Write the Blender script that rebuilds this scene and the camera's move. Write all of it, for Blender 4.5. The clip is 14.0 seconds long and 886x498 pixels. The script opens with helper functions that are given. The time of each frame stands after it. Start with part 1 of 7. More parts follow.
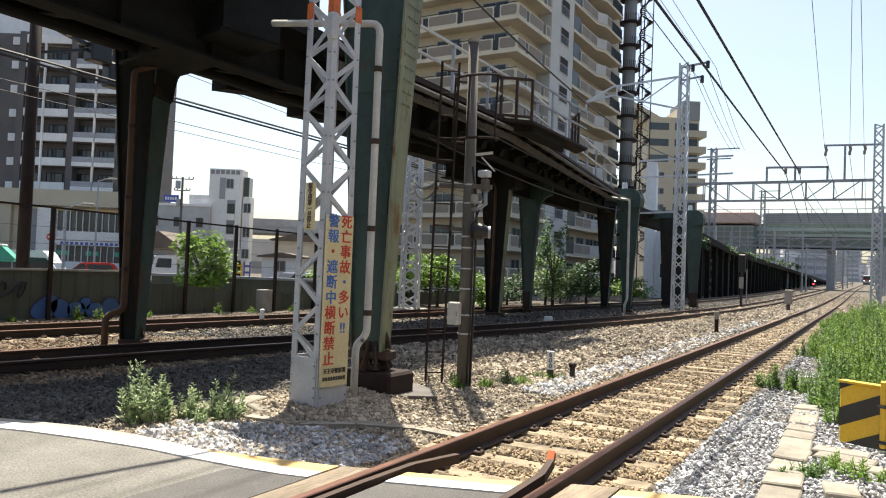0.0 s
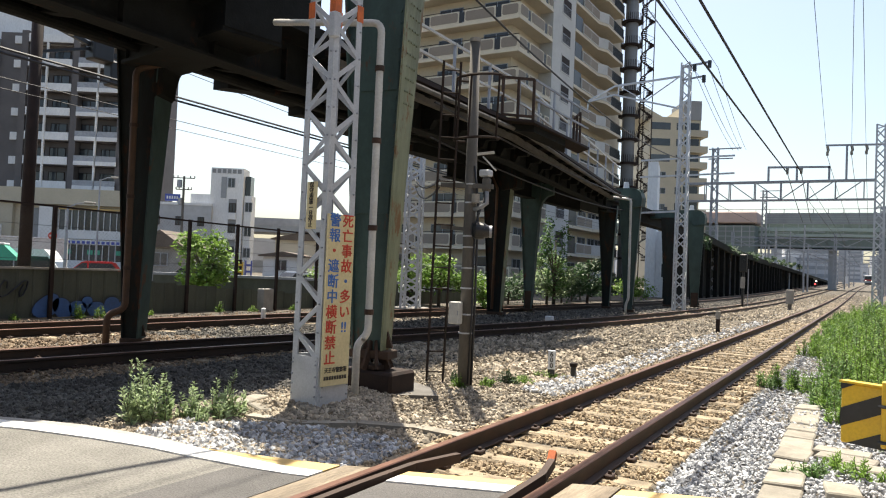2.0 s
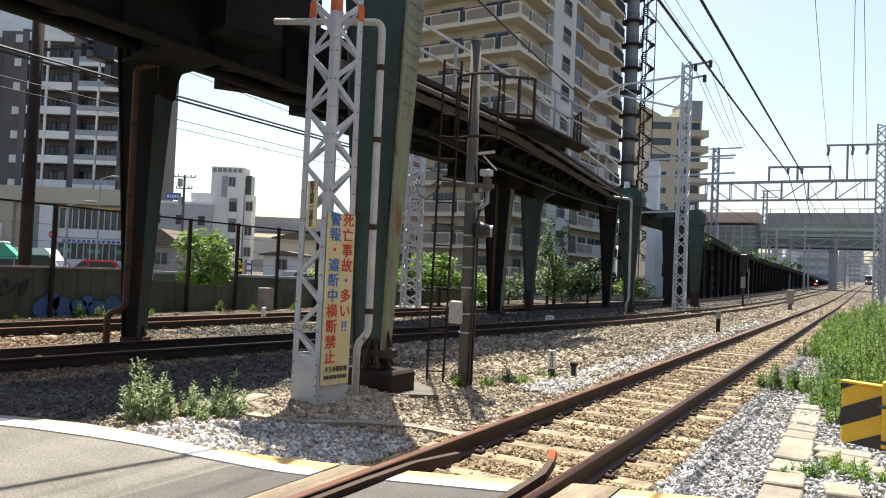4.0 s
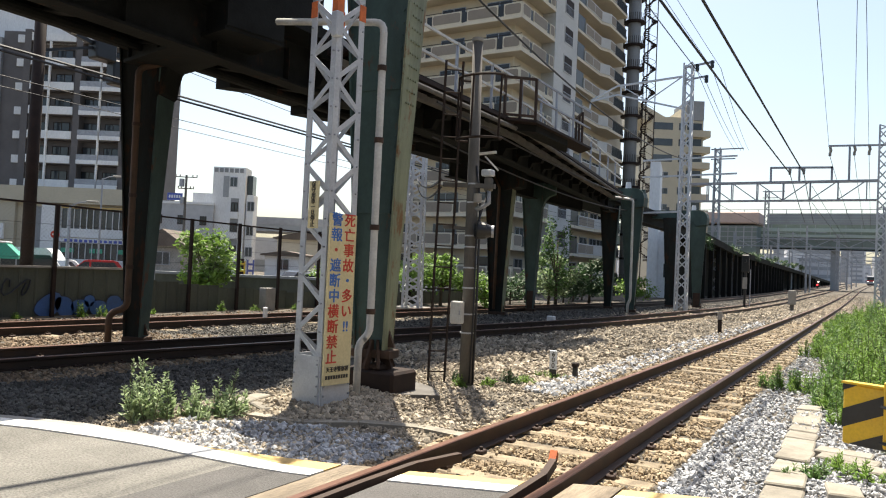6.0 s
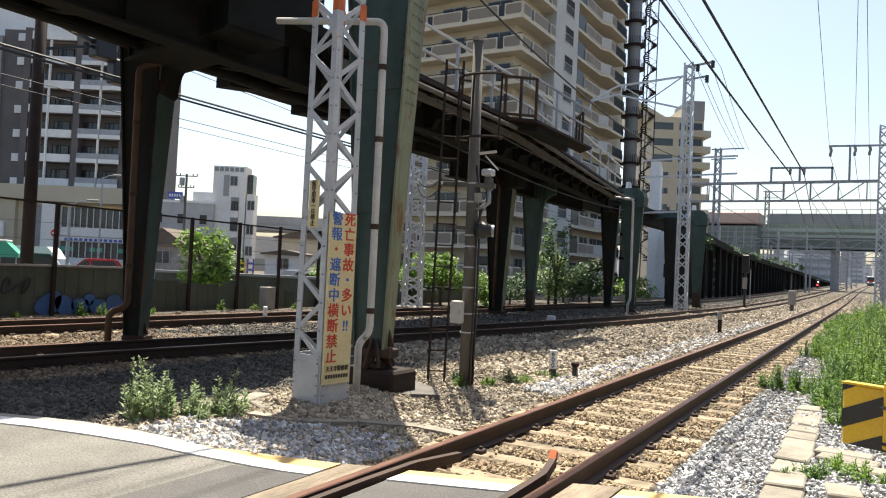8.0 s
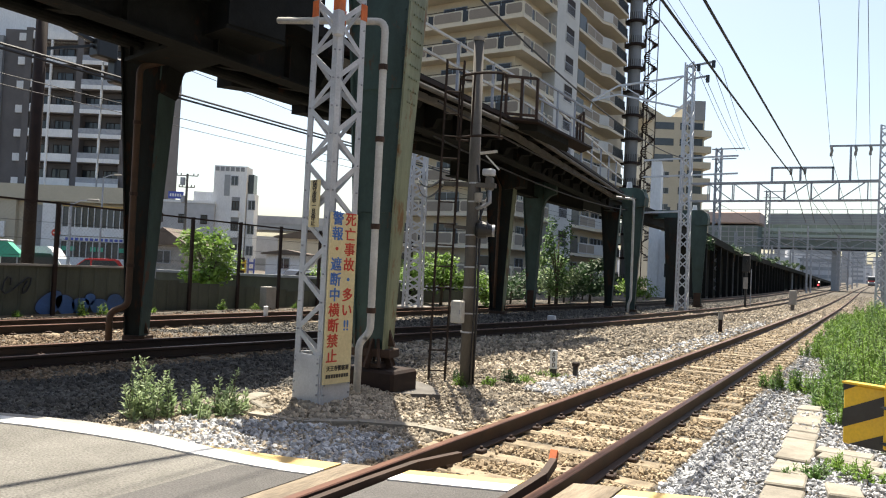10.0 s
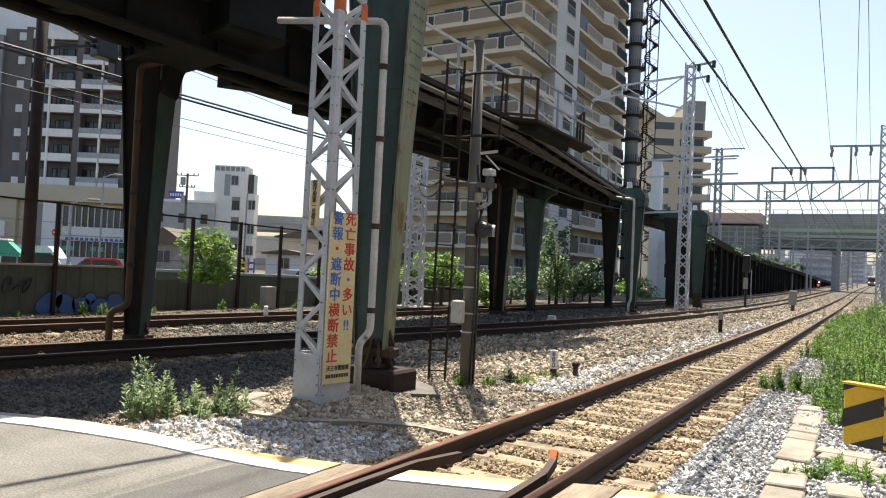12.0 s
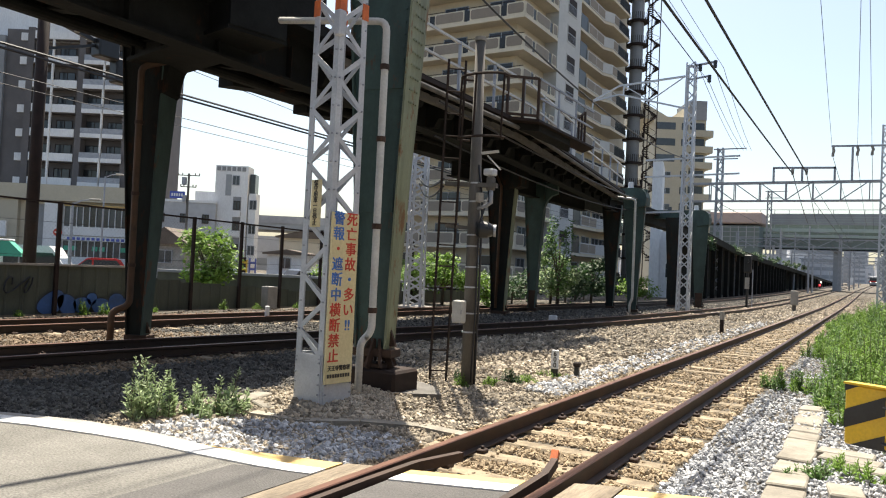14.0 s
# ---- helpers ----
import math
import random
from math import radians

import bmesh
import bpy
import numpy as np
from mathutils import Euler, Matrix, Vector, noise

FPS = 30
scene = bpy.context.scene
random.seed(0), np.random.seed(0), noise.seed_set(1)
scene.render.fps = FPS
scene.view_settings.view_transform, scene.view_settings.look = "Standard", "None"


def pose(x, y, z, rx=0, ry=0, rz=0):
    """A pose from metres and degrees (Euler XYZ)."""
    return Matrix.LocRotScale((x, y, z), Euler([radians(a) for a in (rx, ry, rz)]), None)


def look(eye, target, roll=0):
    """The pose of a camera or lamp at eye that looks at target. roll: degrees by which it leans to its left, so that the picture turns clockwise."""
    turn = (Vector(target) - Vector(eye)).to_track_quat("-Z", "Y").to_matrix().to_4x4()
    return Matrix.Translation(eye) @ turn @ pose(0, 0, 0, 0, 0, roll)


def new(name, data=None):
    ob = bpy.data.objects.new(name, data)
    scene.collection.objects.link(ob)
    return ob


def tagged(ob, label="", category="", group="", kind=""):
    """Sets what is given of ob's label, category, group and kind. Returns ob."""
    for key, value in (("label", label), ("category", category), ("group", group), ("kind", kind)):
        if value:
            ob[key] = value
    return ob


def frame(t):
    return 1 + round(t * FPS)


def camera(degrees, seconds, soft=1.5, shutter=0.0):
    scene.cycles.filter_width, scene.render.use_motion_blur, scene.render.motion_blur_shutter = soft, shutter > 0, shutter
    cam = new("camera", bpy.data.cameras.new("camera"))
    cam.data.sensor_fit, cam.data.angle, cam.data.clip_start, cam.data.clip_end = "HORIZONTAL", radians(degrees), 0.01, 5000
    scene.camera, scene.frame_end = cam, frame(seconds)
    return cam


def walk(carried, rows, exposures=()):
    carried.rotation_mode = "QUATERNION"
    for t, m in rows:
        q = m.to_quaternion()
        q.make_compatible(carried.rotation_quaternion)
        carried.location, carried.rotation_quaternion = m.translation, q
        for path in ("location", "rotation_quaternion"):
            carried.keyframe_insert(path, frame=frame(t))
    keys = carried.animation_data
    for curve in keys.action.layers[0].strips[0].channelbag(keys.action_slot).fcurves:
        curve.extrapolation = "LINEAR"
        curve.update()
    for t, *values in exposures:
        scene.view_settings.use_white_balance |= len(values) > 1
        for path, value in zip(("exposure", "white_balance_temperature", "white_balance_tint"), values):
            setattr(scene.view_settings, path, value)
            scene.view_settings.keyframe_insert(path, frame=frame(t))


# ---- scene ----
cam = camera(62.2, 14.0, soft=1.1)
walk(cam, [
    (0.0, pose(0, 0, 1.4, 91.632, -2.299, 30.041)),
    (0.5, pose(0, 0, 1.4, 91.634, -2.289, 30.025)),
    (1.0, pose(0, 0, 1.4, 91.574, -2.419, 30.128)),
    (1.5, pose(0, 0, 1.4, 91.556, -2.454, 30.170)),
    (2.0, pose(0, 0, 1.4, 91.581, -2.392, 30.138)),
    (2.5, pose(0, 0, 1.4, 91.601, -2.371, 30.097)),
    (3.0, pose(0, 0, 1.4, 91.575, -2.393, 30.088)),
    (5.5, pose(0, 0, 1.4, 91.505, -2.598, 30.283)),
    (6.0, pose(0, 0, 1.4, 91.548, -2.542, 30.281)),
    (6.5, pose(0, 0, 1.4, 91.519, -2.533, 30.246)),
    (7.0, pose(0, 0, 1.4, 91.502, -2.578, 30.231)),
    (7.5, pose(0, 0, 1.4, 91.495, -2.615, 30.287)),
    (8.0, pose(0, 0, 1.4, 91.504, -2.662, 30.285)),
    (10.5, pose(0, 0, 1.4, 91.483, -2.686, 30.338)),
    (11.0, pose(0, 0, 1.4, 91.478, -2.698, 30.338)),
    (11.5, pose(0, 0, 1.4, 91.475, -2.710, 30.359)),
    (12.0, pose(0, 0, 1.4, 91.481, -2.730, 30.343)),
    (12.5, pose(0, 0, 1.4, 91.483, -2.744, 30.343)),
    (13.0, pose(0, 0, 1.4, 91.475, -2.737, 30.373)),
    (13.5, pose(0, 0, 1.4, 91.477, -2.716, 30.399)),
    (14.0, pose(0, 0, 1.4, 91.473, -2.734, 30.434)),
], exposures=[(0.0, 1.14, 7100, 8), (14.0, 1.14, 7100, 8)])

# ---- daylight: high summer sun from beyond the viaduct ----
SUN = Vector((-0.25, 0.37, 1.0)).normalized()
world = bpy.data.worlds.new("sky")
scene.world = world
world.use_nodes = True
wn = world.node_tree.nodes
sky = wn.new("ShaderNodeTexSky")
sky.sky_type = "NISHITA"
sky.sun_disc = False
sky.sun_elevation = math.asin(SUN.z)
sky.sun_rotation = math.atan2(SUN.x, SUN.y)
sky.air_density = 1.0
sky.dust_density = 2.2
sky.ozone_density = 1.0
wn["Background"].inputs["Strength"].default_value = 0.102
world.node_tree.links.new(sky.outputs[0], wn["Background"].inputs["Color"])
sun = new("sun", bpy.data.lights.new("sun", "SUN"))
sun.data.energy = 5.0
sun.data.angle = radians(0.55)
sun.data.color = (1.0, 0.95, 0.87)
sun.matrix_world = look(SUN * 60, (0, 0, 0))


# ---- materials ----
def mat(name, col, col2=None, rough=0.8, metal=0.0, scale=4.0, fine=60.0, bump=0.3, dist=0.01, rust=None, rust_at=0.62, per_object=0.0, per_island=0.0, stretch=(1, 1, 1), trans=0.0, grain=0.2):
    m = bpy.data.materials.new(name)
    m.use_nodes = True
    n, l = m.node_tree.nodes, m.node_tree.links
    b = n["Principled BSDF"]
    b.inputs["Roughness"].default_value = rough
    b.inputs["Metallic"].default_value = metal
    geo = n.new("ShaderNodeNewGeometry")
    mp = n.new("ShaderNodeMapping")
    mp.inputs["Scale"].default_value = stretch
    l.new(geo.outputs["Position"], mp.inputs["Vector"])
    n1 = n.new("ShaderNodeTexNoise")
    n1.inputs["Scale"].default_value = scale
    n1.inputs["Detail"].default_value = 6
    n1.inputs["Roughness"].default_value = 0.65
    n2 = n.new("ShaderNodeTexNoise")
    n2.inputs["Scale"].default_value = fine
    n2.inputs["Detail"].default_value = 3
    for q in (n1, n2):
        l.new(mp.outputs[0], q.inputs["Vector"])
    col2 = col2 or tuple(c * 0.72 for c in col)
    mx = n.new("ShaderNodeMix")
    mx.data_type = "RGBA"
    mx.inputs[6].default_value = (*col, 1)
    mx.inputs[7].default_value = (*col2, 1)
    mr = n.new("ShaderNodeMapRange")
    mr.inputs[1].default_value = 0.36
    mr.inputs[2].default_value = 0.66
    l.new(n1.outputs[0], mr.inputs[0])
    l.new(mr.outputs[0], mx.inputs[0])
    out = mx.outputs[2]
    hv = n.new("ShaderNodeHueSaturation")
    mr2 = n.new("ShaderNodeMapRange")
    mr2.inputs[3].default_value = 1 - grain
    mr2.inputs[4].default_value = 1 + grain
    l.new(n2.outputs[0], mr2.inputs[0])
    val = mr2.outputs[0]
    for amount, node, sock in ((per_object, "ShaderNodeObjectInfo", "Random"), (per_island, "ShaderNodeNewGeometry", "Random Per Island")):
        if amount:
            src = n.new(node)
            mr3 = n.new("ShaderNodeMapRange")
            mr3.inputs[3].default_value = 1 - amount
            mr3.inputs[4].default_value = 1 + amount
            l.new(src.outputs[sock], mr3.inputs[0])
            mul = n.new("ShaderNodeMath")
            mul.operation = "MULTIPLY"
            l.new(val, mul.inputs[0])
            l.new(mr3.outputs[0], mul.inputs[1])
            val = mul.outputs[0]
    l.new(val, hv.inputs["Value"])
    l.new(out, hv.inputs["Color"])
    out = hv.outputs[0]
    if rust:
        n3 = n.new("ShaderNodeTexNoise")
        n3.inputs["Scale"].default_value = 2.3
        n3.inputs["Detail"].default_value = 9
        n3.inputs["Roughness"].default_value = 0.72
        mp3 = n.new("ShaderNodeMapping")
        mp3.inputs["Scale"].default_value = (1.4, 1.4, 0.55)
        l.new(geo.outputs["Position"], mp3.inputs["Vector"])
        l.new(mp3.outputs[0], n3.inputs["Vector"])
        mr4 = n.new("ShaderNodeMapRange")
        mr4.inputs[1].default_value = rust_at
        mr4.inputs[2].default_value = rust_at + 0.06
        l.new(n3.outputs[0], mr4.inputs[0])
        mx2 = n.new("ShaderNodeMix")
        mx2.data_type = "RGBA"
        mx2.inputs[7].default_value = (*rust, 1)
        l.new(out, mx2.inputs[6])
        l.new(mr4.outputs[0], mx2.inputs[0])
        out = mx2.outputs[2]
    l.new(out, b.inputs["Base Color"])
    if bump:
        bp = n.new("ShaderNodeBump")
        bp.inputs["Strength"].default_value = bump
        bp.inputs["Distance"].default_value = dist
        l.new(n2.outputs[0], bp.inputs["Height"])
        l.new(bp.outputs[0], b.inputs["Normal"])
    if trans:
        b.inputs["Subsurface Weight"].default_value = 0.0
        tr = n.new("ShaderNodeBsdfTranslucent")
        l.new(out, tr.inputs["Color"])
        ms = n.new("ShaderNodeMixShader")
        ms.inputs[0].default_value = trans
        l.new(b.outputs[0], ms.inputs[1])
        l.new(tr.outputs[0], ms.inputs[2])
        l.new(ms.outputs[0], n["Material Output"].inputs["Surface"])
    return m


def glow(name, col, strength):
    m = bpy.data.materials.new(name)
    m.use_nodes = True
    b = m.node_tree.nodes["Principled BSDF"]
    b.inputs["Base Color"].default_value = (*col, 1)
    b.inputs["Emission Color"].default_value = (*col, 1)
    b.inputs["Emission Strength"].default_value = strength
    return m


RUST = (0.09, 0.035, 0.015)
M_ballast = mat("ballast_ground", (0.125, 0.108, 0.086), (0.065, 0.056, 0.045), 0.95, scale=1.2, fine=22, bump=1.0, dist=0.06)
M_stone = mat("ballast_stone", (0.43, 0.37, 0.29), (0.21, 0.175, 0.13), 0.9, scale=0.9, fine=30, bump=0.5, dist=0.01, per_island=0.45)
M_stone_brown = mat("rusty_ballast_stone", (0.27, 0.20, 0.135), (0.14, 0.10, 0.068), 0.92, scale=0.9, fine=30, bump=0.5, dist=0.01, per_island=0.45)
# Dark stone colour carries the shade of viaduct and ramp.
M_stone_shade = mat("shade_toned_ballast_stone", (0.125, 0.12, 0.11), (0.065, 0.060, 0.055), 0.92, scale=1.4, fine=30, bump=0.5, dist=0.01, per_island=0.55)
M_stone_grey = mat("fresh_ballast_stone", (0.51, 0.52, 0.535), (0.31, 0.315, 0.33), 0.88, scale=3, fine=30, bump=0.5, dist=0.01, per_island=0.45)
M_stone_tan = mat("dusty_ballast_stone", (0.36, 0.285, 0.19), (0.25, 0.19, 0.125), 0.95, scale=2, fine=30, bump=0.5, dist=0.01, per_island=0.4)
M_asphalt = mat("asphalt", (0.185, 0.178, 0.162), (0.125, 0.12, 0.108), 0.9, scale=1.5, fine=62, bump=1.0, dist=0.012, grain=0.85)
M_asphalt2 = mat("newer_asphalt", (0.105, 0.10, 0.098), (0.08, 0.077, 0.075), 0.9, scale=2, fine=75, bump=0.9, dist=0.012, grain=0.7)
M_white = mat("white_line_paint", (0.78, 0.78, 0.76), (0.62, 0.61, 0.58), 0.7, scale=6, fine=90, bump=0.3, dist=0.003)
M_yellow = mat("yellow_line_paint", (0.60, 0.40, 0.15), (0.50, 0.34, 0.14), 0.7, scale=6, fine=90, bump=0.3, dist=0.003)
M_rail = mat("rusty_rail", (0.048, 0.023, 0.015), (0.026, 0.014, 0.010), 0.65, 0.2, scale=3, fine=70, bump=0.2, dist=0.003)
M_rail_dark = mat("oily_dark_rail", (0.035, 0.02, 0.014), (0.018, 0.012, 0.010), 0.6, 0.2, scale=3, fine=70, bump=0.2, dist=0.003)
M_railtop = mat("worn_rail_head", (0.17, 0.085, 0.06), (0.10, 0.05, 0.035), 0.45, 0.4, scale=2, fine=40, bump=0.1, dist=0.002)
M_sleeper = mat("dusty_sleeper", (0.36, 0.29, 0.20), (0.17, 0.135, 0.095), 0.95, scale=5, fine=50, bump=0.6, dist=0.01, per_object=0.25)
M_wood = mat("grey_crossing_timber", (0.27, 0.22, 0.16), (0.15, 0.12, 0.088), 0.9, scale=6, fine=60, bump=0.8, dist=0.015, stretch=(1, 0.15, 1), grain=0.45)
M_teal = mat("worn_teal_steel_paint", (0.042, 0.080, 0.072), (0.022, 0.044, 0.040), 0.62, scale=2, fine=30, bump=0.35, dist=0.006, rust=RUST, rust_at=0.60, stretch=(1, 1, 0.6))
M_cream = mat("rust_streaked_pale_paint", (0.245, 0.27, 0.175), (0.14, 0.155, 0.095), 0.6, scale=2, fine=40, bump=0.3, dist=0.005, rust=(0.17, 0.085, 0.03), rust_at=0.54, stretch=(3, 3, 0.5))
# Near-black base colour deepens the shade under the deck; the rust patches are real.
M_girder = mat("shade_dark_girder_steel", (0.015, 0.016, 0.015), (0.009, 0.009, 0.008), 0.85, scale=2, fine=30, bump=0.4, dist=0.01, rust=(0.035, 0.017, 0.010), rust_at=0.60)
# Darker copy of the teal, with shade in its colour, plus rust.
M_teal_shade = mat("shade_dark_rusting_teal_steel", (0.018, 0.024, 0.023), (0.014, 0.013, 0.012), 0.8, scale=2, fine=30, bump=0.4, dist=0.006, rust=(0.04, 0.02, 0.012), rust_at=0.54, stretch=(2, 2, 0.5))
M_rusty = mat("rusty_steel", (0.062, 0.034, 0.022), (0.032, 0.02, 0.014), 0.85, scale=5, fine=60, bump=0.4, dist=0.005)
M_galv = mat("silver_painted_steel", (0.56, 0.58, 0.62), (0.44, 0.46, 0.50), 0.5, 0.15, scale=3, fine=50, bump=0.15, dist=0.002, rust=(0.22, 0.13, 0.07), rust_at=0.70)
M_galvd = mat("weathered_galvanised_steel", (0.36, 0.38, 0.42), (0.26, 0.27, 0.30), 0.55, 0.3, scale=3, fine=50, bump=0.15, dist=0.002)
M_orange = mat("orange_marking_paint", (0.72, 0.17, 0.04), (0.5, 0.12, 0.04), 0.6, scale=8, fine=60, bump=0.2, dist=0.003)
M_pipe = mat("grey_plastic_pipe", (0.60, 0.60, 0.58), (0.46, 0.45, 0.42), 0.45, scale=3, fine=40, bump=0.1, dist=0.002)
M_pipe_brown = mat("rusty_drain_pipe", (0.10, 0.052, 0.028), (0.06, 0.034, 0.02), 0.7, scale=3, fine=40, bump=0.2, dist=0.003)
M_conc = mat("weathered_concrete", (0.36, 0.34, 0.31), (0.25, 0.24, 0.22), 0.92, scale=2.5, fine=50, bump=0.4, dist=0.005)
M_concd = mat("grey_concrete_pole", (0.15, 0.14, 0.13), (0.095, 0.088, 0.08), 0.92, scale=3, fine=60, bump=0.3, dist=0.004, stretch=(1, 1, 0.3))
M_slab = mat("pale_concrete_slab", (0.30, 0.275, 0.23), (0.19, 0.172, 0.142), 0.92, scale=4, fine=60, bump=0.4, dist=0.005, per_object=0.12)
M_brown = mat("dark_brown_steel", (0.035, 0.022, 0.018), (0.022, 0.015, 0.013), 0.7, scale=4, fine=50, bump=0.2, dist=0.003)
M_black = mat("black_housing", (0.015, 0.016, 0.018), (0.010, 0.010, 0.011), 0.4, scale=4, fine=40, bump=0.1, dist=0.002)
M_wire = mat("dark_cable", (0.03, 0.032, 0.038), (0.02, 0.02, 0.025), 0.6, scale=4, fine=40, bump=0)
M_fence = mat("drab_green_fence_panel", (0.095, 0.104, 0.08), (0.062, 0.068, 0.053), 0.8, scale=1.5, fine=40, bump=0.3, dist=0.006, per_object=0.15, stretch=(1, 1, 0.4))
M_signy = mat("cream_sign_face", (0.72, 0.62, 0.36), (0.66, 0.56, 0.32), 0.5, scale=3, fine=40, bump=0.05, dist=0.001)
M_red = mat("red_lettering", (0.62, 0.06, 0.035), (0.5, 0.05, 0.03), 0.5, scale=8, fine=40, bump=0)
M_blue = mat("blue_lettering", (0.06, 0.19, 0.55), (0.05, 0.15, 0.45), 0.5, scale=8, fine=40, bump=0)
M_dark = mat("dark_lettering", (0.06, 0.05, 0.04), (0.04, 0.035, 0.03), 0.6, scale=8, fine=40, bump=0)
M_leaf = mat("weed_leaf", (0.13, 0.24, 0.07), (0.09, 0.17, 0.045), 0.6, scale=3, fine=20, bump=0, per_island=0.35, trans=0.35)
M_leaf2 = mat("bush_leaf", (0.20, 0.33, 0.06), (0.12, 0.22, 0.038), 0.6, scale=2, fine=20, bump=0, per_island=0.35, trans=0.35)
M_leafd = mat("dark_shrub_leaf", (0.045, 0.095, 0.035), (0.03, 0.065, 0.025), 0.6, scale=2, fine=20, bump=0, per_island=0.35, trans=0.3)
M_leafg = mat("grey_green_leaf", (0.36, 0.45, 0.25), (0.25, 0.34, 0.16), 0.6, scale=2, fine=20, bump=0, per_island=0.35, trans=0.35)
M_stem = mat("plant_stem", (0.10, 0.11, 0.05), (0.08, 0.07, 0.04), 0.8, scale=6, fine=40, bump=0.2, dist=0.003)
M_bark = mat("bark", (0.12, 0.09, 0.065), (0.07, 0.055, 0.04), 0.9, scale=6, fine=40, bump=0.6, dist=0.01)
M_glass = mat("dark_window_glass", (0.05, 0.06, 0.07), (0.03, 0.036, 0.045), 0.12, scale=0.4, fine=5, bump=0, per_object=0.5)
M_beige = mat("beige_tile_wall", (0.57, 0.50, 0.38), (0.49, 0.43, 0.33), 0.8, scale=0.3, fine=12, bump=0.1, dist=0.01)
M_cream_w = mat("cream_balcony_wall", (0.62, 0.55, 0.43), (0.54, 0.48, 0.38), 0.8, scale=0.4, fine=12, bump=0.1, dist=0.01)
M_taupe = mat("taupe_balcony_panel", (0.25, 0.21, 0.17), (0.215, 0.18, 0.145), 0.8, scale=0.5, fine=14, bump=0.1, dist=0.01, per_object=0.06)
M_palew = mat("pale_grey_tower_wall", (0.52, 0.51, 0.49), (0.45, 0.44, 0.425), 0.8, scale=0.3, fine=10, bump=0.1, dist=0.01)
M_greyw = mat("slate_grey_wall", (0.25, 0.26, 0.275), (0.21, 0.22, 0.235), 0.75, scale=0.3, fine=10, bump=0.1, dist=0.01)
M_brownw = mat("dark_brown_tile_wall", (0.125, 0.115, 0.117), (0.095, 0.088, 0.09), 0.75, scale=0.3, fine=10, bump=0.1, dist=0.01)
M_whitew = mat("white_render_wall", (0.76, 0.77, 0.78), (0.62, 0.63, 0.65), 0.8, scale=0.25, fine=8, bump=0.1, dist=0.01, stretch=(1, 1, 0.4))
M_tanw = mat("tan_render_wall", (0.47, 0.43, 0.34), (0.41, 0.375, 0.30), 0.8, scale=0.2, fine=8, bump=0.1, dist=0.01)
M_farw = mat("far_pale_wall", (0.50, 0.51, 0.53), (0.36, 0.37, 0.40), 0.9, scale=0.08, fine=1.2, bump=0, per_object=0.3)
M_bridge = mat("pale_green_bridge_steel", (0.36, 0.43, 0.41), (0.30, 0.36, 0.345), 0.6, scale=0.4, fine=8, bump=0.1, dist=0.01)
M_bridgew = mat("grey_bridge_panel", (0.30, 0.32, 0.34), (0.25, 0.265, 0.285), 0.6, scale=0.4, fine=8, bump=0.1, dist=0.01)
M_bridged = mat("dull_green_bridge_girder", (0.17, 0.215, 0.205), (0.13, 0.165, 0.16), 0.6, scale=0.4, fine=8, bump=0.1, dist=0.01)
M_roof_r = mat("faded_red_roof", (0.52, 0.40, 0.36), (0.44, 0.34, 0.31), 0.8, scale=0.3, fine=8, bump=0.1, dist=0.01)
M_tileroof = mat("brown_tile_roof", (0.13, 0.10, 0.08), (0.09, 0.07, 0.055), 0.8, scale=1, fine=14, bump=0.4, dist=0.03)
M_carred = mat("red_car_paint", (0.45, 0.025, 0.03), (0.40, 0.02, 0.025), 0.25, scale=1, fine=10, bump=0)
M_carwhite = mat("white_car_paint", (0.75, 0.75, 0.75), (0.7, 0.7, 0.7), 0.3, scale=1, fine=10, bump=0)
M_cardark = mat("dark_car_paint", (0.04, 0.042, 0.05), (0.035, 0.035, 0.04), 0.25, scale=1, fine=10, bump=0)
M_tyre = mat("tyre_rubber", (0.02, 0.02, 0.02), (0.015, 0.015, 0.015), 0.9, scale=8, fine=60, bump=0.2, dist=0.003)
M_canopy = mat("green_awning", (0.06, 0.40, 0.27), (0.05, 0.34, 0.22), 0.7, scale=1, fine=10, bump=0.1, dist=0.005)
M_bluesign = mat("blue_sign_face", (0.06, 0.10, 0.42), (0.05, 0.08, 0.35), 0.5, scale=1, fine=10, bump=0)
M_graffiti = mat("blue_spray_paint", (0.045, 0.13, 0.36), (0.05, 0.10, 0.22), 0.7, scale=2, fine=20, bump=0)
M_graffiti_k = mat("black_spray_paint", (0.03, 0.035, 0.05), (0.05, 0.055, 0.06), 0.7, scale=2, fine=20, bump=0)
M_hazy = mat("barrier_yellow_paint", (0.72, 0.46, 0.03), (0.62, 0.39, 0.04), 0.45, scale=5, fine=50, bump=0.1, dist=0.002)
M_hazk = mat("barrier_black_paint", (0.03, 0.03, 0.03), (0.02, 0.02, 0.02), 0.5, scale=5, fine=50, bump=0.1, dist=0.002)
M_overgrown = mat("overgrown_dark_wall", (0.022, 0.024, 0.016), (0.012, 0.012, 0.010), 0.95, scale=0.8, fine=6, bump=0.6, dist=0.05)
M_redlamp = glow("red_signal_lamp", (1.0, 0.04, 0.05), 2.2)
for m_ in (M_girder, M_teal_shade, M_overgrown, M_brown):
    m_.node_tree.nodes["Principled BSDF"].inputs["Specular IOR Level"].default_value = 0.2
M_headlamp = glow("train_headlamp", (1.0, 0.95, 0.85), 4)


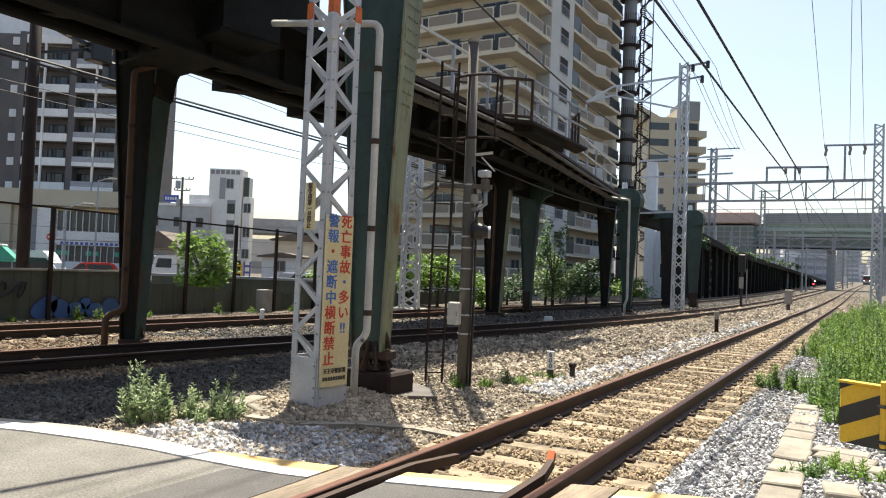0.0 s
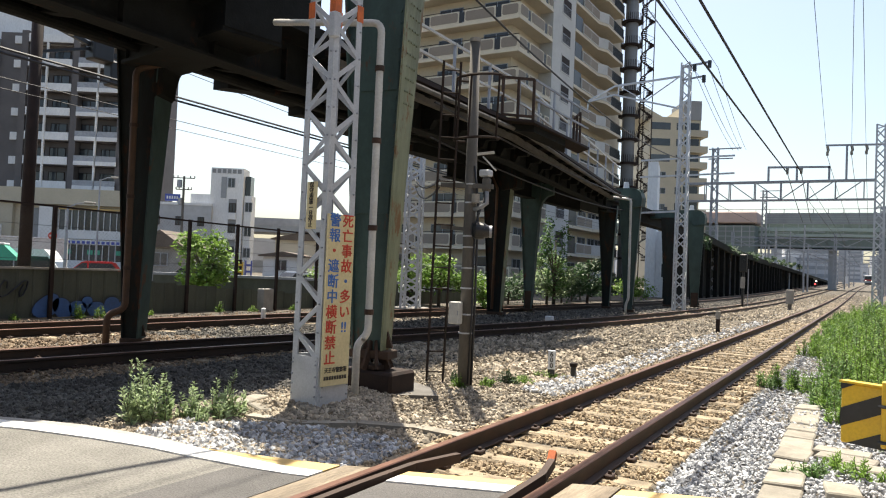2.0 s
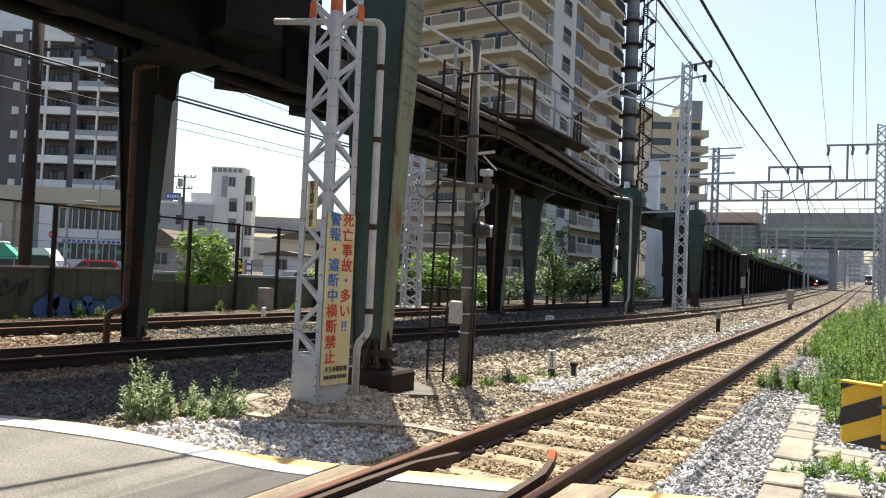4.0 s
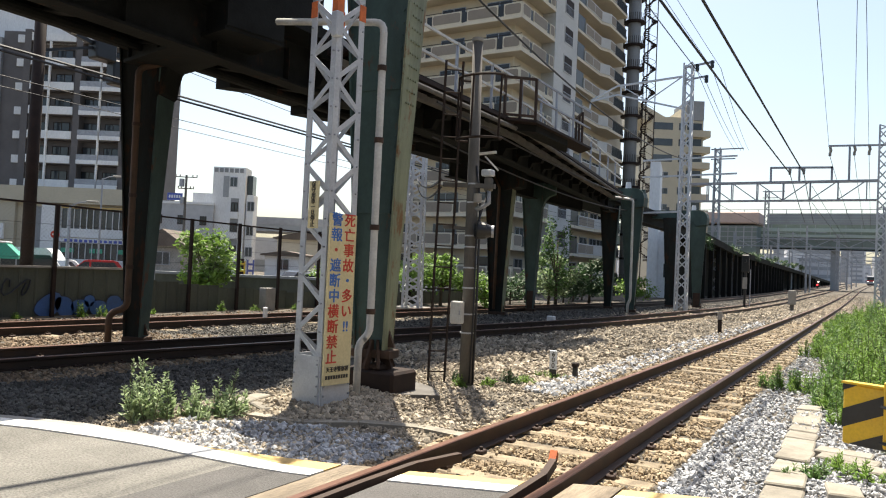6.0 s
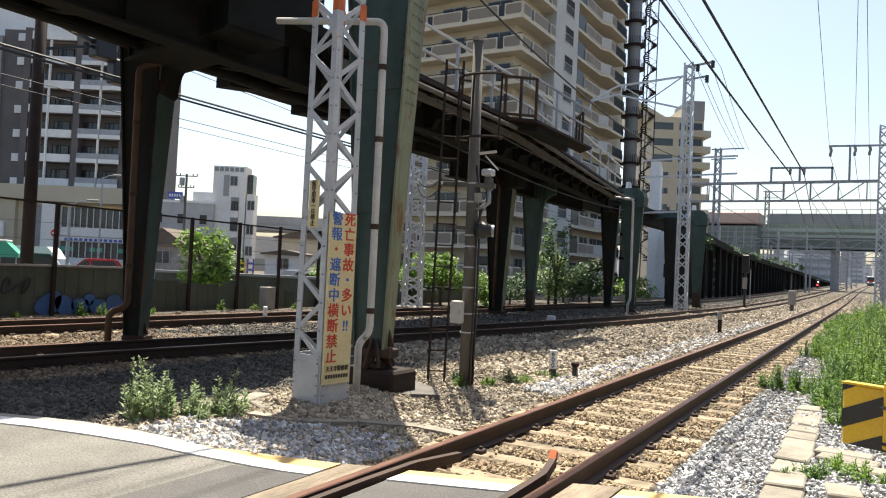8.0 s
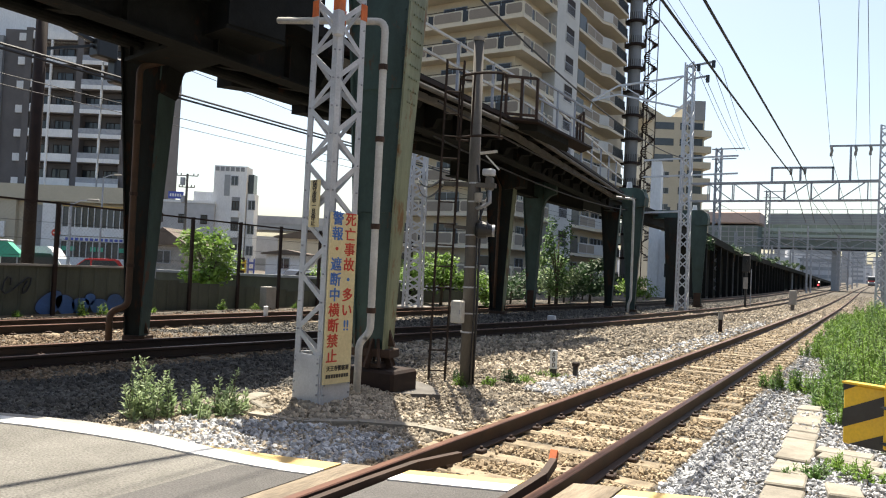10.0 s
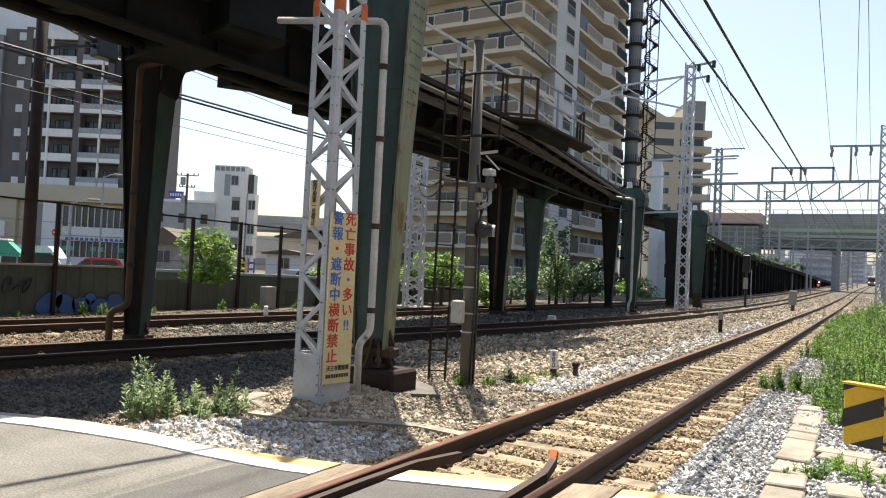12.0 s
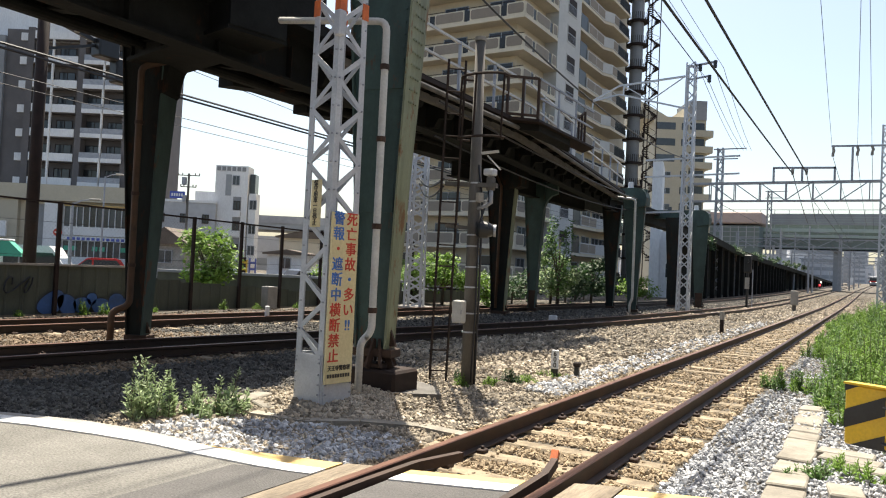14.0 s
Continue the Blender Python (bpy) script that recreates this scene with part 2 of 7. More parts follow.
# ---- mesh building ----
class Mesh:
    """Collects vertices and faces."""

    def __init__(self):
        self.v, self.f = [], []

    def add(self, verts, faces):
        k = len(self.v)
        self.v += [tuple(p) for p in verts]
        self.f += [tuple(i + k for i in q) for q in faces]
        return self

    def box(self, x0, y0, z0, x1, y1, z1, m=None, c=0.0):
        x0, x1, y0, y1, z0, z1 = min(x0, x1), max(x0, x1), min(y0, y1), max(y0, y1), min(z0, z1), max(z0, z1)
        c = min(c, (x1 - x0) * 0.3, (y1 - y0) * 0.3, (z1 - z0) * 0.3)
        if c <= 0:
            vs = [(x, y, z) for x in (x0, x1) for y in (y0, y1) for z in (z0, z1)]
            fs = [(0, 1, 3, 2), (4, 6, 7, 5), (0, 4, 5, 1), (2, 3, 7, 6), (0, 2, 6, 4), (1, 5, 7, 3)]
        else:
            ring = lambda a: [(x0 + a, y0 + a + 0), (x1 - a, y0 + a), (x1 - a, y1 - a), (x0 + a, y1 - a)]
            oct_ = [(x0 + c, y0), (x1 - c, y0), (x1, y0 + c), (x1, y1 - c), (x1 - c, y1), (x0 + c, y1), (x0, y1 - c), (x0, y0 + c)]
            vs = [(x, y, z0) for x, y in ring(c)] + [(x, y, z0 + c) for x, y in oct_] + [(x, y, z1 - c) for x, y in oct_] + [(x, y, z1) for x, y in ring(c)]
            fs = [(3, 2, 1, 0), (20, 21, 22, 23)]
            fs += [(4 + i, 4 + (i + 1) % 8, 12 + (i + 1) % 8, 12 + i) for i in range(8)]
            for i in range(4):
                j = (i + 1) % 4
                fs += [(i, j, 4 + (2 * i + 1) % 8, 4 + 2 * i), (j, 4 + (2 * i + 2) % 8, 4 + (2 * i + 1) % 8)]
                fs += [(20 + j, 20 + i, 12 + 2 * i, 12 + (2 * i + 1) % 8), (20 + j, 12 + (2 * i + 1) % 8, 12 + (2 * i + 2) % 8)]
        if m is not None:
            vs = [m @ Vector(p) for p in vs]
        return self.add(vs, fs)

    def bar(self, p, q, w, h=None, up=(0, 0, 1)):
        """A rectangular bar from p to q."""
        p, q, h = Vector(p), Vector(q), h or w
        d = (q - p).normalized()
        up = Vector(up)
        if abs(d.dot(up)) > 0.98:
            up = Vector((1, 0, 0))
        s = d.cross(up).normalized()
        u = s.cross(d)
        vs = [e + s * a * w / 2 + u * b * h / 2 for e in (p, q) for a, b in ((-1, -1), (1, -1), (1, 1), (-1, 1))]
        return self.add(vs, [(3, 2, 1, 0), (4, 5, 6, 7)] + [(i, (i + 1) % 4, 4 + (i + 1) % 4, 4 + i) for i in range(4)])

    def angle(self, p, q, w, t, sx, sy):
        """An upright L section from p to q, its flanges running to sx and sy."""
        p, q = Vector(p), Vector(q)
        pts = [(0, 0), (w * sx, 0), (w * sx, t * sy), (t * sx, t * sy), (t * sx, w * sy), (0, w * sy)]
        vs = [e + Vector((a, b, 0)) for e in (p, q) for a, b in pts]
        return self.add(vs, [(i, (i + 1) % 6, 6 + (i + 1) % 6, 6 + i) for i in range(6)] + [(0, 1, 2, 3, 4, 5), (11, 10, 9, 8, 7, 6)])

    def tube(self, pts, r, seg=8, r1=None, cap=True):
        pts = [Vector(p) for p in pts]
        k, n, s = len(self.v), len(pts), None
        for i, p in enumerate(pts):
            d = (pts[min(i + 1, n - 1)] - pts[max(i - 1, 0)]).normalized()
            up = Vector((0, 0, 1)) if abs(d.z) < 0.95 else Vector((1, 0, 0))
            s = (d.cross(up) if s is None else s - d * s.dot(d)).normalized()
            u = s.cross(d)
            rr = r if r1 is None else r + (r1 - r) * i / max(n - 1, 1)
            self.v += [tuple(p + (s * math.cos(a) + u * math.sin(a)) * rr) for a in [2 * math.pi * j / seg for j in range(seg)]]
        for i in range(n - 1):
            a, b = k + i * seg, k + (i + 1) * seg
            self.f += [(a + j, a + (j + 1) % seg, b + (j + 1) % seg, b + j) for j in range(seg)]
        if cap:
            self.f += [tuple(k + seg - 1 - j for j in range(seg)), tuple(k + (n - 1) * seg + j for j in range(seg))]
        return self

    def prism(self, poly, z0, z1):
        """An upright prism over a plan outline."""
        n = len(poly)
        vs = [(x, y, z) for z in (z0, z1) for x, y in poly]
        return self.add(vs, [tuple(range(n - 1, -1, -1)), tuple(range(n, 2 * n))] + [(i, (i + 1) % n, n + (i + 1) % n, n + i) for i in range(n)])

    def slab(self, poly, axis, a, b):
        """An outline given in the two other axes, thick from a to b along axis (0 = x, 1 = y)."""
        n = len(poly)
        vs = [((t, p, q) if axis == 0 else (p, t, q)) for t in (a, b) for p, q in poly]
        return self.add(vs, [tuple(range(n - 1, -1, -1)), tuple(range(n, 2 * n))] + [(i, (i + 1) % n, n + (i + 1) % n, n + i) for i in range(n)])

    def data(self, name, material, smooth=False):
        me = bpy.data.meshes.new(name)
        me.from_pydata(self.v, [], self.f)
        me.materials.append(material)
        if smooth:
            me.polygons.foreach_set("use_smooth", [True] * len(me.polygons))
        me.update()
        return me


def thing(name, label, category, at=(0, 0, 0), rz=0.0, group="", kind=""):
    ob = new(name)
    ob.empty_display_size = 0.2
    ob.matrix_world = pose(*at, 0, 0, rz)
    return tagged(ob, label, category, group, kind)


def part(name, mesh, material, parent, label="", smooth=False):
    ob = new(name, mesh if isinstance(mesh, bpy.types.Mesh) else mesh.data(name, material, smooth))
    ob.parent = parent
    return tagged(ob, label)


def solid(name, mesh, material, label, category, kind="", group="", at=(0, 0, 0), smooth=False):
    ob = new(name, mesh.data(name, material, smooth))
    ob.matrix_world = pose(*at)
    return tagged(ob, label, category, group, kind)


def lerp_path(table, y):
    """A smooth reading of a table of (y, value)."""
    if y <= table[0][0]:
        return table[0][1]
    for (a, va), (b, vb) in zip(table, table[1:]):
        if y <= b:
            return va + (vb - va) * (y - a) / (b - a)
    return table[-1][1]


def smooth_path(table, y):
    return sum(lerp_path(table, y + d) for d in (-4, -2, 0, 2, 4)) / 5


def rise(y):
    """The line climbs gently in the distance."""
    return 0.0 if y < 50 else 0.0095 * (y - 50) ** 2 / (y - 20)


TRACK1 = [(-30, -2.375), (150, -2.375), (240, -1.7), (330, -0.4), (600, 6.0)]
TRACK2 = [(-30, -12.5), (0, -10.6), (5, -10.25), (10, -9.5), (15, -8.5), (20, -7.7), (25, -7.15), (30, -6.8), (40, -6.3), (60, -6.2), (600, -6.2)]
TRACK3 = [(-30, -15.6), (0, -14.4), (7.5, -13.9), (14, -13.5), (23, -12.8), (35, -11.6), (50, -10.5), (80, -10.0), (600, -10.0)]

# ---- ground and crossing ----
EDGE = [(-40, -5.0), (-14, 1.2), (-9, 2.72), (-6.3, 3.54), (-5.8, 3.70), (-5.2, 3.83), (-4.65, 3.92), (-4.35, 3.93), (-3.65, 4.09), (-3.2, 4.21), (-2.84, 4.36), (-1.96, 4.69), (-1.62, 4.87), (-0.74, 5.20), (1.5, 5.9), (12, 8.5)]


def ground_z(x, y):
    z = -0.17 + rise(y)
    if -7 < x < -3.5 and 4 < y < 9:
        z += 0.16 * math.exp(-((x + 5.05) / 0.75) ** 2 - ((y - 6.75) / 0.85) ** 2)
    if x < -18:
        z -= 0.45 * min(1, (-18 - x) / 6)
    if -20 < x < 4 and y < 60:
        z += 0.03 * noise.noise((x * 0.8, y * 0.8, 0)) + 0.02 * noise.noise((x * 3, y * 3, 4))
        for table in (TRACK1, TRACK2, TRACK3):
            d = abs(x - smooth_path(table, y))
            if d < 1.6:
                z = min(z, -0.165 + rise(y) + 0.015 * noise.noise((x * 4, y * 4, 2)))
    return z


def build_ground():
    xs = [-2500, -900, -400, -200, -120, -80, -55, -40, -32, -26, -22] + [-19 + 0.3 * i for i in range(75)] + [4, 6, 9, 14, 25, 50, 100, 250, 800, 2500]
    ys = [-1500, -400, -120, -60, -30, -15, -8, -4, 0] + [1 + 0.3 * i for i in range(110)] + [35 + 2 * i for i in range(20)] + [78, 84, 92, 100, 115, 130, 150, 175, 200, 240, 280, 330, 400, 500, 700, 1100, 2500, 4500]
    m = Mesh()
    m.v = [(x, y, ground_z(x, min(y, 500))) for y in ys for x in xs]
    w = len(xs)
    m.f = [(j * w + i, j * w + i + 1, (j + 1) * w + i + 1, (j + 1) * w + i) for j in range(len(ys) - 1) for i in range(w - 1)]
    solid("ground", m, M_ballast, "dusty stony railway ground between the tracks", "ground", "structure", smooth=True)


build_ground()


def strip(points_a, points_b, z0, z1):
    """A band between two plan lines of equal length."""
    m = Mesh()
    n = len(points_a)
    for z in (z1, z0):
        m.v += [(x, y, z) for x, y in points_a] + [(x, y, z) for x, y in points_b]
    for i in range(n - 1):
        a, b = i, n + i
        m.f += [(a, a + 1, b + 1, b), (2 * n + a, 2 * n + b, 2 * n + b + 1, 2 * n + a + 1)]
        m.f += [(a + 1, a, 2 * n + a, 2 * n + a + 1), (b, b + 1, 2 * n + b + 1, 2 * n + b)]
    for i in (0, n - 1):
        m.f += [(i, n + i, 3 * n + i, 2 * n + i)]
    return m


def edge_y(x):
    return lerp_path(EDGE, x)


def build_crossing():
    road = thing("crossing_road", "worn grey asphalt road over the level crossing", "road", kind="structure")

    def band(x0, x1, off0, off1, step=0.5):
        n = max(2, int((x1 - x0) / step) + 1)
        xs = [x0 + (x1 - x0) * i / (n - 1) for i in range(n)]
        far = [(x, edge_y(x) + off0) for x in xs]
        near = [(x, (edge_y(x) + off1) if off1 > -5 else -14.0) for x in xs]
        return near, far

    near, far = band(-40, -3.22, 0.0, -9)
    part("road_surface", strip(near, far, -0.16, -0.03), M_asphalt, road)
    near, far = band(-2.76, -1.97, -0.02, -9)
    part("centre_panel", strip(near, far, -0.16, -0.028), M_asphalt2, road, "dark asphalt between the rails")
    near, far = band(-1.40, 12, 0.0, -9)
    part("road_surface", strip(near, far, -0.16, -0.03), M_asphalt, road)
    # timbers beside the rails
    for x0, x1 in ((-3.20, -3.02),):
        near, far = band(x0, x1, 0.02, -9, 0.15)
        part("timber", strip(near, far, -0.16, -0.022), M_wood, road, "weathered grey crossing timber")
    near, far = band(-1.72, -1.42, 0.02, -9, 0.15)
    part("timber", strip(near, far, -0.16, -0.022), M_wood, road, "weathered grey crossing timber")
    # newer asphalt patch, laid just over the old surface
    m = strip([(-3.86, -12.0), (-3.22, -12.0)], [(-3.79, 3.72), (-3.22, 3.88)], -0.034, -0.026)
    part("asphalt_patch", m, M_asphalt2, road, "darker asphalt patch")
    # painted edge: yellow on the outside, white inside
    def paint(name, x0, x1, o0, o1, mt):
        near, far = band(x0, x1, o0, o1, 0.25)
        part(name, strip(near, far, -0.032, -0.018), mt, road)

    xs = [-14 + 0.2 * i for i in range(54)] + [-3.22]
    off = [0.19 * min(1, max(0, (x + 4.4) / 0.95)) for x in xs]
    part("white_line", strip([(x, edge_y(x) - o - 0.21 + 0.3 * o) for x, o in zip(xs, off)], [(x, edge_y(x) - o) for x, o in zip(xs, off)], -0.032, -0.018), M_white, road)
    xs = [-4.4 + 0.15 * i for i in range(8)] + [-3.22]
    off = [0.19 * min(1, max(0, (x + 4.4) / 0.95)) for x in xs]
    part("yellow_line", strip([(x, edge_y(x) - o - 0.001) for x, o in zip(xs, off)], [(x, edge_y(x)) for x in xs], -0.032, -0.019), M_yellow, road)
    paint("white_line", -2.75, -2.0, -0.135, -0.30, M_white)
    paint("yellow_line", -2.75, -2.0, -0.02, -0.134, M_yellow)
    paint("white_line", -1.40, 4, -0.20, -0.38, M_white)
    paint("yellow_line", -1.40, 4, -0.05, -0.199, M_yellow)
    # concrete lip on the far side of the line
    near, far = band(-7.5, -4.6, 0.02, 0.0)
    far = [(x, y + 0.10 + 0.12 * math.sin(max(0, (x + 7.5) / 2.9) * math.pi)) for x, y in far]
    part("concrete_lip", strip(near, far, -0.2, -0.05), M_conc, road)


build_crossing()


# ---- railway tracks ----
RAIL = [(-0.064, 0.0), (-0.064, 0.010), (-0.012, 0.026), (-0.009, 0.108), (-0.034, 0.120), (-0.034, 0.146), (-0.028, 0.153), (0.028, 0.153), (0.034, 0.146), (0.034, 0.120), (0.009, 0.108), (0.012, 0.026), (0.064, 0.010), (0.064, 0.0)]


def rail_mesh(table, side, y0, y1, head):
    m = Mesh()
    prof = RAIL[5:9] if head else RAIL
    ys, y = [], y0
    while y < y1:
        ys.append(y)
        y += 1.0 if y < 60 else 5.0
    ys.append(y1)
    n = len(prof)
    lift = 0.0015 if head else 0
    for y in ys:
        x = smooth_path(table, y) + side
        m.v += [(x + a, y, b - 0.153 + lift + rise(y)) for a, b in prof]
    for i in range(len(ys) - 1):
        a, b = i * n, (i + 1) * n
        m.f += [(a + j, b + j, b + (j + 1) % n, a + (j + 1) % n) for j in range(n if not head else n - 1)]
    return m


def build_track(name, label, table, sleeper_ys, head):
    tr = thing(name, label, "railway track", kind="structure")
    for side in (-0.566, 0.566):
        r = part("rail", rail_mesh(table, side, -30, 420, False), M_rail if table is TRACK1 else M_rail_dark, tr)
        part("rail_head", rail_mesh(table, side, -30, 420, True), head, r, "worn brown running surface")
    m = Mesh().box(-1.0, -0.11, -0.30, 1.0, 0.11, -0.152, c=0.02)
    me = m.data("sleeper", M_sleeper)
    clip = Mesh()
    for s in (-0.566, 0.566):
        for d in (-0.105, 0.105):
            clip.box(s + d - 0.035, -0.05, -0.155, s + d + 0.035, 0.05, -0.118, c=0.008)
            clip.tube([(s + d, 0, -0.12), (s + d, 0, -0.095)], 0.016, 6)
    cl = clip.data("rail_clips", M_rail)
    for y in sleeper_ys:
        ob = new("sleeper", me)
        ob.parent = tr
        x = smooth_path(table, y)
        slope = math.atan2(smooth_path(table, y + 1) - x, 1)
        ob.matrix_basis = pose(x, y, rise(y) - random.uniform(0, 0.012), 0, random.uniform(-0.4, 0.4), -math.degrees(slope) + random.uniform(-2.0, 2.0))
        if y < 22:
            c = new("rail_clip", cl)
            c.parent = ob
    return tr


SLEEPERS = [5.0 + 0.62 * i + random.uniform(-0.04, 0.04) for i in range(110)]
track1 = build_track("railway_track", "rust-brown railway track on dusty sleepers", TRACK1, SLEEPERS, M_railtop)
track2 = build_track("railway_track", "dark shaded railway track curving below the viaduct", TRACK2, [3.2 + 0.62 * i for i in range(90)], M_railtop)
track3 = build_track("railway_track", "rusty railway track beside the boundary fence", TRACK3, [2.0 + 0.62 * i for i in range(80)], M_railtop)

# check rails at the crossing, with flared ends
for side, s in ((-2.941, 1), (-1.809, -1)):
    m = Mesh()
    x = side + s * 0.12
    ey = edge_y(x)
    ps = [(x, -10, -0.03), (x, ey - 0.45, -0.03), (x + s * 0.02, ey + 0.15, -0.03), (x + s * 0.13, ey + 0.62, -0.035)]
    for p, q in zip(ps, ps[1:]):
        m.bar(p, q, 0.05, 0.07)
    ck = thing("check_rail", "rusty check rail with an orange flared end beside the running rail", "rail", group="check rails")
    part("bar", m, M_rail, ck)
    if s < 0:
        part("tip", Mesh().bar((x + s * 0.132, ey + 0.60, -0.03), (x + s * 0.14, ey + 0.655, 0.035), 0.055, 0.06), M_orange, ck, "orange painted tip")

# ---- ballast stones ----
def stones(name, label, n, where, size, material):
    """Broken stones strewn by where(), which gives x, y, z of a place."""
    bm = bmesh.new()
    bmesh.ops.create_icosphere(bm, subdivisions=1, radius=1)
    base = np.array([v.co[:] for v in bm.verts])
    tri = np.array([[v.index for v in f.verts] for f in bm.faces])
    bm.free()
    rng = np.random.default_rng(len(name) + n)
    variants = []
    for _ in range(24):
        k = base * rng.uniform(0.5, 1.3, (len(base), 1)) * rng.uniform(0.45, 1.25, 3)
        variants.append(k)
    vs, fs, k = [], [], 0
    for i in range(n):
        p = where(rng)
        if p is None:
            continue
        a = rng.normal(size=(3, 3))
        q, _ = np.linalg.qr(a)
        s = size * rng.uniform(0.55, 1.35)
        vs.append(variants[i % 24] @ q * s + np.array(p))
        fs.append(tri + k)
        k += len(base)
    vs, fs = np.concatenate(vs), np.concatenate(fs)
    me = bpy.data.meshes.new(name)
    me.vertices.add(len(vs))
    me.vertices.foreach_set("co", vs.ravel())
    me.loops.add(len(fs) * 3)
    me.loops.foreach_set("vertex_index", fs.ravel())
    me.polygons.add(len(fs))
    me.polygons.foreach_set("loop_start", np.arange(len(fs)) * 3)
    me.polygons.foreach_set("loop_total", np.full(len(fs), 3))
    me.update(calc_edges=True)
    me.shade_flat()
    me.materials.append(material)
    ob = new(name, me)
    tagged(ob, label, "ballast", "", "stuff")


def on_track1(x):
    return abs(x + 2.375) < 1.05


def spread(x0, x1, y0, y1, z_up=0.015, keep=None):
    def where(rng):
        x = rng.uniform(x0, x1)
        u = rng.uniform(0, 1)
        y = 1 / (1 / y0 + (1 / y1 - 1 / y0) * u)
        if y < edge_y(x) + 0.1:
            return None
        if keep and not keep(x, y, rng):
            return None
        return x, y, ground_z(x, y) + z_up * rng.uniform(-1, 1)
    return where


def near_rail(x, y):
    return any(abs(abs(x - smooth_path(t, y)) - 0.566) < 0.11 for t in (TRACK1, TRACK2, TRACK3))


def outside1(x, y, rng):
    return not on_track1(x) and not near_rail(x, y)


def between1(x, y, rng):
    k = (y - 5.0) / 0.62
    off_sleeper = abs(k - round(k)) * 0.62 > 0.15 or rng.uniform() < 0.05 + 0.17 * max(0, y - 6.5)
    return on_track1(x) and not near_rail(x, y) and off_sleeper


def shade_toned(x, y):
    """Ground between the tracks whose stones are coloured darker for the viaduct's shade."""
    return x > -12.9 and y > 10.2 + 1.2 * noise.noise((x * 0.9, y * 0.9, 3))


def fresh_patch(x, y, rng):
    return outside1(x, y, rng) and y < 5.05 + 0.42 * (x + 5.35) + 0.12 * noise.noise((x * 3, y * 3, 7))


stones("ballast_stones", "broken brown-grey ballast stones", 26000, spread(-6.3, -3.2, 3.4, 11, keep=outside1), 0.027, M_stone)
def heap(cx, cy, r, h):
    def where(rng):
        a, d = rng.uniform(0, 2 * math.pi), r * rng.uniform(0, 1) ** 0.5
        x, y = cx + d * math.cos(a), cy + d * math.sin(a)
        return x, y, ground_z(x, y) + h * (1 - (d / r) ** 2) * rng.uniform(0.55, 1)
    return where


stones("ballast_heap", "brown ballast heaped against the foot of the lattice mast", 3200, heap(-4.95, 6.1, 0.75, 0.07), 0.031, M_stone)
stones("ballast_stones", "ballast beside the shaded track, shade put in its colour", 15000, spread(-8.6, -6.0, 3.4, 12, keep=outside1), 0.029, M_stone_shade)
stones("ballast_stones", "broken brown-grey ballast stones further along", 13000, spread(-9.5, -3.2, 10, 34, keep=outside1), 0.045, M_stone)
stones("fresh_ballast_stones", "pale grey fresh ballast beside the crossing", 9000, spread(-5.6, -3.0, 3.9, 5.6, 0.03, keep=fresh_patch), 0.026, M_stone_grey)
stones("fresh_ballast_stones", "pale grey ballast along the track", 26000, spread(-1.45, 0.7, 4.9, 22, 0.03, keep=outside1), 0.023, M_stone_grey)
stones("fresh_ballast_stones", "pale grey ballast between the two lines", 2500, spread(-4.0, -3.3, 9, 60, 0.02, keep=outside1), 0.042, M_stone_grey)
stones("dusty_ballast_stones", "tan dusty ballast between the sleepers", 30000, spread(-3.4, -1.35, 4.6, 34, 0.015, keep=between1), 0.024, M_stone_tan)
stones("ballast_stones", "rust-brown ballast round the far tracks", 34000, spread(-16.5, -8.5, 3.5, 24, keep=lambda x, y, r: not near_rail(x, y) and not shade_toned(x, y)), 0.030, M_stone_brown)
stones("ballast_stones", "ballast between the shaded tracks, shade put in its colour", 16000, spread(-13.3, -8.5, 9, 24, keep=lambda x, y, r: not near_rail(x, y) and shade_toned(x, y)), 0.030, M_stone_shade)

stones("ballast_stones", "ballast below the viaduct, shade put in its colour", 18000, spread(-13.0, -7.4, 21, 130, 0.02, keep=lambda x, y, r: not near_rail(x, y) and x < smooth_path(TRACK2, y) + 0.9), 0.05, M_stone_shade)

stones("ballast_stones", "pale grey ballast far along the tracks", 16000, spread(-7.6, 0.0, 32, 110, 0.03, keep=lambda x, y, r: not near_rail(x, y)), 0.06, M_stone)

# ---- elevated line ----
DECK_Z = 4.95


def walk_x(y):
    """Outer edge of the walkway: straight at first, then drawing in towards the columns."""
    return lerp_path([(16.5, -7.35), (30.6, -9.2)], y)


def along(ys, inner, outer, z0, z1):
    """A plate that follows the walkway's edge, between two offsets from it."""
    return strip([(walk_x(y) + outer, y) for y in ys], [(walk_x(y) + inner, y) for y in ys], z0, z1)


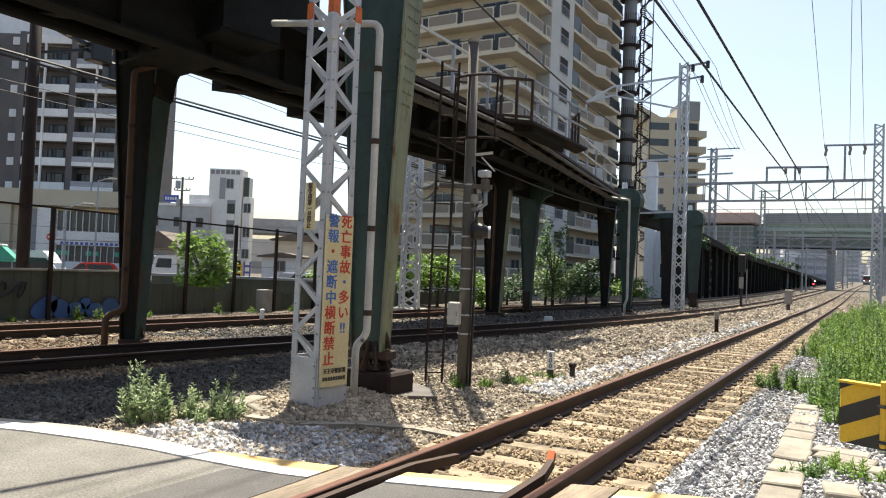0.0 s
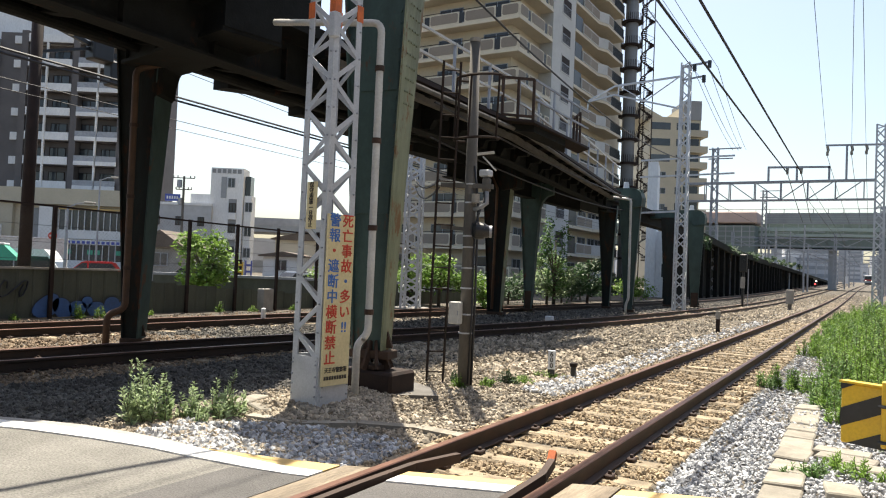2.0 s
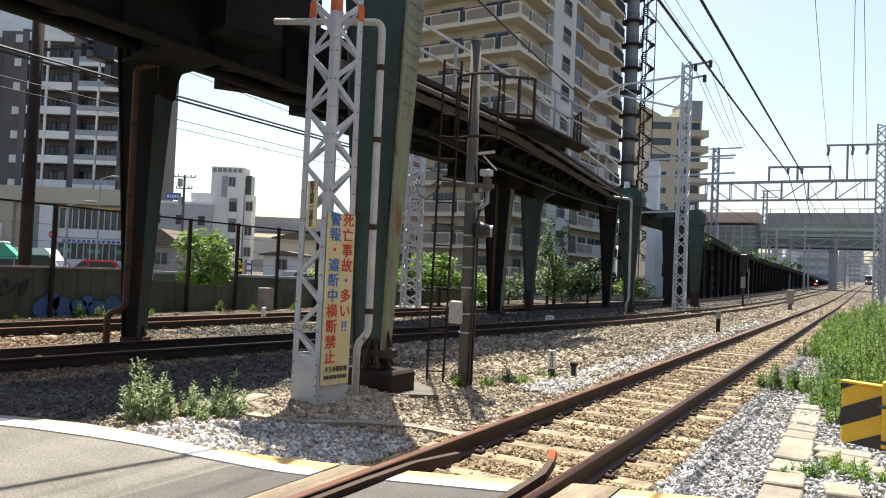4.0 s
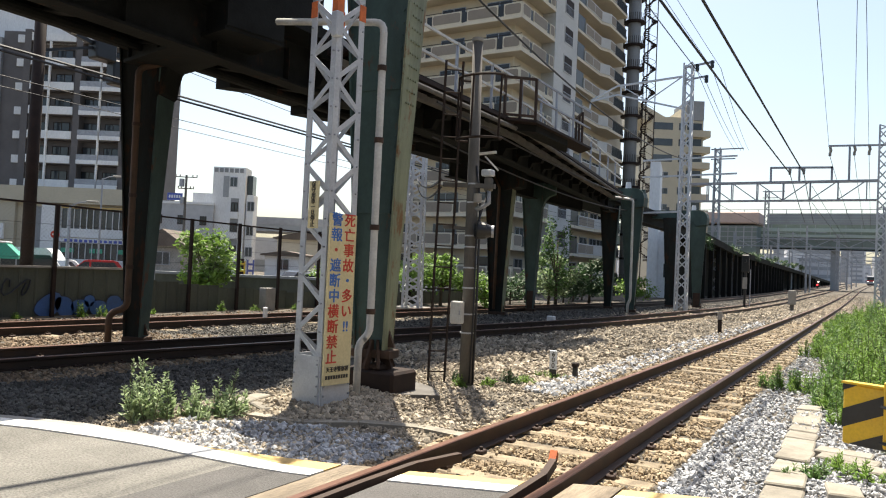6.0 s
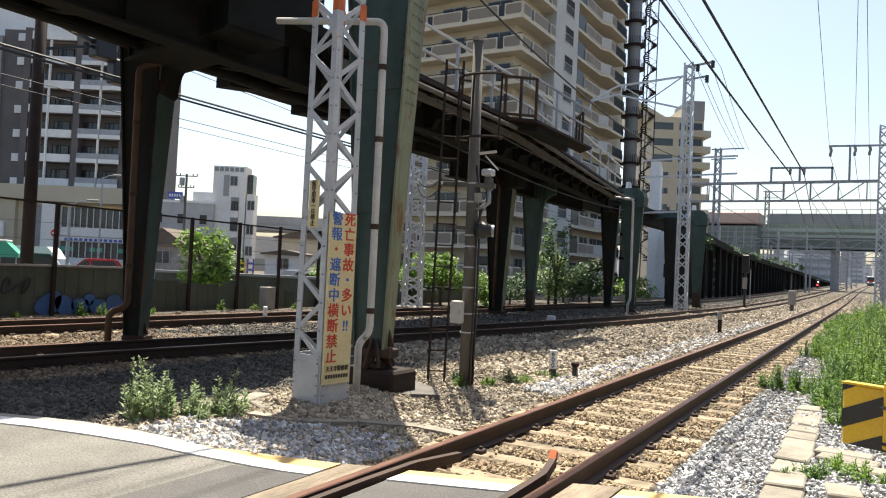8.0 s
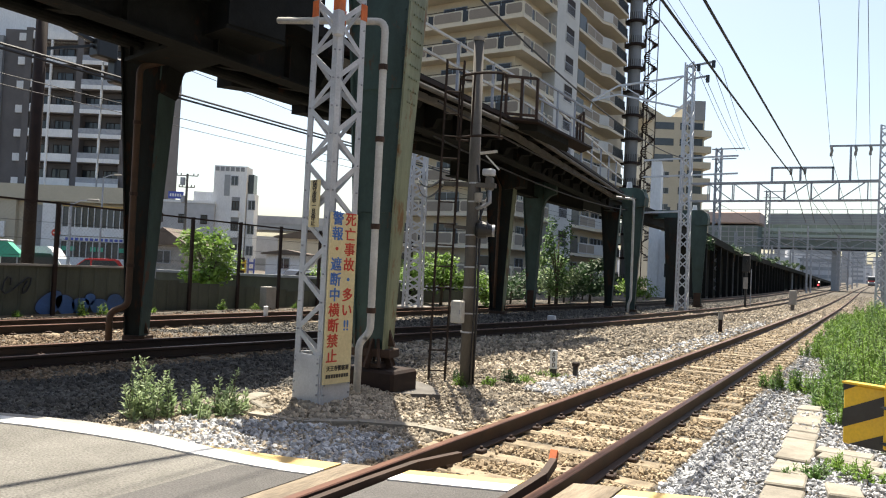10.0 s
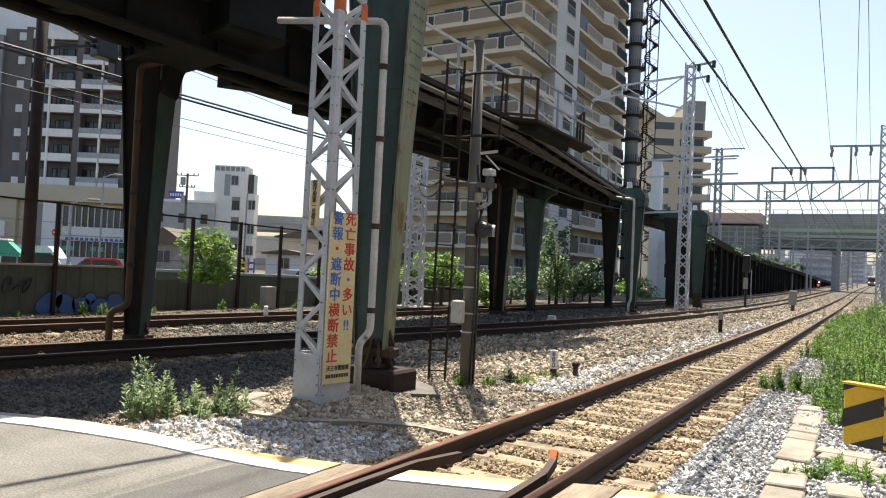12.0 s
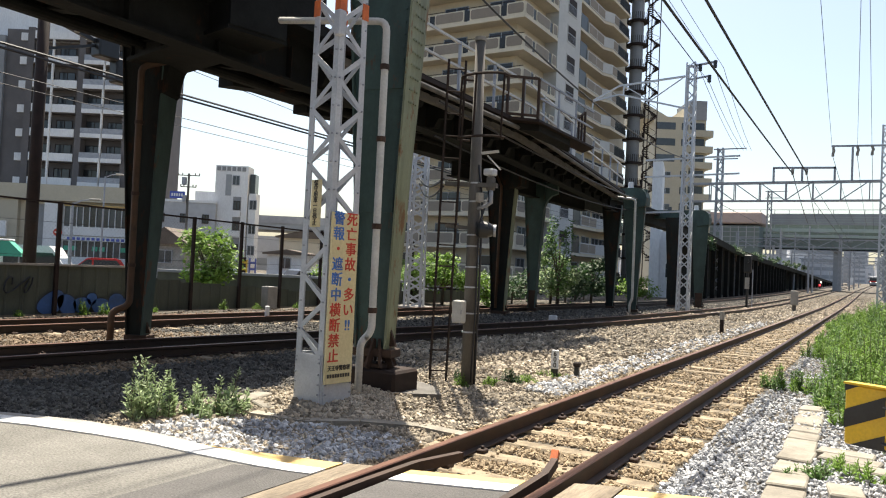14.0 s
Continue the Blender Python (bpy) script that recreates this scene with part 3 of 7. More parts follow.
def build_viaduct():
    via = thing("railway_viaduct", "old riveted steel railway viaduct, teal paint worn and rusty", "viaduct", kind="structure")
    y0, y1 = -30, 46
    far = DECK_Z + 0.15
    ys = [9.5, 13, 16.5, 20, 24, 28, 30.6]
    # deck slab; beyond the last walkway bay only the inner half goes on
    part("deck", Mesh().box(-11.6, y0, far + 0.04, -8.0, 16.5, far + 0.22), M_girder, via, "underside of the deck, its shade put in the colour")
    # Far side is widened from here on to shade the ground behind.
    part("deck", Mesh().prism([(-13.2, 16.5), (-8.0, 16.5), (-9.85, 30.6), (-9.85, 32.3), (-13.2, 32.3)], far + 0.04, far + 0.22), M_girder, via, "underside of the deck, its shade put in the colour")
    part("deck", Mesh().prism([(-13.4, 32.3), (-10.3, 32.3), (-10.6, 46), (-11.5, 58), (-13.4, 58)], DECK_Z - 0.05, DECK_Z + 0.2), M_girder, via, "underside of the deck, its shade put in the colour")
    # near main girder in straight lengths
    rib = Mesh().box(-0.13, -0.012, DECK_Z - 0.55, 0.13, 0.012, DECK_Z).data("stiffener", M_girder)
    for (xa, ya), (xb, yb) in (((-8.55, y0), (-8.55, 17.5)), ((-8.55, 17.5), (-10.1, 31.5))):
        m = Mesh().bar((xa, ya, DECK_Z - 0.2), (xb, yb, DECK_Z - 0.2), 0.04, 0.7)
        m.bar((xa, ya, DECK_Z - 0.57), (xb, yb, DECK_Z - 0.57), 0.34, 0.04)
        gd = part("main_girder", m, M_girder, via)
        n = int((yb - ya) / 1.5)
        for k in range(n):
            t = (k + 0.5) / n
            part("stiffener", rib, M_girder, gd).location = (xa + (xb - xa) * t, ya + (yb - ya) * t, 0)
    # inner main girder of the far bays
    m = Mesh().box(-11.62, 20, DECK_Z - 0.6, -11.58, 32.3, DECK_Z + 0.2)
    m.box(-11.78, 20, DECK_Z - 0.64, -11.42, 32.3, DECK_Z - 0.6)
    part("main_girder", m, M_girder, via)
    m = Mesh().bar((-10.5, 32.3, DECK_Z - 0.3), (-11.4, 58, DECK_Z - 0.3), 0.04, 0.5)
    m.bar((-10.5, 32.3, DECK_Z - 0.56), (-11.4, 58, DECK_Z - 0.56), 0.34, 0.05)
    part("main_girder", m, M_girder, via)
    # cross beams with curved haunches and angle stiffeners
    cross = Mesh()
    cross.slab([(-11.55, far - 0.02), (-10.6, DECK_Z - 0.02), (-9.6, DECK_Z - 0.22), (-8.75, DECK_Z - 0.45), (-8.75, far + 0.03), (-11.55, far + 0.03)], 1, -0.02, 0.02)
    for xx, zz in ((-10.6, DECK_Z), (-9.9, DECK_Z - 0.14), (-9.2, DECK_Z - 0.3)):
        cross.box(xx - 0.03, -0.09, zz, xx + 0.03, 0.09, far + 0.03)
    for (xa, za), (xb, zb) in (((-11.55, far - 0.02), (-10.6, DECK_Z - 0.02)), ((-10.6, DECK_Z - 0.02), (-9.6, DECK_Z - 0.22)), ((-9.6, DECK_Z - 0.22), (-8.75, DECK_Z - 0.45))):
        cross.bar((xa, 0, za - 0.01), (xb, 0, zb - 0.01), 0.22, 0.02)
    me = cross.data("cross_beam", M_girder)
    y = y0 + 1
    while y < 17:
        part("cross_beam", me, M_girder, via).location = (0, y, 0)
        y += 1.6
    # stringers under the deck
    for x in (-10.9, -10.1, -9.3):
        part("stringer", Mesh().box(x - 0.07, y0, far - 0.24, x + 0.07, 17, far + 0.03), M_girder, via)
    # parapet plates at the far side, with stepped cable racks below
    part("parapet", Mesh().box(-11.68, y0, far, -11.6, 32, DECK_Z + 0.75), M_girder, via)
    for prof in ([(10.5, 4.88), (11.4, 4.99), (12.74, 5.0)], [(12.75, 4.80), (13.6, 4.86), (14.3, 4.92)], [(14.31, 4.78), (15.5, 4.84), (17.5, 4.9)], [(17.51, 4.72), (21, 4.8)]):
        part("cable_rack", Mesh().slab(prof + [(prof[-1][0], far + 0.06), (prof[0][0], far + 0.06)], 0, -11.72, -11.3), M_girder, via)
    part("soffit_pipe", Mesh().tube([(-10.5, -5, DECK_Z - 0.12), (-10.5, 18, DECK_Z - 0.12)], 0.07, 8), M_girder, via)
    part("edge_beam", along(ys, -0.75, -0.63, DECK_Z - 0.10, DECK_Z + 0.20), M_girder, via, "edge beam, its shade put in the colour")
    # stepped cantilever brackets between girder and walkway
    me = Mesh().slab([(-1.17, DECK_Z - 0.52), (-0.95, DECK_Z - 0.52), (-0.85, DECK_Z - 0.34), (-0.6, DECK_Z - 0.34), (-0.5, DECK_Z - 0.16), (-0.05, DECK_Z - 0.16), (-0.05, DECK_Z - 0.06), (-1.17, DECK_Z - 0.06)], 1, -0.09, 0.09).data("bracket", M_girder)
    y = 9.8
    while y < 30:
        part("bracket", me, M_girder, via).location = (walk_x(y), y, 0)
        y += 1.25
    # walkway with rails along the edge facing the tracks
    wk = part("walkway", along(ys, -0.63, 0.0, DECK_Z - 0.05, DECK_Z + 0.03), M_brown, via, "dark brown walkway plates")
    post = Mesh().bar((0, 0, 0), (0, 0, 1.05), 0.05, 0.05).data("rail_post", M_galvd)
    k = 0
    while 9.7 + 1.6 * k < 30.3:
        y = 9.7 + 1.6 * k
        part("rail_post", post, M_galvd, wk).location = (walk_x(y) - 0.07, y, DECK_Z + 0.03)
        k += 1
    for z in (0.55, 1.05):
        m = Mesh()
        for a, b in zip(ys, ys[1:]):
            m.bar((walk_x(a) - 0.07, a, DECK_Z + z), (walk_x(b) - 0.07, b, DECK_Z + z), 0.05, 0.05)
        part("handrail", m, M_pipe, wk, "pale galvanised handrail")
    part("edge_slab", Mesh().box(-8.0, y0, DECK_Z + 0.02, -7.45, 6.4, DECK_Z + 0.22), M_girder, via)
    # pipe and cable trough along the walkway edge
    part("edge_pipe", Mesh().tube([(walk_x(y) + 0.02, y, DECK_Z - 0.17) for y in ys], 0.055, 8), M_concd, via, "grey pipe along the walkway")
    m = Mesh()
    for a, b in zip(ys, ys[1:]):
        m.bar((walk_x(a) - 0.4, a, DECK_Z - 0.2), (walk_x(b) - 0.4, b, DECK_Z - 0.2), 0.16, 0.12)
    part("cable_duct", m, M_concd, via)
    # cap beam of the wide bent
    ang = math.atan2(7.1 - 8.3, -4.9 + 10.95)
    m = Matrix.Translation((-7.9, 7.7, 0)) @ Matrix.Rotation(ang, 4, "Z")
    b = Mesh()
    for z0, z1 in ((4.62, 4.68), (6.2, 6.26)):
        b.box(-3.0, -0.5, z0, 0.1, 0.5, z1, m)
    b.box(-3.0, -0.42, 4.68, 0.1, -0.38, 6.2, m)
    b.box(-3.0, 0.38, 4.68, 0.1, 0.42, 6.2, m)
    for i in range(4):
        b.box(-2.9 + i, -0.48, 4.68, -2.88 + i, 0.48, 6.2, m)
    # Bracket and slim flange lie out of view, sized for their shadow on the ballast.
    part("outrigger", Mesh().box(1.55, -0.3, 5.35, 2.9, 0.3, 6.15, m), M_girder, via, "unseen deep bracket at the outer column, sized for its shadow")
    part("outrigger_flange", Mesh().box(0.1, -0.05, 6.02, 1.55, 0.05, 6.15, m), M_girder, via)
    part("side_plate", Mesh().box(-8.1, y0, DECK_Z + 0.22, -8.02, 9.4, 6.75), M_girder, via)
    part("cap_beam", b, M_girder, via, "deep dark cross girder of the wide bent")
    return via


viaduct = build_viaduct()


def tapered_leg(label, x, y, z0, z1, w0, w1, d0, d1, lean=0.0, mat_front=M_teal, flange=M_teal, rz=0.0):
    """A welded leg that widens to the top: web plates and two outer flanges."""
    leg = thing("viaduct_column", label, "column", (x, y, z0), rz, "viaduct columns")
    h = z1 - z0
    n = 6
    web, f1, f2 = Mesh(), Mesh(), Mesh()
    for i in range(n):
        a, b = i / n, (i + 1) / n
        quad = []
        for t in (a, b):
            e = t ** 1.15
            w, d = w0 + (w1 - w0) * e, d0 + (d1 - d0) * e
            quad.append((w / 2, d / 2, lean * e, h * t))
        (wa, da, la, za), (wb, db, lb, zb) = quad
        web.add([(la - wa, -da, za), (la + wa, -da, za), (la + wa, da, za), (la - wa, da, za), (lb - wb, -db, zb), (lb + wb, -db, zb), (lb + wb, db, zb), (lb - wb, db, zb)],
                [(0, 1, 5, 4), (1, 2, 6, 5), (2, 3, 7, 6), (3, 0, 4, 7)])
        for f, s in ((f1, 1), (f2, -1)):
            t_ = 0.025
            xa, xb = la + s * wa, lb + s * wb
            f.add([(xa, -da - 0.05, za), (xa + s * t_, -da - 0.05, za), (xa + s * t_, da + 0.05, za), (xa, da + 0.05, za),
                   (xb, -db - 0.05, zb), (xb + s * t_, -db - 0.05, zb), (xb + s * t_, db + 0.05, zb), (xb, db + 0.05, zb)],
                  [(0, 1, 5, 4), (1, 2, 6, 5), (2, 3, 7, 6), (3, 0, 4, 7), (4, 5, 6, 7), (3, 2, 1, 0)])
    part("web", web, mat_front, leg)
    part("flange", f1, flange, leg)
    part("flange", f2, mat_front, leg)
    foot = Mesh().box(-w0 / 2 - 0.05, -d0 / 2 - 0.05, -0.1, w0 / 2 + 0.10, d0 / 2 + 0.08, 0.0, c=0.01)
    for s in (-1, 1):
        foot.add([(s * w0 / 2, 0.02, 0.03), (s * (w0 / 2 + 0.11), 0.02, 0.03), (s * w0 / 2, 0.02, 0.3), (s * w0 / 2, -0.02, 0.03), (s * (w0 / 2 + 0.11), -0.02, 0.03), (s * w0 / 2, -0.02, 0.3)],
                 [(0, 1, 2), (3, 5, 4), (0, 3, 4, 1), (1, 4, 5, 2), (0, 2, 5, 3)])
    part("foot", foot, M_rusty, leg, "rusty gusseted foot plate")
    return leg


near_leg = tapered_leg("teal riveted steel viaduct column with a rust-streaked pale flange", -5.10, 7.16, 0.42, 6.2, 0.36, 0.98, 0.14, 0.46, -0.03, flange=M_cream, rz=8)
left_leg = tapered_leg("dark teal viaduct column with a rusty drain pipe", -10.97, 8.35, 0.0, 5.12, 0.25, 0.74, 0.20, 0.56, -0.02, mat_front=M_teal_shade, flange=M_teal, rz=25)
part("knee_plate", Mesh().slab([(0.28, 4.1), (0.375, 4.2), (0.40, 4.42), (0.45, 4.60), (0.54, 4.74), (0.70, 4.88), (0.95, 4.98), (0.95, 5.1), (0.28, 5.1)], 1, -0.30, 0.30), M_girder, left_leg, "curved knee plate")
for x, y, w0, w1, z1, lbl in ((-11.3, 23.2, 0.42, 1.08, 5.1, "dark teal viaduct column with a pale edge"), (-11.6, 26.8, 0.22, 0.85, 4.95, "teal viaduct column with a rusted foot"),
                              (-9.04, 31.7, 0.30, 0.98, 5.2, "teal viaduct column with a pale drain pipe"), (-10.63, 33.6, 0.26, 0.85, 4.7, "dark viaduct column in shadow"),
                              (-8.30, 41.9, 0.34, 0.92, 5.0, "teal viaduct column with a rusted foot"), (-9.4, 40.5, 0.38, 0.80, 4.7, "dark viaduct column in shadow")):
    # Columns under the deck take the shade-coloured copy of the teal.
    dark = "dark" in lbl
    leg = tapered_leg(lbl, x, y, 0.0, z1, w0, w1, 0.26, 0.34, -0.05, mat_front=M_teal_shade if dark else M_teal, flange=M_cream if "pale edge" in lbl else M_teal, rz=10)
    if "rusted foot" in lbl:
        part("rust_sleeve", Mesh().box(-w0 / 2 - 0.025, -0.15, 0.0, w0 / 2 + 0.025, 0.15, 0.7, c=0.02), M_rusty, leg, "rusted plates round the foot")
    if "pale edge" in lbl:
        part("down_pipe", Mesh().tube([(-0.05, -0.24, 0.1), (-0.03, -0.26, 2.5), (0.0, -0.30, 4.3), (-0.35, -0.32, 5.0)], 0.05, 8), M_pipe_brown, leg, "rusty brown down pipe", True)
    if "rusted foot" in lbl and y < 30:
        part("knee_plate", Mesh().slab([(0.30, 3.6), (0.36, 4.0), (0.46, 4.25), (0.62, 4.42), (0.85, 4.5), (0.85, 4.9), (0.30, 4.9)], 1, -0.15, 0.15), M_teal, leg, "curved knee plate")

for x0, x1, y, dz, lbl in ((-11.3, -8.52, 31.7, 0.27, "teal cross beam with a rounded end between viaduct columns"), (-13.2, -7.82, 41.9, 0.24, "teal cross beam with a rounded end between viaduct columns"), (-12.4, -10.5, 23.2, 0.12, "cross beam on a viaduct column, shade put in its colour")):
    cb = thing("cross_beam", lbl, "beam", (0, y, dz), group="viaduct cross beams")
    mt = M_teal if "teal" in lbl else M_teal_shade
    end = [(x1 - 0.5, 4.98), (x1 - 0.25, 4.93), (x1 - 0.08, 4.80), (x1, 4.55), (x1 - 0.03, 4.2)]
    part("web", Mesh().slab([(x0, 4.98), (x0, 4.55), (x1 - 1.0, 4.5), (x1 - 0.75, 4.4), (x1 - 0.6, 4.1)] + end[::-1], 1, -0.28, 0.28), mt, cb)
    for (p, q) in zip(end, end[1:]):
        part("flange", Mesh().bar((p[0], 0, p[1]), (q[0], 0, q[1]), 0.66, 0.03), mt, cb)
    if "teal" in lbl:
        part("lamp_globe", Mesh().tube([(x1 - 0.75, -0.1, 4.98), (x1 - 0.75, -0.1, 5.05), (x1 - 0.75, -0.1, 5.2), (x1 - 0.75, -0.1, 5.26)], 0.14, 12, 0.10), M_whitew, cb, "round white lamp globe")

# far end: the line descends on a dark wall
def build_ramp():
    rw = thing("ramp_wall", "dark overgrown retaining wall carrying the descending line", "wall", kind="structure")
    top = [(58, 5.25), (61, 5.2), (75, 4.62), (97, 4.33), (134, 4.0), (211, 3.3), (320, 2.4)]
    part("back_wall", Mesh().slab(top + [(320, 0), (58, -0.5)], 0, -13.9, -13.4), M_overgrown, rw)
    part("edge_slab", Mesh().slab(top + [(y, z - 0.55) for y, z in reversed(top)], 0, -13.4, -11.5), M_overgrown, rw, "dark edge slab")
    y = 58.5
    while y < 300:
        z = lerp_path(top, y) - 0.55
        part("post", Mesh().bar((-11.75, y, rise(y) - 0.3), (-11.75, y, z), 0.3, 0.35), M_girder, rw)
        y += 3.2 if y < 120 else 9.0


build_ramp()

# ---- lattice masts ----
def lattice_mast(label, at, h, w0, w1, panel, mt=M_galv, leg_w=0.09, brace=0.06, rz=0.0, thick=0.010):
    mast = thing("lattice_mast", label, "mast", at, rz, "lattice masts")
    hw = lambda z: (w0 + (w1 - w0) * z / h) / 2
    for sx in (-1, 1):
        for sy in (-1, 1):
            part("leg", Mesh().angle((sx * hw(0), sy * hw(0), 0), (sx * hw(h), sy * hw(h), h), leg_w, thick, -sx, -sy), mt, mast)
    for face in range(4):
        rot = Matrix.Rotation(face * math.pi / 2, 3, "Z")
        z, s = 0.0, 1 if face % 2 else -1
        while z < h - 0.05:
            z2 = min(z + panel, h)
            p = rot @ Vector((s * (hw(z) - 0.02), -hw(z) + 0.004, z))
            q = rot @ Vector((-s * (hw(z2) - 0.02), -hw(z2) + 0.004, z2))
            m = Mesh().bar(p, q, brace, 0.008, up=tuple(rot @ Vector((0, 1, 0))))
            z, s = z2, -s
            part("lacing_bar", m, mt, mast)
    return mast


mast1 = lattice_mast("silver-painted lattice mast with orange bands and a warning sign", (-4.985, 6.095, -0.17), 5.4, 0.42, 0.385, 0.29, leg_w=0.075, brace=0.05, rz=82)
mast2 = lattice_mast("pale lattice overhead-line mast beside the tracks", (-8.1, 37.2, -0.17), 12.3, 0.58, 0.46, 0.5, leg_w=0.085, brace=0.06)
mast3 = lattice_mast("pale lattice overhead-line mast in the bushes", (0.3, 37.2, -0.17), 8.7, 0.46, 0.4, 0.45, leg_w=0.08, brace=0.055)



# ---- fittings of the near mast ----
def text_mesh(body, size, material, name="lettering", depth=0.003):
    cu = bpy.data.curves.new(name, "FONT")
    cu.body, cu.size, cu.extrude = body, size, depth
    cu.bevel_depth, cu.bevel_resolution = size * 0.014, 0
    cu.align_x, cu.align_y = "CENTER", "CENTER"
    tmp = bpy.data.objects.new(name, cu)
    scene.collection.objects.link(tmp)
    me = bpy.data.meshes.new_from_object(tmp.evaluated_get(bpy.context.evaluated_depsgraph_get()))
    bpy.data.objects.remove(tmp)
    me.materials.clear()
    me.materials.append(material)
    return me


def lettering(body, size, material, parent, m, stretch=1.0):
    ob = part("lettering", text_mesh(body, size, material), material, parent)
    ob.matrix_basis = m @ Matrix.Diagonal((stretch, 1, 1, 1))
    return ob


UPRIGHT = pose(0, 0, 0, 90, 0, 0)
base1 = pose(-4.985, 6.095, -0.17, 0, 0, 82)


def build_warning_sign():
    sg = new("warning_sign")
    sg.matrix_world = base1
    tagged(sg, "cream warning board with red and blue Japanese lettering on a mast", "sign")
    x0, x1, z0, z1, y = -0.215, 0.165, 0.33, 2.09, -0.245
    part("board", Mesh().box(x0, y - 0.012, z0, x1, y + 0.012, z1, c=0.004), M_signy, sg)
    cr, cl = 0.062, -0.118
    fx = y - 0.014
    cols = ((cr, [("死", M_red), ("亡", M_red), ("事", M_red), ("故", M_red), ("・", M_blue), ("多", M_red), ("い", M_red), ("!!", M_blue)], 2.02, 0.157),
            (cl, [("警", M_blue), ("報", M_blue), ("・", M_red), ("遮", M_blue), ("断", M_blue), ("中", M_blue), ("横", M_red), ("断", M_red), ("禁", M_red), ("止", M_red)], 2.02, 0.157))
    for x, chars, z, step in cols:
        for ch, mt in chars:
            lettering(ch, 0.148, mt, sg, Matrix.Translation((x, fx, z)) @ UPRIGHT, 1.06)
            z -= step
    lettering("天王寺警察署", 0.058, M_dark, sg, Matrix.Translation((-0.025, fx, 0.487)) @ UPRIGHT, 0.9)
    for i in range(9):
        part("lettering_bar", Mesh().box(-0.185 + i * 0.036, fx - 0.002, 0.392, -0.159 + i * 0.036, fx + 0.002, 0.430), M_dark, sg)
    for z in (0.6, 1.95):
        part("bracket", Mesh().box(-0.2, y + 0.012, z, 0.12, y + 0.04, z + 0.04), M_galvd, sg)
    return sg


build_warning_sign()


def build_small_sign():
    sg = new("notice_plate")
    sg.matrix_world = base1
    tagged(sg, "narrow cream notice plate with dark vertical Japanese lettering", "sign")
    x = -0.235
    part("plate", Mesh().box(x - 0.008, -0.09, 1.93, x + 0.008, 0.06, 2.42, c=0.003), M_signy, sg)
    turn = Matrix.Rotation(-math.pi / 2, 4, "Z")
    z = 2.382
    for ch in "保守用車一旦停止":
        lettering(ch, 0.066, M_dark, sg, Matrix.Translation((x - 0.01, -0.015, z)) @ turn @ UPRIGHT)
        z -= 0.059


build_small_sign()

# orange bands, base plates and a cable box on the near mast
for i, s in enumerate(((-1, -1), (1, -1), (1, 1), (-1, 1))):
    part("orange_band", Mesh().angle((s[0] * 0.205, s[1] * 0.205, 4.17), (s[0] * 0.204, s[1] * 0.204, 4.34), 0.086, 0.014, -s[0], -s[1]), M_orange, mast1, "orange painted band")
for f in range(4):
    rot = Matrix.Rotation(f * math.pi / 2, 4, "Z")
    part("base_plate", Mesh().box(-0.19, -0.222, 0.06, 0.19, -0.208, 0.62 if f != 0 else 0.42, rot), M_galv, mast1, "solid plate at the foot")
    b = Mesh()
    for z in (0.22, 0.32, 0.42, 0.54):
        for x in (-0.175, 0.175):
            b.tube([rot @ Vector((x, -0.222, z)), rot @ Vector((x, -0.236, z))], 0.011, 6)
    tagged(part("bolts", b, M_galvd, mast1), kind="stuff")
    b = Mesh()
    for i in range(2, 18):
        z = i * 0.29
        for x in (-0.17, 0.17):
            b.tube([rot @ Vector((x, -0.21 + 0.018 * z / 5.4, z)), rot @ Vector((x, -0.226 + 0.018 * z / 5.4, z))], 0.010, 6)
    tagged(part("bolts", b, M_galvd, mast1), kind="stuff")
part("cable_box", Mesh().box(-0.262, -0.262, 3.90, -0.17, -0.17, 4.16, c=0.01), M_galv, mast1, "pale cable box at the front corner")
part("base_pad", Mesh().box(-0.26, -0.26, -0.06, 0.26, 0.26, 0.08, c=0.03), M_brown, mast1, "rusty foot pad")


# ---- fittings of the near column ----
solid("footing_block", Mesh().box(-5.40, 6.95, -0.25, -4.66, 7.48, 0.19, c=0.03), M_brown, "rusty steel-clad block below the viaduct column", "footing")
shoe = thing("column_shoe", "ribbed rusty steel shoe carrying the viaduct column", "column shoe")
for a in range(8):
    t = a * math.pi / 4
    m = Mesh().bar((-5.05 + 0.2 * math.cos(t), 7.16 + 0.2 * math.sin(t), 0.2), (-5.05 + 0.06 * math.cos(t), 7.16 + 0.06 * math.sin(t), 0.52), 0.03, 0.09)
    part("rib", m, M_rusty, shoe)
part("sole_plate", Mesh().box(-5.21, 7.02, 0.20, -4.89, 7.30, 0.25), M_rusty, shoe)
solid("concrete_pad", Mesh().prism([(-5.3, 7.5), (-4.72, 6.98), (-4.24, 7.32), (-4.6, 7.75), (-5.2, 8.1)], -0.25, -0.05), M_concd, "flat concrete pad beside the column foot", "pad")


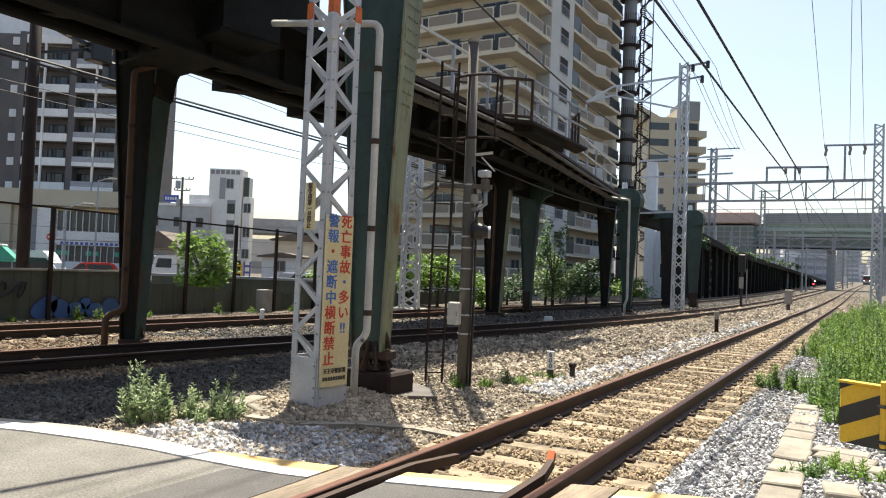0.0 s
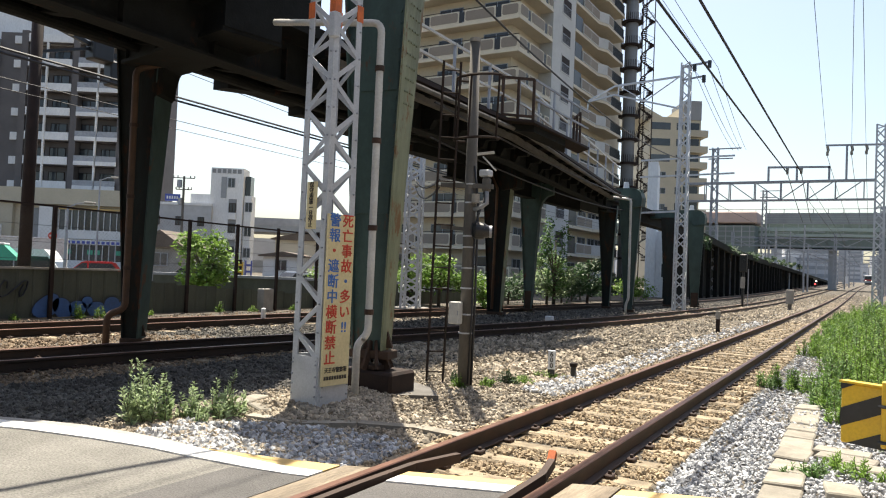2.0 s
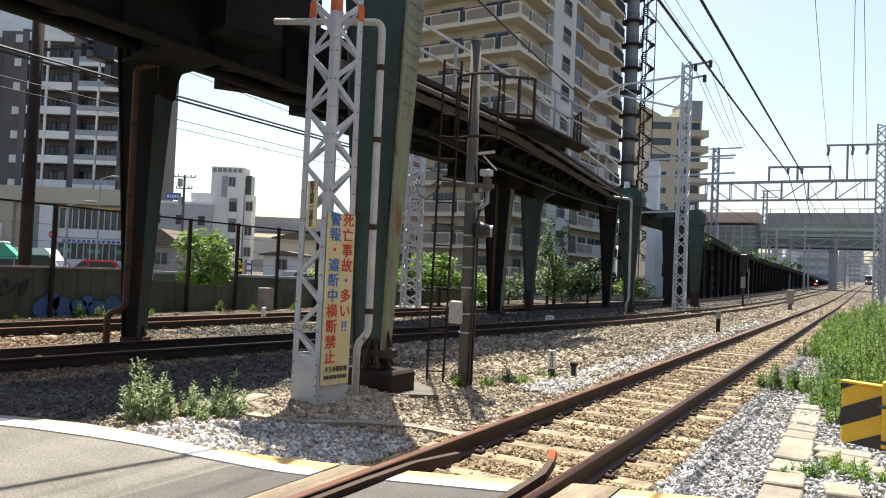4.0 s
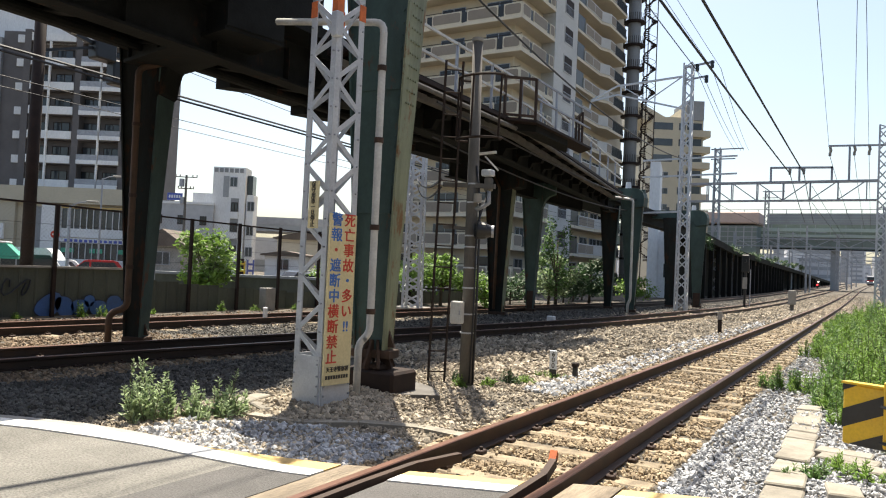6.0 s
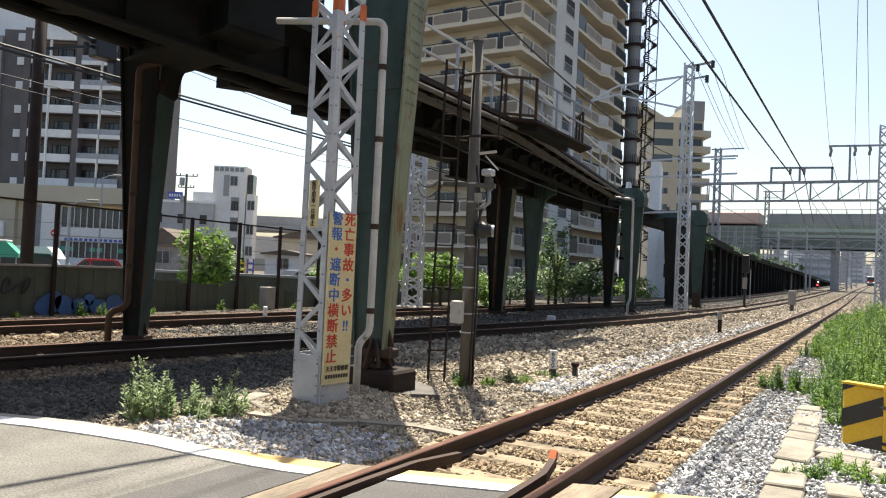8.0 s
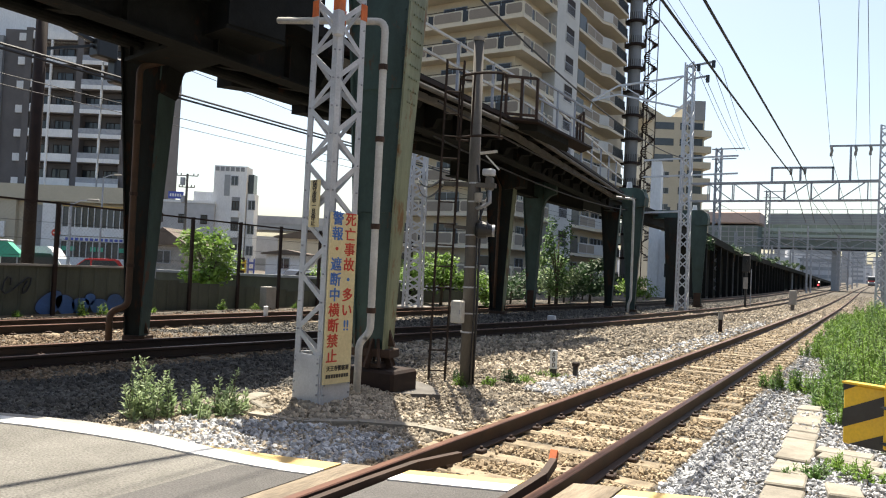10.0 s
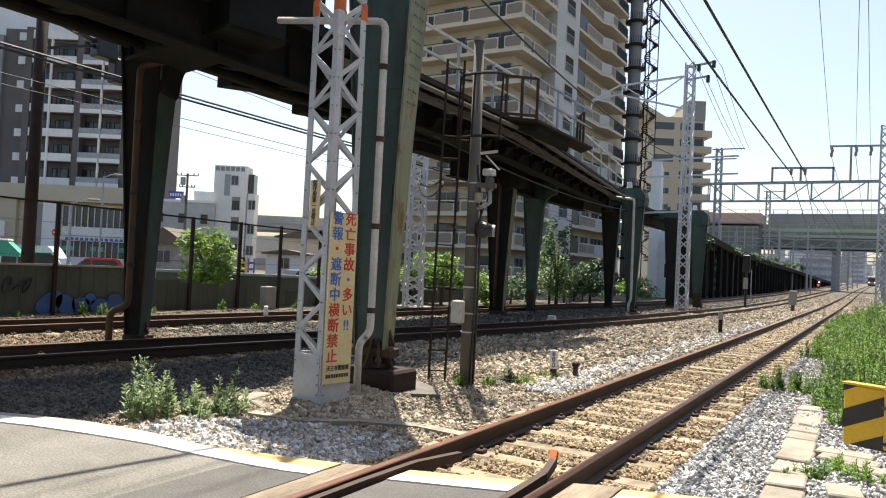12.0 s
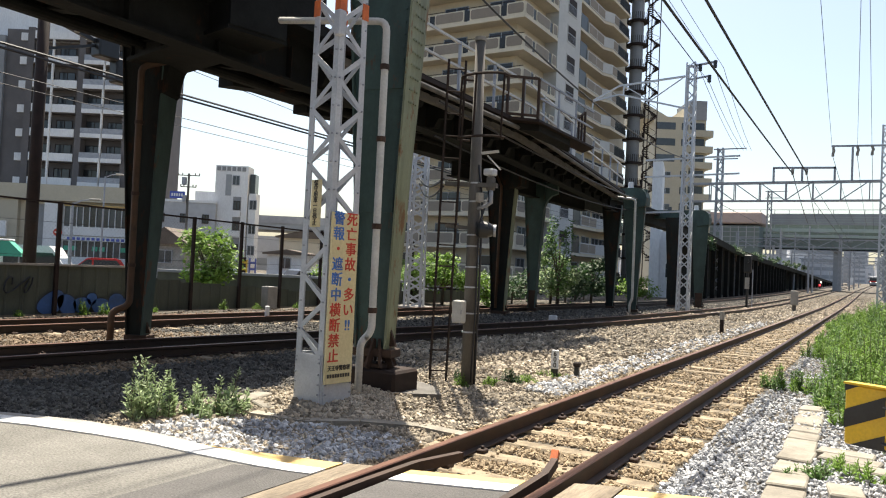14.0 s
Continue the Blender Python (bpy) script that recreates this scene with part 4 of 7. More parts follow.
def pipe_run(name, label, pts, r, mt, clips=()):
    """A drain pipe with rounded bends."""
    out = []
    pts = [Vector(p) for p in pts]
    for i, p in enumerate(pts):
        if i in (0, len(pts) - 1):
            out.append(p)
            continue
        a, b = (pts[i - 1] - p), (pts[i + 1] - p)
        k = min(0.12, a.length / 2, b.length / 2)
        a, b = p + a.normalized() * k, p + b.normalized() * k
        out += [a.lerp(p, t).lerp(p.lerp(b, t), t) for t in (0, 0.25, 0.5, 0.75, 1)]
    dp = thing(name, label, "drain pipe", tuple(pts[-1]), group="drain pipes")
    o = pts[-1]
    part("pipe", Mesh().tube([p - o for p in out], r, 12), mt, dp, smooth=True)
    for c in clips:
        c = Vector(c) - o
        part("clip", Mesh().tube([c + Vector((0, 0, -0.03)), c + Vector((0, 0, 0.03))], r + 0.012, 12), M_rusty, dp)
    return dp


pipe_run("drain_pipe", "pale grey plastic drain pipe bracketed to the column", [(-6.31, 6.56, 4.31), (-4.72, 6.56, 4.09), (-4.722, 6.56, 0.66), (-4.805, 6.48, 0.55), (-4.805, 6.48, -0.13)], 0.041, M_pipe,
         ((-4.721, 6.56, 3.58), (-4.721, 6.56, 2.78), (-4.722, 6.56, 1.82), (-4.722, 6.56, 0.9)))
pipe_run("drain_pipe", "rusty brown drain pipe down the viaduct column", [(-10.2, 8.5, 4.8), (-10.74, 7.95, 4.55), (-10.74, 7.98, 0.52), (-10.92, 7.78, 0.42), (-10.92, 7.78, -0.15)], 0.055, M_pipe_brown,
         ((-10.74, 7.957, 3.6), (-10.74, 7.966, 2.4), (-10.74, 7.976, 1.2)))
pipe_run("drain_pipe", "pale drain pipe on a far viaduct column", [(-9.95, 31.2, 4.86), (-8.93, 31.2, 4.73), (-8.90, 31.2, 0.45), (-9.0, 31.2, 0.25), (-9.0, 31.2, -0.15)], 0.055, M_pipe)

# riveted splice plate on the pale flange, rivets on the web
m = Mesh()
for i in range(16):
    z = 2.9 + i * 0.145
    t = z / 5.78
    e = t ** 1.15
    w, d, ln = 0.36 + 0.62 * e, 0.14 + 0.32 * e, -0.03 * e
    for yy in (-0.34, -0.12, 0.12, 0.34):
        p = Vector((ln + w / 2 + 0.03, yy * d, z))
        m.tube([p, p + Vector((0.014, 0, 0))], 0.013, 6)
tagged(part("rivets", m, M_cream, near_leg, "rows of rivet heads"), kind="stuff")
m = Mesh()
for i in range(36):
    z = 0.35 + i * 0.145
    t = z / 5.78
    e = t ** 1.15
    w, d, ln = 0.36 + 0.62 * e, 0.14 + 0.32 * e, -0.03 * e
    for xx in (-0.44, 0.42):
        p = Vector((ln + xx * w, -d / 2, z))
        m.tube([p, p + Vector((0, -0.012, 0))], 0.014, 6)
tagged(part("rivets", m, M_teal, near_leg), kind="stuff")
m = Mesh()
for z in (1.6, 3.05):
    e = (z / 5.78) ** 1.15
    w, d = 0.36 + 0.62 * e, 0.14 + 0.32 * e
    m.box(-w / 2 + 0.02, -d / 2 - 0.016, z, w / 2 - 0.04, -d / 2 + 0.01, z + 0.32)
part("splice_plate", m, M_teal, near_leg)


# ---- concrete pole with its equipment ----
def build_pole():
    p = thing("utility_pole", "grey concrete pole with cable bands and a control box", "pole", (-4.66, 8.72, -0.2))
    part("shaft", Mesh().tube([(0, 0, 0), (-0.02, 0, 2.4), (-0.04, 0, 4.72)], 0.095, 14, 0.068), M_concd, p, smooth=True)
    part("cap", Mesh().tube([(-0.04, 0, 4.70), (-0.04, 0, 4.75)], 0.078, 12), M_conc, p)
    for z in (0.75, 1.0, 1.35, 1.62, 1.9, 2.05, 2.5, 2.75):
        part("band", Mesh().tube([(-0.01, 0, z), (-0.01, 0, z + 0.02)], 0.108 - 0.008 * z, 12), M_galv, p, "bright steel band")
    bx = part("control_box", Mesh().box(-0.17, -0.22, 0.88, -0.01, -0.10, 1.18, c=0.015), M_pipe, p, "pale grey control box")
    part("latch", Mesh().box(-0.03, -0.228, 1.0, -0.018, -0.218, 1.06), M_galvd, bx)
    m = Mesh()
    m.tube([(0.10, 0.0, 0.05), (0.11, 0.0, 1.2), (0.10, 0.0, 2.5), (0.05, -0.05, 3.0)], 0.016, 6)
    m.tube([(0.08, -0.06, 0.1), (0.10, -0.06, 1.0), (0.09, -0.05, 2.2), (0.2, 0.0, 2.6)], 0.012, 6)
    part("cable", m, M_wire, p, "black cables run up the pole", True)
    arm = part("cross_arm", Mesh().bar((-0.45, -0.05, 2.76), (0.32, -0.02, 2.72), 0.06, 0.06), M_concd, p)
    part("cross_arm", Mesh().bar((-0.42, -0.05, 2.18), (0.1, -0.02, 2.14), 0.06, 0.05), M_concd, p)
    part("cross_arm", Mesh().bar((-0.05, 0.0, 3.16), (0.26, 0.1, 3.2), 0.05, 0.03), M_pipe, p)
    part("stay", Mesh().bar((0.12, 0.05, 3.14), (0.30, 0.1, 2.95), 0.02, 0.02), M_pipe, p)
    lamp = part("floodlight", Mesh().box(0.12, -0.06, 2.86, 0.27, 0.08, 2.95, c=0.015), M_galv, p, "bright metal floodlight")
    part("junction", Mesh().box(0.16, -0.04, 2.66, 0.26, 0.06, 2.84, c=0.015), M_concd, lamp)
    part("conduit", Mesh().tube([(0.22, 0, 2.68), (0.24, -0.02, 2.5), (0.14, -0.02, 2.44), (0.02, -0.02, 2.42)], 0.03, 8), M_galvd, p, smooth=True)
    part("insulator", Mesh().tube([(0.10, -0.08, 2.50), (0.10, -0.08, 2.62)], 0.055, 10), M_conc, p)
    horn = Mesh().tube([(0.10, -0.16, 2.13), (0.11, -0.155, 2.13)], 0.05, 18, 0.085)
    horn.tube([(0.11, -0.155, 2.13), (0.15, -0.13, 2.13)], 0.085, 18, 0.12)
    horn.tube([(0.15, -0.13, 2.13), (0.25, -0.08, 2.125)], 0.12, 18, 0.11)
    horn.tube([(0.25, -0.08, 2.125), (0.31, -0.05, 2.12)], 0.095, 18, 0.075)
    h = part("horn_speaker", horn, M_black, p, "black crossing horn")
    part("rim", Mesh().tube([(0.31, -0.05, 2.12), (0.34, -0.035, 2.12)], 0.08, 16), M_galvd, h, "bright steel rim")
    part("bracket", Mesh().bar((0.0, 0, 2.16), (0.14, -0.1, 2.20), 0.03, 0.03), M_black, h)


build_pole()


def build_ladder():
    ld = thing("caged_ladder", "rusty steel ladder with safety hoops below the walkway", "ladder", (-5.2, 8.85, -0.2))
    a0, a1 = Vector((-0.09, -0.07, 0)), Vector((0.09, 0.07, 0))
    top = Vector((0.38, -0.52, 4.35))
    for a in (a0, a1):
        part("stile", Mesh().bar(a, a + top, 0.045, 0.012), M_brown, ld)
    for i in range(15):
        q = top * ((i + 0.6) / 15)
        part("rung", Mesh().tube([a0 + q, a1 + q], 0.011, 6), M_brown, ld)
    for z in (3.35, 4.15):
        q = top * (z / 4.35)
        pts = [q + Vector((0.33 + 0.33 * math.cos(t), 0.17 + 0.18 * math.sin(t), 0)) for t in [math.pi * (0.75 + 1.0 * k / 10 * 1.45) for k in range(11)]]
        part("hoop", Mesh().tube(pts, 0.018, 6), M_brown, ld)
    for k in (2, 5, 8):
        t = math.pi * (0.75 + 0.145 * k)
        o = Vector((0.33 + 0.33 * math.cos(t), 0.17 + 0.18 * math.sin(t), 0))
        part("hoop_strap", Mesh().tube([top * (3.35 / 4.35) + o, top * (4.15 / 4.35) + o], 0.014, 6), M_brown, ld)


build_ladder()


# ---- service platform on the walkway ----
def build_platform():
    pf = thing("service_platform", "dark steel service platform with rusty guard frames on the viaduct", "platform", (-7.35, 15.6, DECK_Z))
    part("floor_plate", Mesh().prism([(0.002, -0.45), (0.55, 0.05), (0.55, 3.9), (0.002, 4.5)], -0.06, 0.0), M_brown, pf)
    part("bracket_web", Mesh().prism([(0.002, 0.0), (0.42, 0.35), (0.42, 2.4), (0.002, 3.4)], -0.22, -0.062), M_girder, pf)
    def frame_(x0, y0, x1, y1):
        for (x, y) in ((x0, y0), ((x0 + x1) / 2, (y0 + y1) / 2), (x1, y1)):
            part("guard_post", Mesh().bar((x, y, 0), (x, y, 0.95), 0.055, 0.055), M_rusty, pf)
        for z in (0.08, 0.95):
            part("guard_rail", Mesh().bar((x0, y0, z), (x1, y1, z), 0.055, 0.055), M_rusty, pf)
    frame_(-0.06, -0.42, 0.50, 0.08)
    frame_(0.30, 3.80, -0.10, 4.40)
    for z in (0.5, 0.95):
        part("side_rail", Mesh().bar((0.52, 0.1, z), (0.52, 3.8, z), 0.045, 0.045), M_galvd, pf, "pale side rail")
    for y in (1.3, 2.5):
        part("side_post", Mesh().bar((0.52, y, 0), (0.52, y, 0.95), 0.045, 0.045), M_galvd, pf)


build_platform()

# ---- third mast, behind the viaduct column ----
lattice_mast("pale lattice mast with bright lacing behind the viaduct", (-14.25, 22.3, -0.17), 6.5, 0.66, 0.55, 0.33, leg_w=0.09, brace=0.07, rz=20)
solid("mast_footing", Mesh().box(-14.75, 21.8, -0.4, -13.75, 22.8, 0.0, c=0.03), M_conc, "square concrete footing of a lattice mast", "footing")


# ---- boundary fence and its posts ----
def build_fence():
    fn = thing("boundary_fence", "drab green corrugated boundary fence with graffiti", "fence", (-17.0, 0, -0.2), kind="structure")
    m = Mesh()
    prof = [(0.0, 0.02), (0.03, 0.02), (0.05, 0.0), (0.34, 0.0), (0.36, 0.022), (0.39, 0.022), (0.41, 0.0), (0.70, 0.0), (0.72, 0.02), (0.745, 0.02)]
    n = len(prof)
    for h, nm in ((1.20, "high"), (0.92, "low")):
        pm = Mesh()
        pm.v = [(x + o, y, z) for o in (0, -0.012) for z in (0, h) for y, x in prof]
        for o in (0, 2 * n):
            pm.f += [(o + i, o + i + 1, o + n + i + 1, o + n + i) for i in range(n - 1)]
        if nm == "high":
            high = pm.data("panel", M_fence)
        else:
            low = pm.data("panel", M_fence)
    y = -9.0
    while y < 38:
        ob = part("panel", high if y < 12.6 else low, M_fence, fn)
        ob.location = (0, y, random.uniform(-0.02, 0.02))
        if y > 12.6:
            ob.scale.z = max(0.62, 1.02 - 0.065 * (y - 12.6))
        y += 0.75
    part("cap_rail", Mesh().box(-0.03, -9, 1.2, 0.05, 12.7, 1.25), M_conc, fn, "pale cap rail")
    part("kick_board", Mesh().box(0.05, -9, -0.05, 0.09, 38, 0.06), M_wood, fn)
    # tall posts carrying a wire mesh
    for y in (6.5, 10.5, 12.55, 14.55, 16.4, 18.2, 20.2, 22.2, 24.2, 26.2):
        part("tall_post", Mesh().bar((0.1, y, 0), (0.1, y, 2.72), 0.085, 0.075), M_brown, fn, "dark brown steel post")
    part("top_rail", Mesh().bar((0.1, -9, 2.80), (0.1, 10.5, 2.72), 0.045, 0.045), M_brown, fn)
    part("top_rail", Mesh().bar((0.1, 10.5, 2.72), (0.1, 27, 2.58), 0.045, 0.045), M_brown, fn)
    for z in (1.45, 1.85, 2.25):
        part("strand", Mesh().bar((0.1, -9, z), (0.1, 27, z), 0.008, 0.008), M_wire, fn)
    mesh = Mesh()
    for k in range(230):
        y = 4.0 + 0.1 * k
        for d in (-1.4, 1.4):
            mesh.bar((0.1, y, 1.26), (0.1, y + d, 2.66), 0.0018, 0.0018)
    tagged(part("wire_mesh", mesh, M_concd, fn, "fine diagonal wire mesh"), kind="stuff")
    return fn


fence = build_fence()


def blob(cy, cz, ry, rz_, x, turn=0.0, n=18, dent=0.0):
    pts = []
    for i in range(n):
        a = 2 * math.pi * i / n
        k = 1 + dent * math.sin(3 * a)
        y, z = ry * k * math.cos(a), rz_ * k * math.sin(a)
        pts.append((cy + y * math.cos(turn) - z * math.sin(turn), cz + y * math.sin(turn) + z * math.cos(turn)))
    return Mesh().slab(pts, 0, x, x + 0.004)


for cy, cz, ry, rz_, tn in ((10.45, 0.32, 0.36, 0.25, 0.6), (10.85, 0.26, 0.30, 0.22, 2.2), (11.25, 0.25, 0.24, 0.2, 0), (11.5, 0.40, 0.14, 0.15, 0), (11.75, 0.22, 0.24, 0.2, 0), (12.2, 0.28, 0.22, 0.26, 0), (12.6, 0.25, 0.2, 0.22, 0), (12.95, 0.26, 0.2, 0.22, 0)):
    g = thing("graffiti_letter", "faded blue sprayed bubble letter outlined in black", "graffiti", (-16.955, 0, -0.2), group="graffiti letters")
    part("outline", blob(cy, cz, ry + 0.025, rz_ + 0.025, 0.0, tn, dent=0.06), M_graffiti_k, g)
    part("fill", blob(cy, cz, ry, rz_, 0.006, tn, dent=0.06), M_graffiti, g)
g = thing("graffiti_letter", "black sprayed scrawl on the fence", "graffiti", (-16.955, 0, -0.2), group="graffiti letters")
m = Mesh()
for i in range(14):
    a, b = i / 14 * 6.28 * 1.6, (i + 1) / 14 * 6.28 * 1.6
    f = lambda t: (0, 9.3 + 0.22 * t / 3 + 0.2 * math.cos(t), 0.75 + 0.2 * math.sin(t * 1.3))
    m.bar(f(a), f(b), 0.012, 0.05, up=(1, 0, 0))
part("scrawl", m, M_graffiti_k, g)

solid("cabinet", Mesh().box(-16.75, 17.2, -0.25, -16.45, 17.65, 0.55, c=0.02), M_conc, "pale grey equipment cabinet in front of the fence", "cabinet")
pl = thing("utility_pole", "thick dark utility pole behind the boundary fence", "pole", (-17.6, 10.23, -0.4))
part("shaft", Mesh().tube([(0, 0, 0), (0, 0, 4), (0.02, 0, 9.6)], 0.15, 14, 0.13), M_brown, pl, smooth=True)
part("cross_arm", Mesh().bar((-0.3, -0.8, 7.9), (0.2, 1.5, 7.9), 0.09, 0.09), M_galvd, pl)
part("switch_box", Mesh().box(-0.15, 1.35, 6.85, 0.25, 1.95, 7.35, c=0.04), M_black, pl, "black switch box")
part("switch_box", Mesh().box(-0.15, 1.9, 6.3, 0.2, 2.45, 6.95, c=0.04), M_black, pl, "black switch box")
part("bracket", Mesh().bar((0, 0.1, 7.5), (0.05, 2.5, 7.0), 0.1, 0.1), M_black, pl)
part("bracket", Mesh().bar((0, 0.1, 6.7), (0.05, 1.9, 7.3), 0.07, 0.07), M_black, pl)
for yy in (0.8, 1.4, 2.0, 2.4):
    part("insulator", Mesh().tube([(0.1, yy, 7.3), (0.1, yy, 7.42), (0.1, yy, 7.6)], 0.07, 8, 0.05), M_conc, pl)
part("insulator", Mesh().tube([(0.2, 1.2, 7.95), (0.2, 1.2, 8.2)], 0.06, 8), M_conc, pl)
part("insulator", Mesh().tube([(-0.2, -0.4, 7.95), (-0.2, -0.4, 8.2)], 0.06, 8), M_conc, pl)

# ---- town behind: windows and balconies shared by the buildings ----
def window_set(parent, me_frame, me_glass, at, rz=0.0):
    w = part("window", me_frame, None, parent)
    w.matrix_basis = pose(*at, 0, 0, rz)
    g = part("pane", me_glass, None, w)
    return w


def window_meshes(w, h, mt_frame=M_galvd):
    """Frame and pane of a window that faces -y, standing a little proud of the wall."""
    f = Mesh()
    t = 0.07
    for a, b, c, d in ((0, 0, w, t), (0, h - t, w, h), (0, t, t, h - t), (w - t, t, w, h - t), (w / 2 - t / 2, t, w / 2 + t / 2, h - t)):
        f.box(a, -0.05, b, c, 0.03, d)
    g = Mesh().box(t, -0.012, t, w - t, 0.02, h - t)
    return f.data("window_frame", mt_frame), g.data("pane", M_glass)


def build_tower():
    """Beige tower: wrap-round balconies, a pale blank strip with loggias, then stepped balconies and a spiral stair."""
    tw = thing("apartment_tower", "tall beige apartment tower with taupe balcony panels", "apartment building", (-27.3, 58.7, -0.5), -0.5)
    pitch, base = 2.95, 1.2
    n = 19
    H = base + n * pitch
    part("core_wall", Mesh().box(-17.5, 1.5, 0, -1.4, 34, H), M_beige, tw)
    part("blank_wall", Mesh().box(-1.4, 7.7, 0, -0.02, 13.7, H), M_palew, tw, "pale smooth wall strip")
    wf, wg = window_meshes(1.8, 1.9)
    wf2, wg2 = window_meshes(2.6, 2.0)
    lf = Mesh()
    for a, b, c, d in ((0, 0, 2.4, 0.12), (0, 1.7, 2.4, 1.82), (0, 0.12, 0.12, 1.7), (2.28, 0.12, 2.4, 1.7)):
        lf.box(-0.03, a, b, 0.03, c, d)
    lf = lf.data("loggia_frame", M_palew)
    # Flat dark panel stands in for the shaded depth of the loggia.
    lg = Mesh().box(-0.012, 0.12, 0.12, 0.014, 2.28, 1.7).data("loggia_shade_panel", M_brown)
    lb = Mesh()
    for i in range(7):
        lb.box(0.02, 0.3 + i * 0.3, 0.12, 0.05, 0.34 + i * 0.3, 0.95)
    lb.box(0.015, 0.12, 0.93, 0.055, 2.28, 0.99)
    lb = lb.data("loggia_bars", M_galvd)

    def panel_meshes(w, h=1.12):
        """A balcony panel facing -y: pale rounded frame and taupe field."""
        f = Mesh().box(0, -0.06, 0, w, 0.06, h, c=0.02)
        q, c = 0.11, 0.13
        x0, x1, z0, z1 = q, w - q, q, h - q
        poly = [(x0 + c, z0), (x1 - c, z0), (x1, z0 + c), (x1, z1 - c), (x1 - c, z1), (x0 + c, z1), (x0, z1 - c), (x0, z0 + c)]
        g = Mesh().slab(poly, 1, -0.075, -0.055)
        return f.data("panel_frame", M_cream_w), g.data("panel_field", M_taupe)

    p30, p24, p16, p12 = panel_meshes(3.2), panel_meshes(1.75), panel_meshes(1.78), panel_meshes(1.1)
    gap = Mesh().box(0, -0.03, 0.1, 0.56, 0.0, 1.0).data("glass_infill", M_black)
    rail = Mesh().bar((-14, 0.06, 1.24), (0.0, 0.06, 1.24), 0.05, 0.05).data("top_rail", M_brown)

    def put(pair, at, rz):
        f = part("balcony_panel", pair[0], None, tw)
        f.matrix_basis = pose(*at, 0, 0, rz)
        part("panel_field", pair[1], None, f)

    slab = Mesh().box(-18, 0.0, -0.32, 0, 1.5, 0.0)
    slab.box(-1.39, 1.5, -0.32, 0.0, 7.68, 0.0)
    slab = slab.data("balcony_slab", M_cream_w)
    for k in range(n):
        z = base + k * pitch
        if z > 34:
            break
        ob = part("balcony_slab", slab, None, tw)
        ob.location = (0, 0, z)
        # face towards the crossing
        for x, pr, w in ((-1.85, p16, 1.78), (-5.65, p30, 3.2), (-9.45, p30, 3.2), (-13.25, p30, 3.2), (-17.05, p30, 3.2)):
            put(pr, (x, 0.07, z), 0)
            if x < -2:
                g = part("glass_infill", gap, None, tw)
                g.location = (x + w + 0.02, 0.09, z)
        ob = part("top_rail", rail, None, tw)
        ob.location = (0, 0, z)
        # return face along the tracks
        for y, pr, w in ((0.12, p24, 1.75), (2.5, p30, 3.2), (6.4, p12, 1.1)):
            put(pr, (-0.07, y, z), 90)
            if y > 1:
                g = part("glass_infill", gap, None, tw)
                g.matrix_basis = pose(-0.1, y - 0.6, z, 0, 0, 90)
        for x in (-4.3, -9.2, -14.2):
            window_set(tw, wf2, wg2, (x, 1.45, z + 0.05))
        w = window_set(tw, wf, wg, (-1.35, 3.2, z + 0.05), 90)
        # loggia in the pale strip
        f = part("loggia", lf, None, tw)
        f.location = (0, 10.0, z + 0.35)
        part("opening", lg, None, f)
        tagged(part("balustrade", lb, None, f), kind="stuff")
    # long balconies further along: a dark recess, a parapet that steps outward, a dark railing
    sl = Mesh().prism([(-1.4, 0), (0.0, 0), (0.0, 7.2), (0.6, 8.6), (0.6, 14.8), (-1.4, 14.8)], -0.30, 0.0).data("balcony_slab", M_cream_w)
    pa = Mesh()
    pa.box(-0.08, 2.2, 0, 0.06, 7.2, 1.15)
    pa.prism([(-0.06, 7.2), (0.06, 7.2), (0.66, 8.6), (0.66, 10.4), (0.54, 10.4), (0.54, 8.65)], 0, 1.15)
    pa = pa.data("balcony_parapet", M_palew)
    fields = [Mesh().box(x, a, 0.12, x + 0.015, b, 1.03).data("parapet_field", M_taupe) for x, a, b in ((0.06, 2.35, 4.7), (0.06, 4.85, 7.1), (0.66, 8.75, 10.3))]
    dk = Mesh().box(-0.6, 0.1, 0.0, -0.04, 2.15, 1.6).data("balcony_screen", M_black)
    dr = Mesh()
    for i in range(15):
        dr.box(0.52, 10.6 + 0.27 * i, 0.0, 0.56, 10.66 + 0.27 * i, 1.1)
    dr.box(0.50, 10.5, 1.1, 0.58, 14.7, 1.16)
    dr.box(0.515, 10.5, 0.05, 0.525, 14.7, 1.05)
    dr = dr.data("dark_railing", M_black)
    wf3, wg3 = window_meshes(2.4, 2.0)
    y = 13.72
    for k in range(n):
        z = base + k * pitch
        ob = part("balcony_slab", sl, None, tw)
        ob.location = (0, y, z)
        p = part("balcony_parapet", pa, None, tw)
        p.location = (0, y, z)
        for fld in fields:
            part("parapet_field", fld, None, p)
        part("balcony_screen", dk, None, tw).location = (0, y, z)
        tagged(part("dark_railing", dr, None, tw), kind="stuff").location = (0, y, z)
        for d in (0.2, 3.2, 6.4, 9.6, 12.2):
            window_set(tw, wf3, wg3, (-1.38, y + d, z + 0.05), 90)
    return H


tower_height = build_tower()


